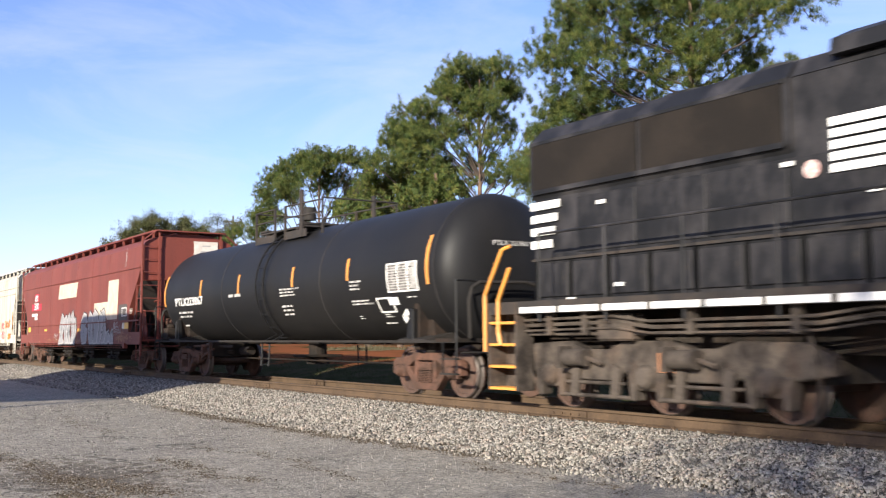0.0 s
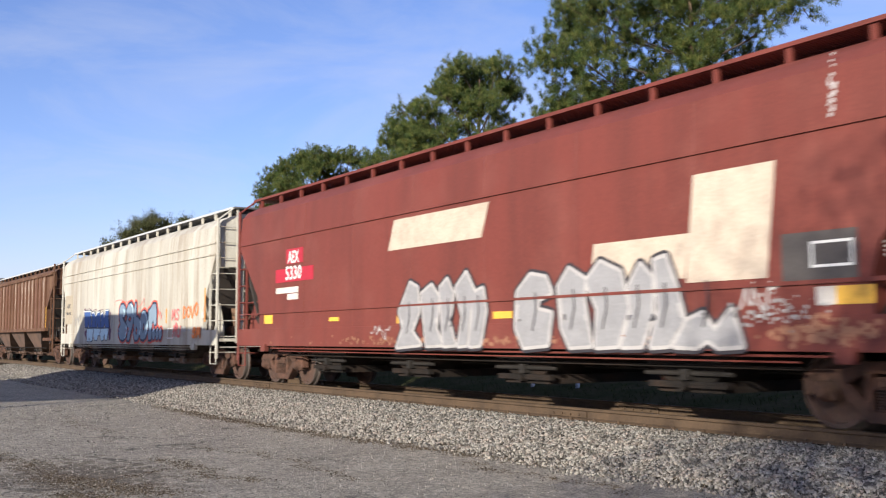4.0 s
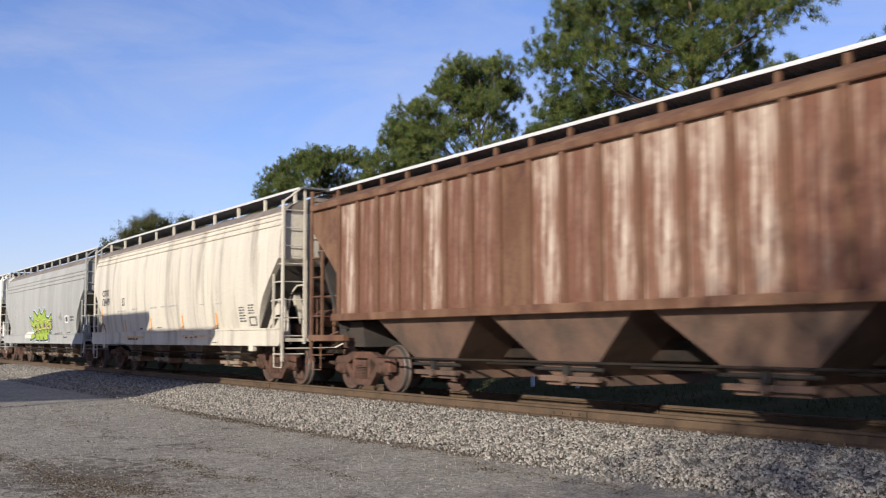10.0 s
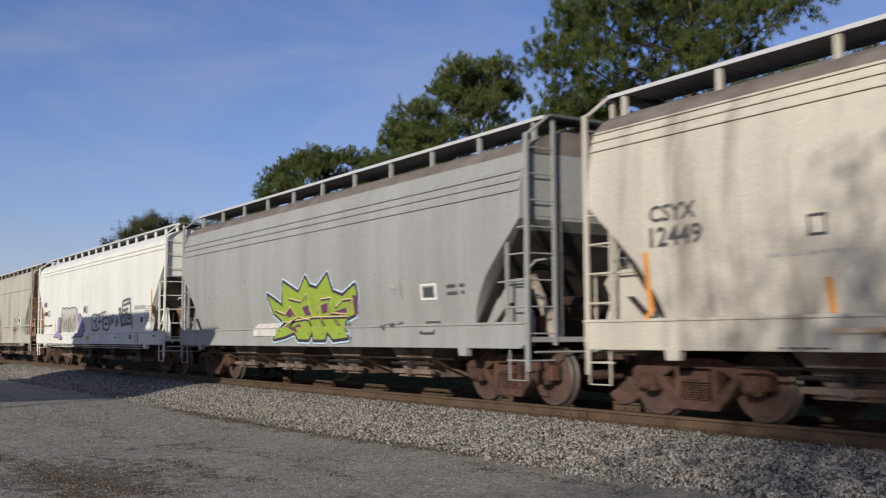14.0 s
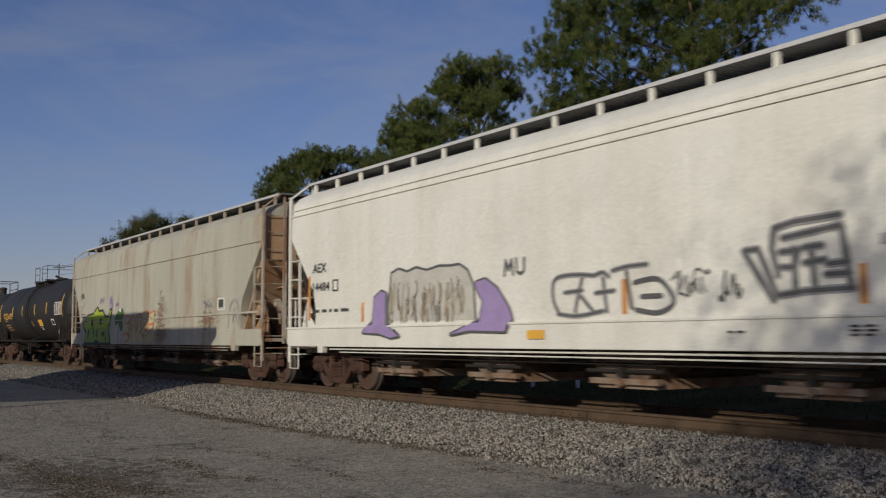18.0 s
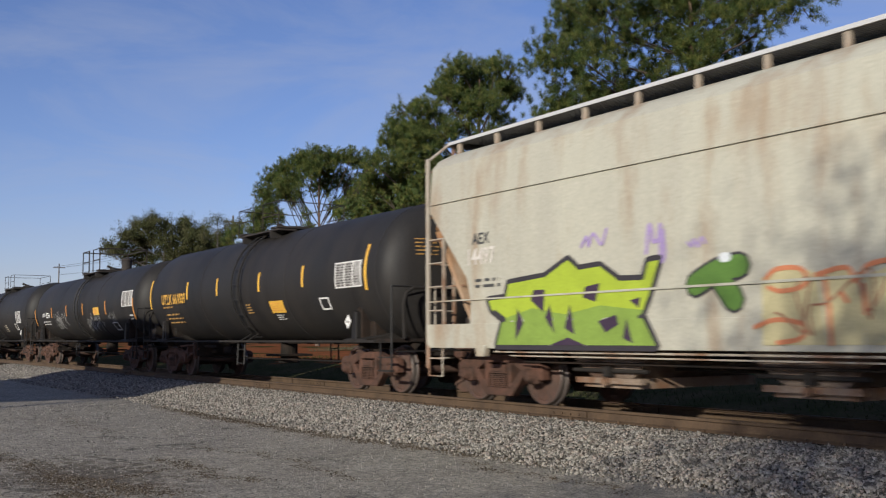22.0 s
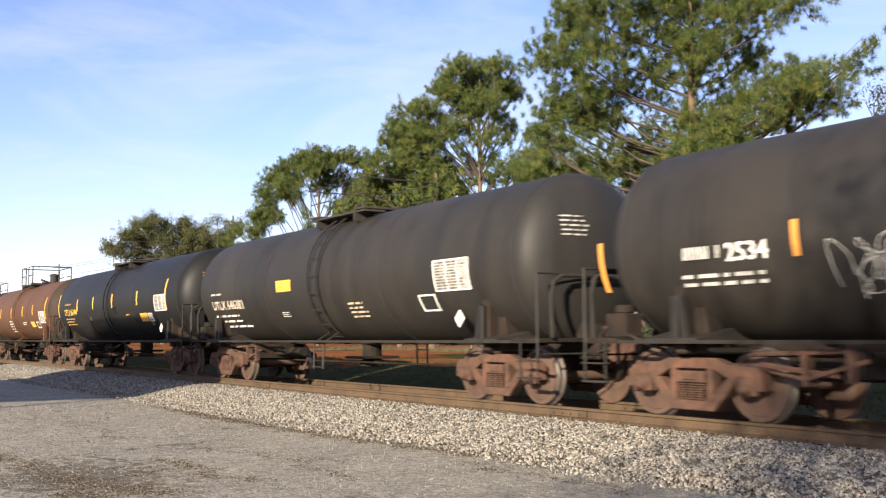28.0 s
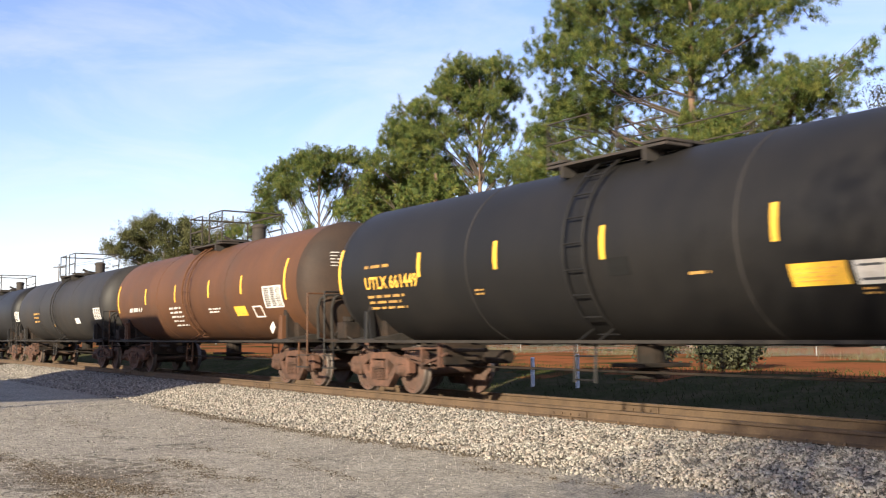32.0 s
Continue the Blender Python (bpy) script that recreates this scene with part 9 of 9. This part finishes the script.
# overhead wires far down the line
M_WIRE = material("dark_cable", (0.04, 0.04, 0.04), 0.7, bump=0)
line = thing("power_line", "dark overhead wires on wooden poles", "power line")
for x in (-215, -120):
    part("pole", Mesher().rod((x, 47, -1), (x, 47, 16.5), 0.16, 10, 0.11), M_BARK_GREY, line, smooth=1.0)
    part("crossarm", Mesher().box(x - 0.06, x + 0.06, 45.8, 48.2, 15.6, 15.75), M_BARK_GREY, line)
for y, z in ((46.0, 15.8), (48.0, 15.8), (47.0, 14.2)):
    pts = [(-215 + 95 * k / 12, y, z - 1.0 * math.sin(math.pi * k / 12)) for k in range(13)]
    part("cable", Mesher().path(pts, 0.03, 5), M_WIRE, line)

# ---------------------------------------------------------------- what stands behind the eye and throws its shade forward
M_CANOPY = material("painted_sheet_roof", (0.55, 0.53, 0.50), 0.6, second=(0.42, 0.40, 0.37), amount=0.5, bump=0.05)
canopy = thing("canopy", "flat metal canopy roof on steel posts", "canopy", pose(0.76, 0, 0))
part("roof", Mesher().box(-33.5, -25.4, -17.0, -1.46, 5.87, 6.12), M_CANOPY, canopy, bevel=0.03)
part("lower_roof", Mesher().box(-28.5, -19.75, -17.0, -1.28, 5.27, 5.52), M_CANOPY, canopy, bevel=0.03)
for x in (-33.0, -26.4):
    for y in (-15.0, -5.0):
        part("post", Mesher().box(x - 0.1, x + 0.1, y - 0.1, y + 0.1, ROAD_Z, 5.75), M_CANOPY, canopy)
for y in (-15.0, -5.0):
    part("post", Mesher().box(-21.0, -20.8, y - 0.1, y + 0.1, ROAD_Z, 5.15), M_CANOPY, canopy)
SHADE = [(2.7, 9.1, 1.0), (2.5, 10.3, 0.9), (4.4, 8.1, 0.8), (3.2, 8.4, 1.1), (-6.5, 9.0, 1.9), (-6.5, 10.5, 1.6), (-4.2, 11.0, 1.4), (1.9, 8.7, 1.2), (1.4, 9.4, 1.6), (0.8, 10.2, 1.3), (-1.5, 9.7, 2.0), (-4.0, 9.2, 1.9), (-1.5, 8.5, 1.2), (-4.0, 8.4, 1.2)]
tree("broadleaf_tree", "broad leafy tree standing beside the road", 8.4, -12.0, SHADE, 0.3, "leaf", puff=0.60, each=6, tufts=1950, per=11, length=0.7, width=0.074, seed=22, bark=M_BARK_GREY, base_z=ROAD_Z)


def motions():
    times = sorted({0.0, 0.1, 31.9, 32.0} | {k * 0.5 for k in range(1, 64)})
    for car, mid in CARS:
        walk(car, [(t, pose(mid + train_way(t), TRACK_Y, 0)) for t in times])
    ticks = [k / 10 for k in range(321)]
    start = train_way(0.0)
    for w, a in WHEELS:
        walk(w, [(t, Matrix.Translation((a, 0, WHEEL_R)) @ Matrix.Rotation((train_way(t) - start) / WHEEL_R, 4, "Y")) for t in ticks])


motions()
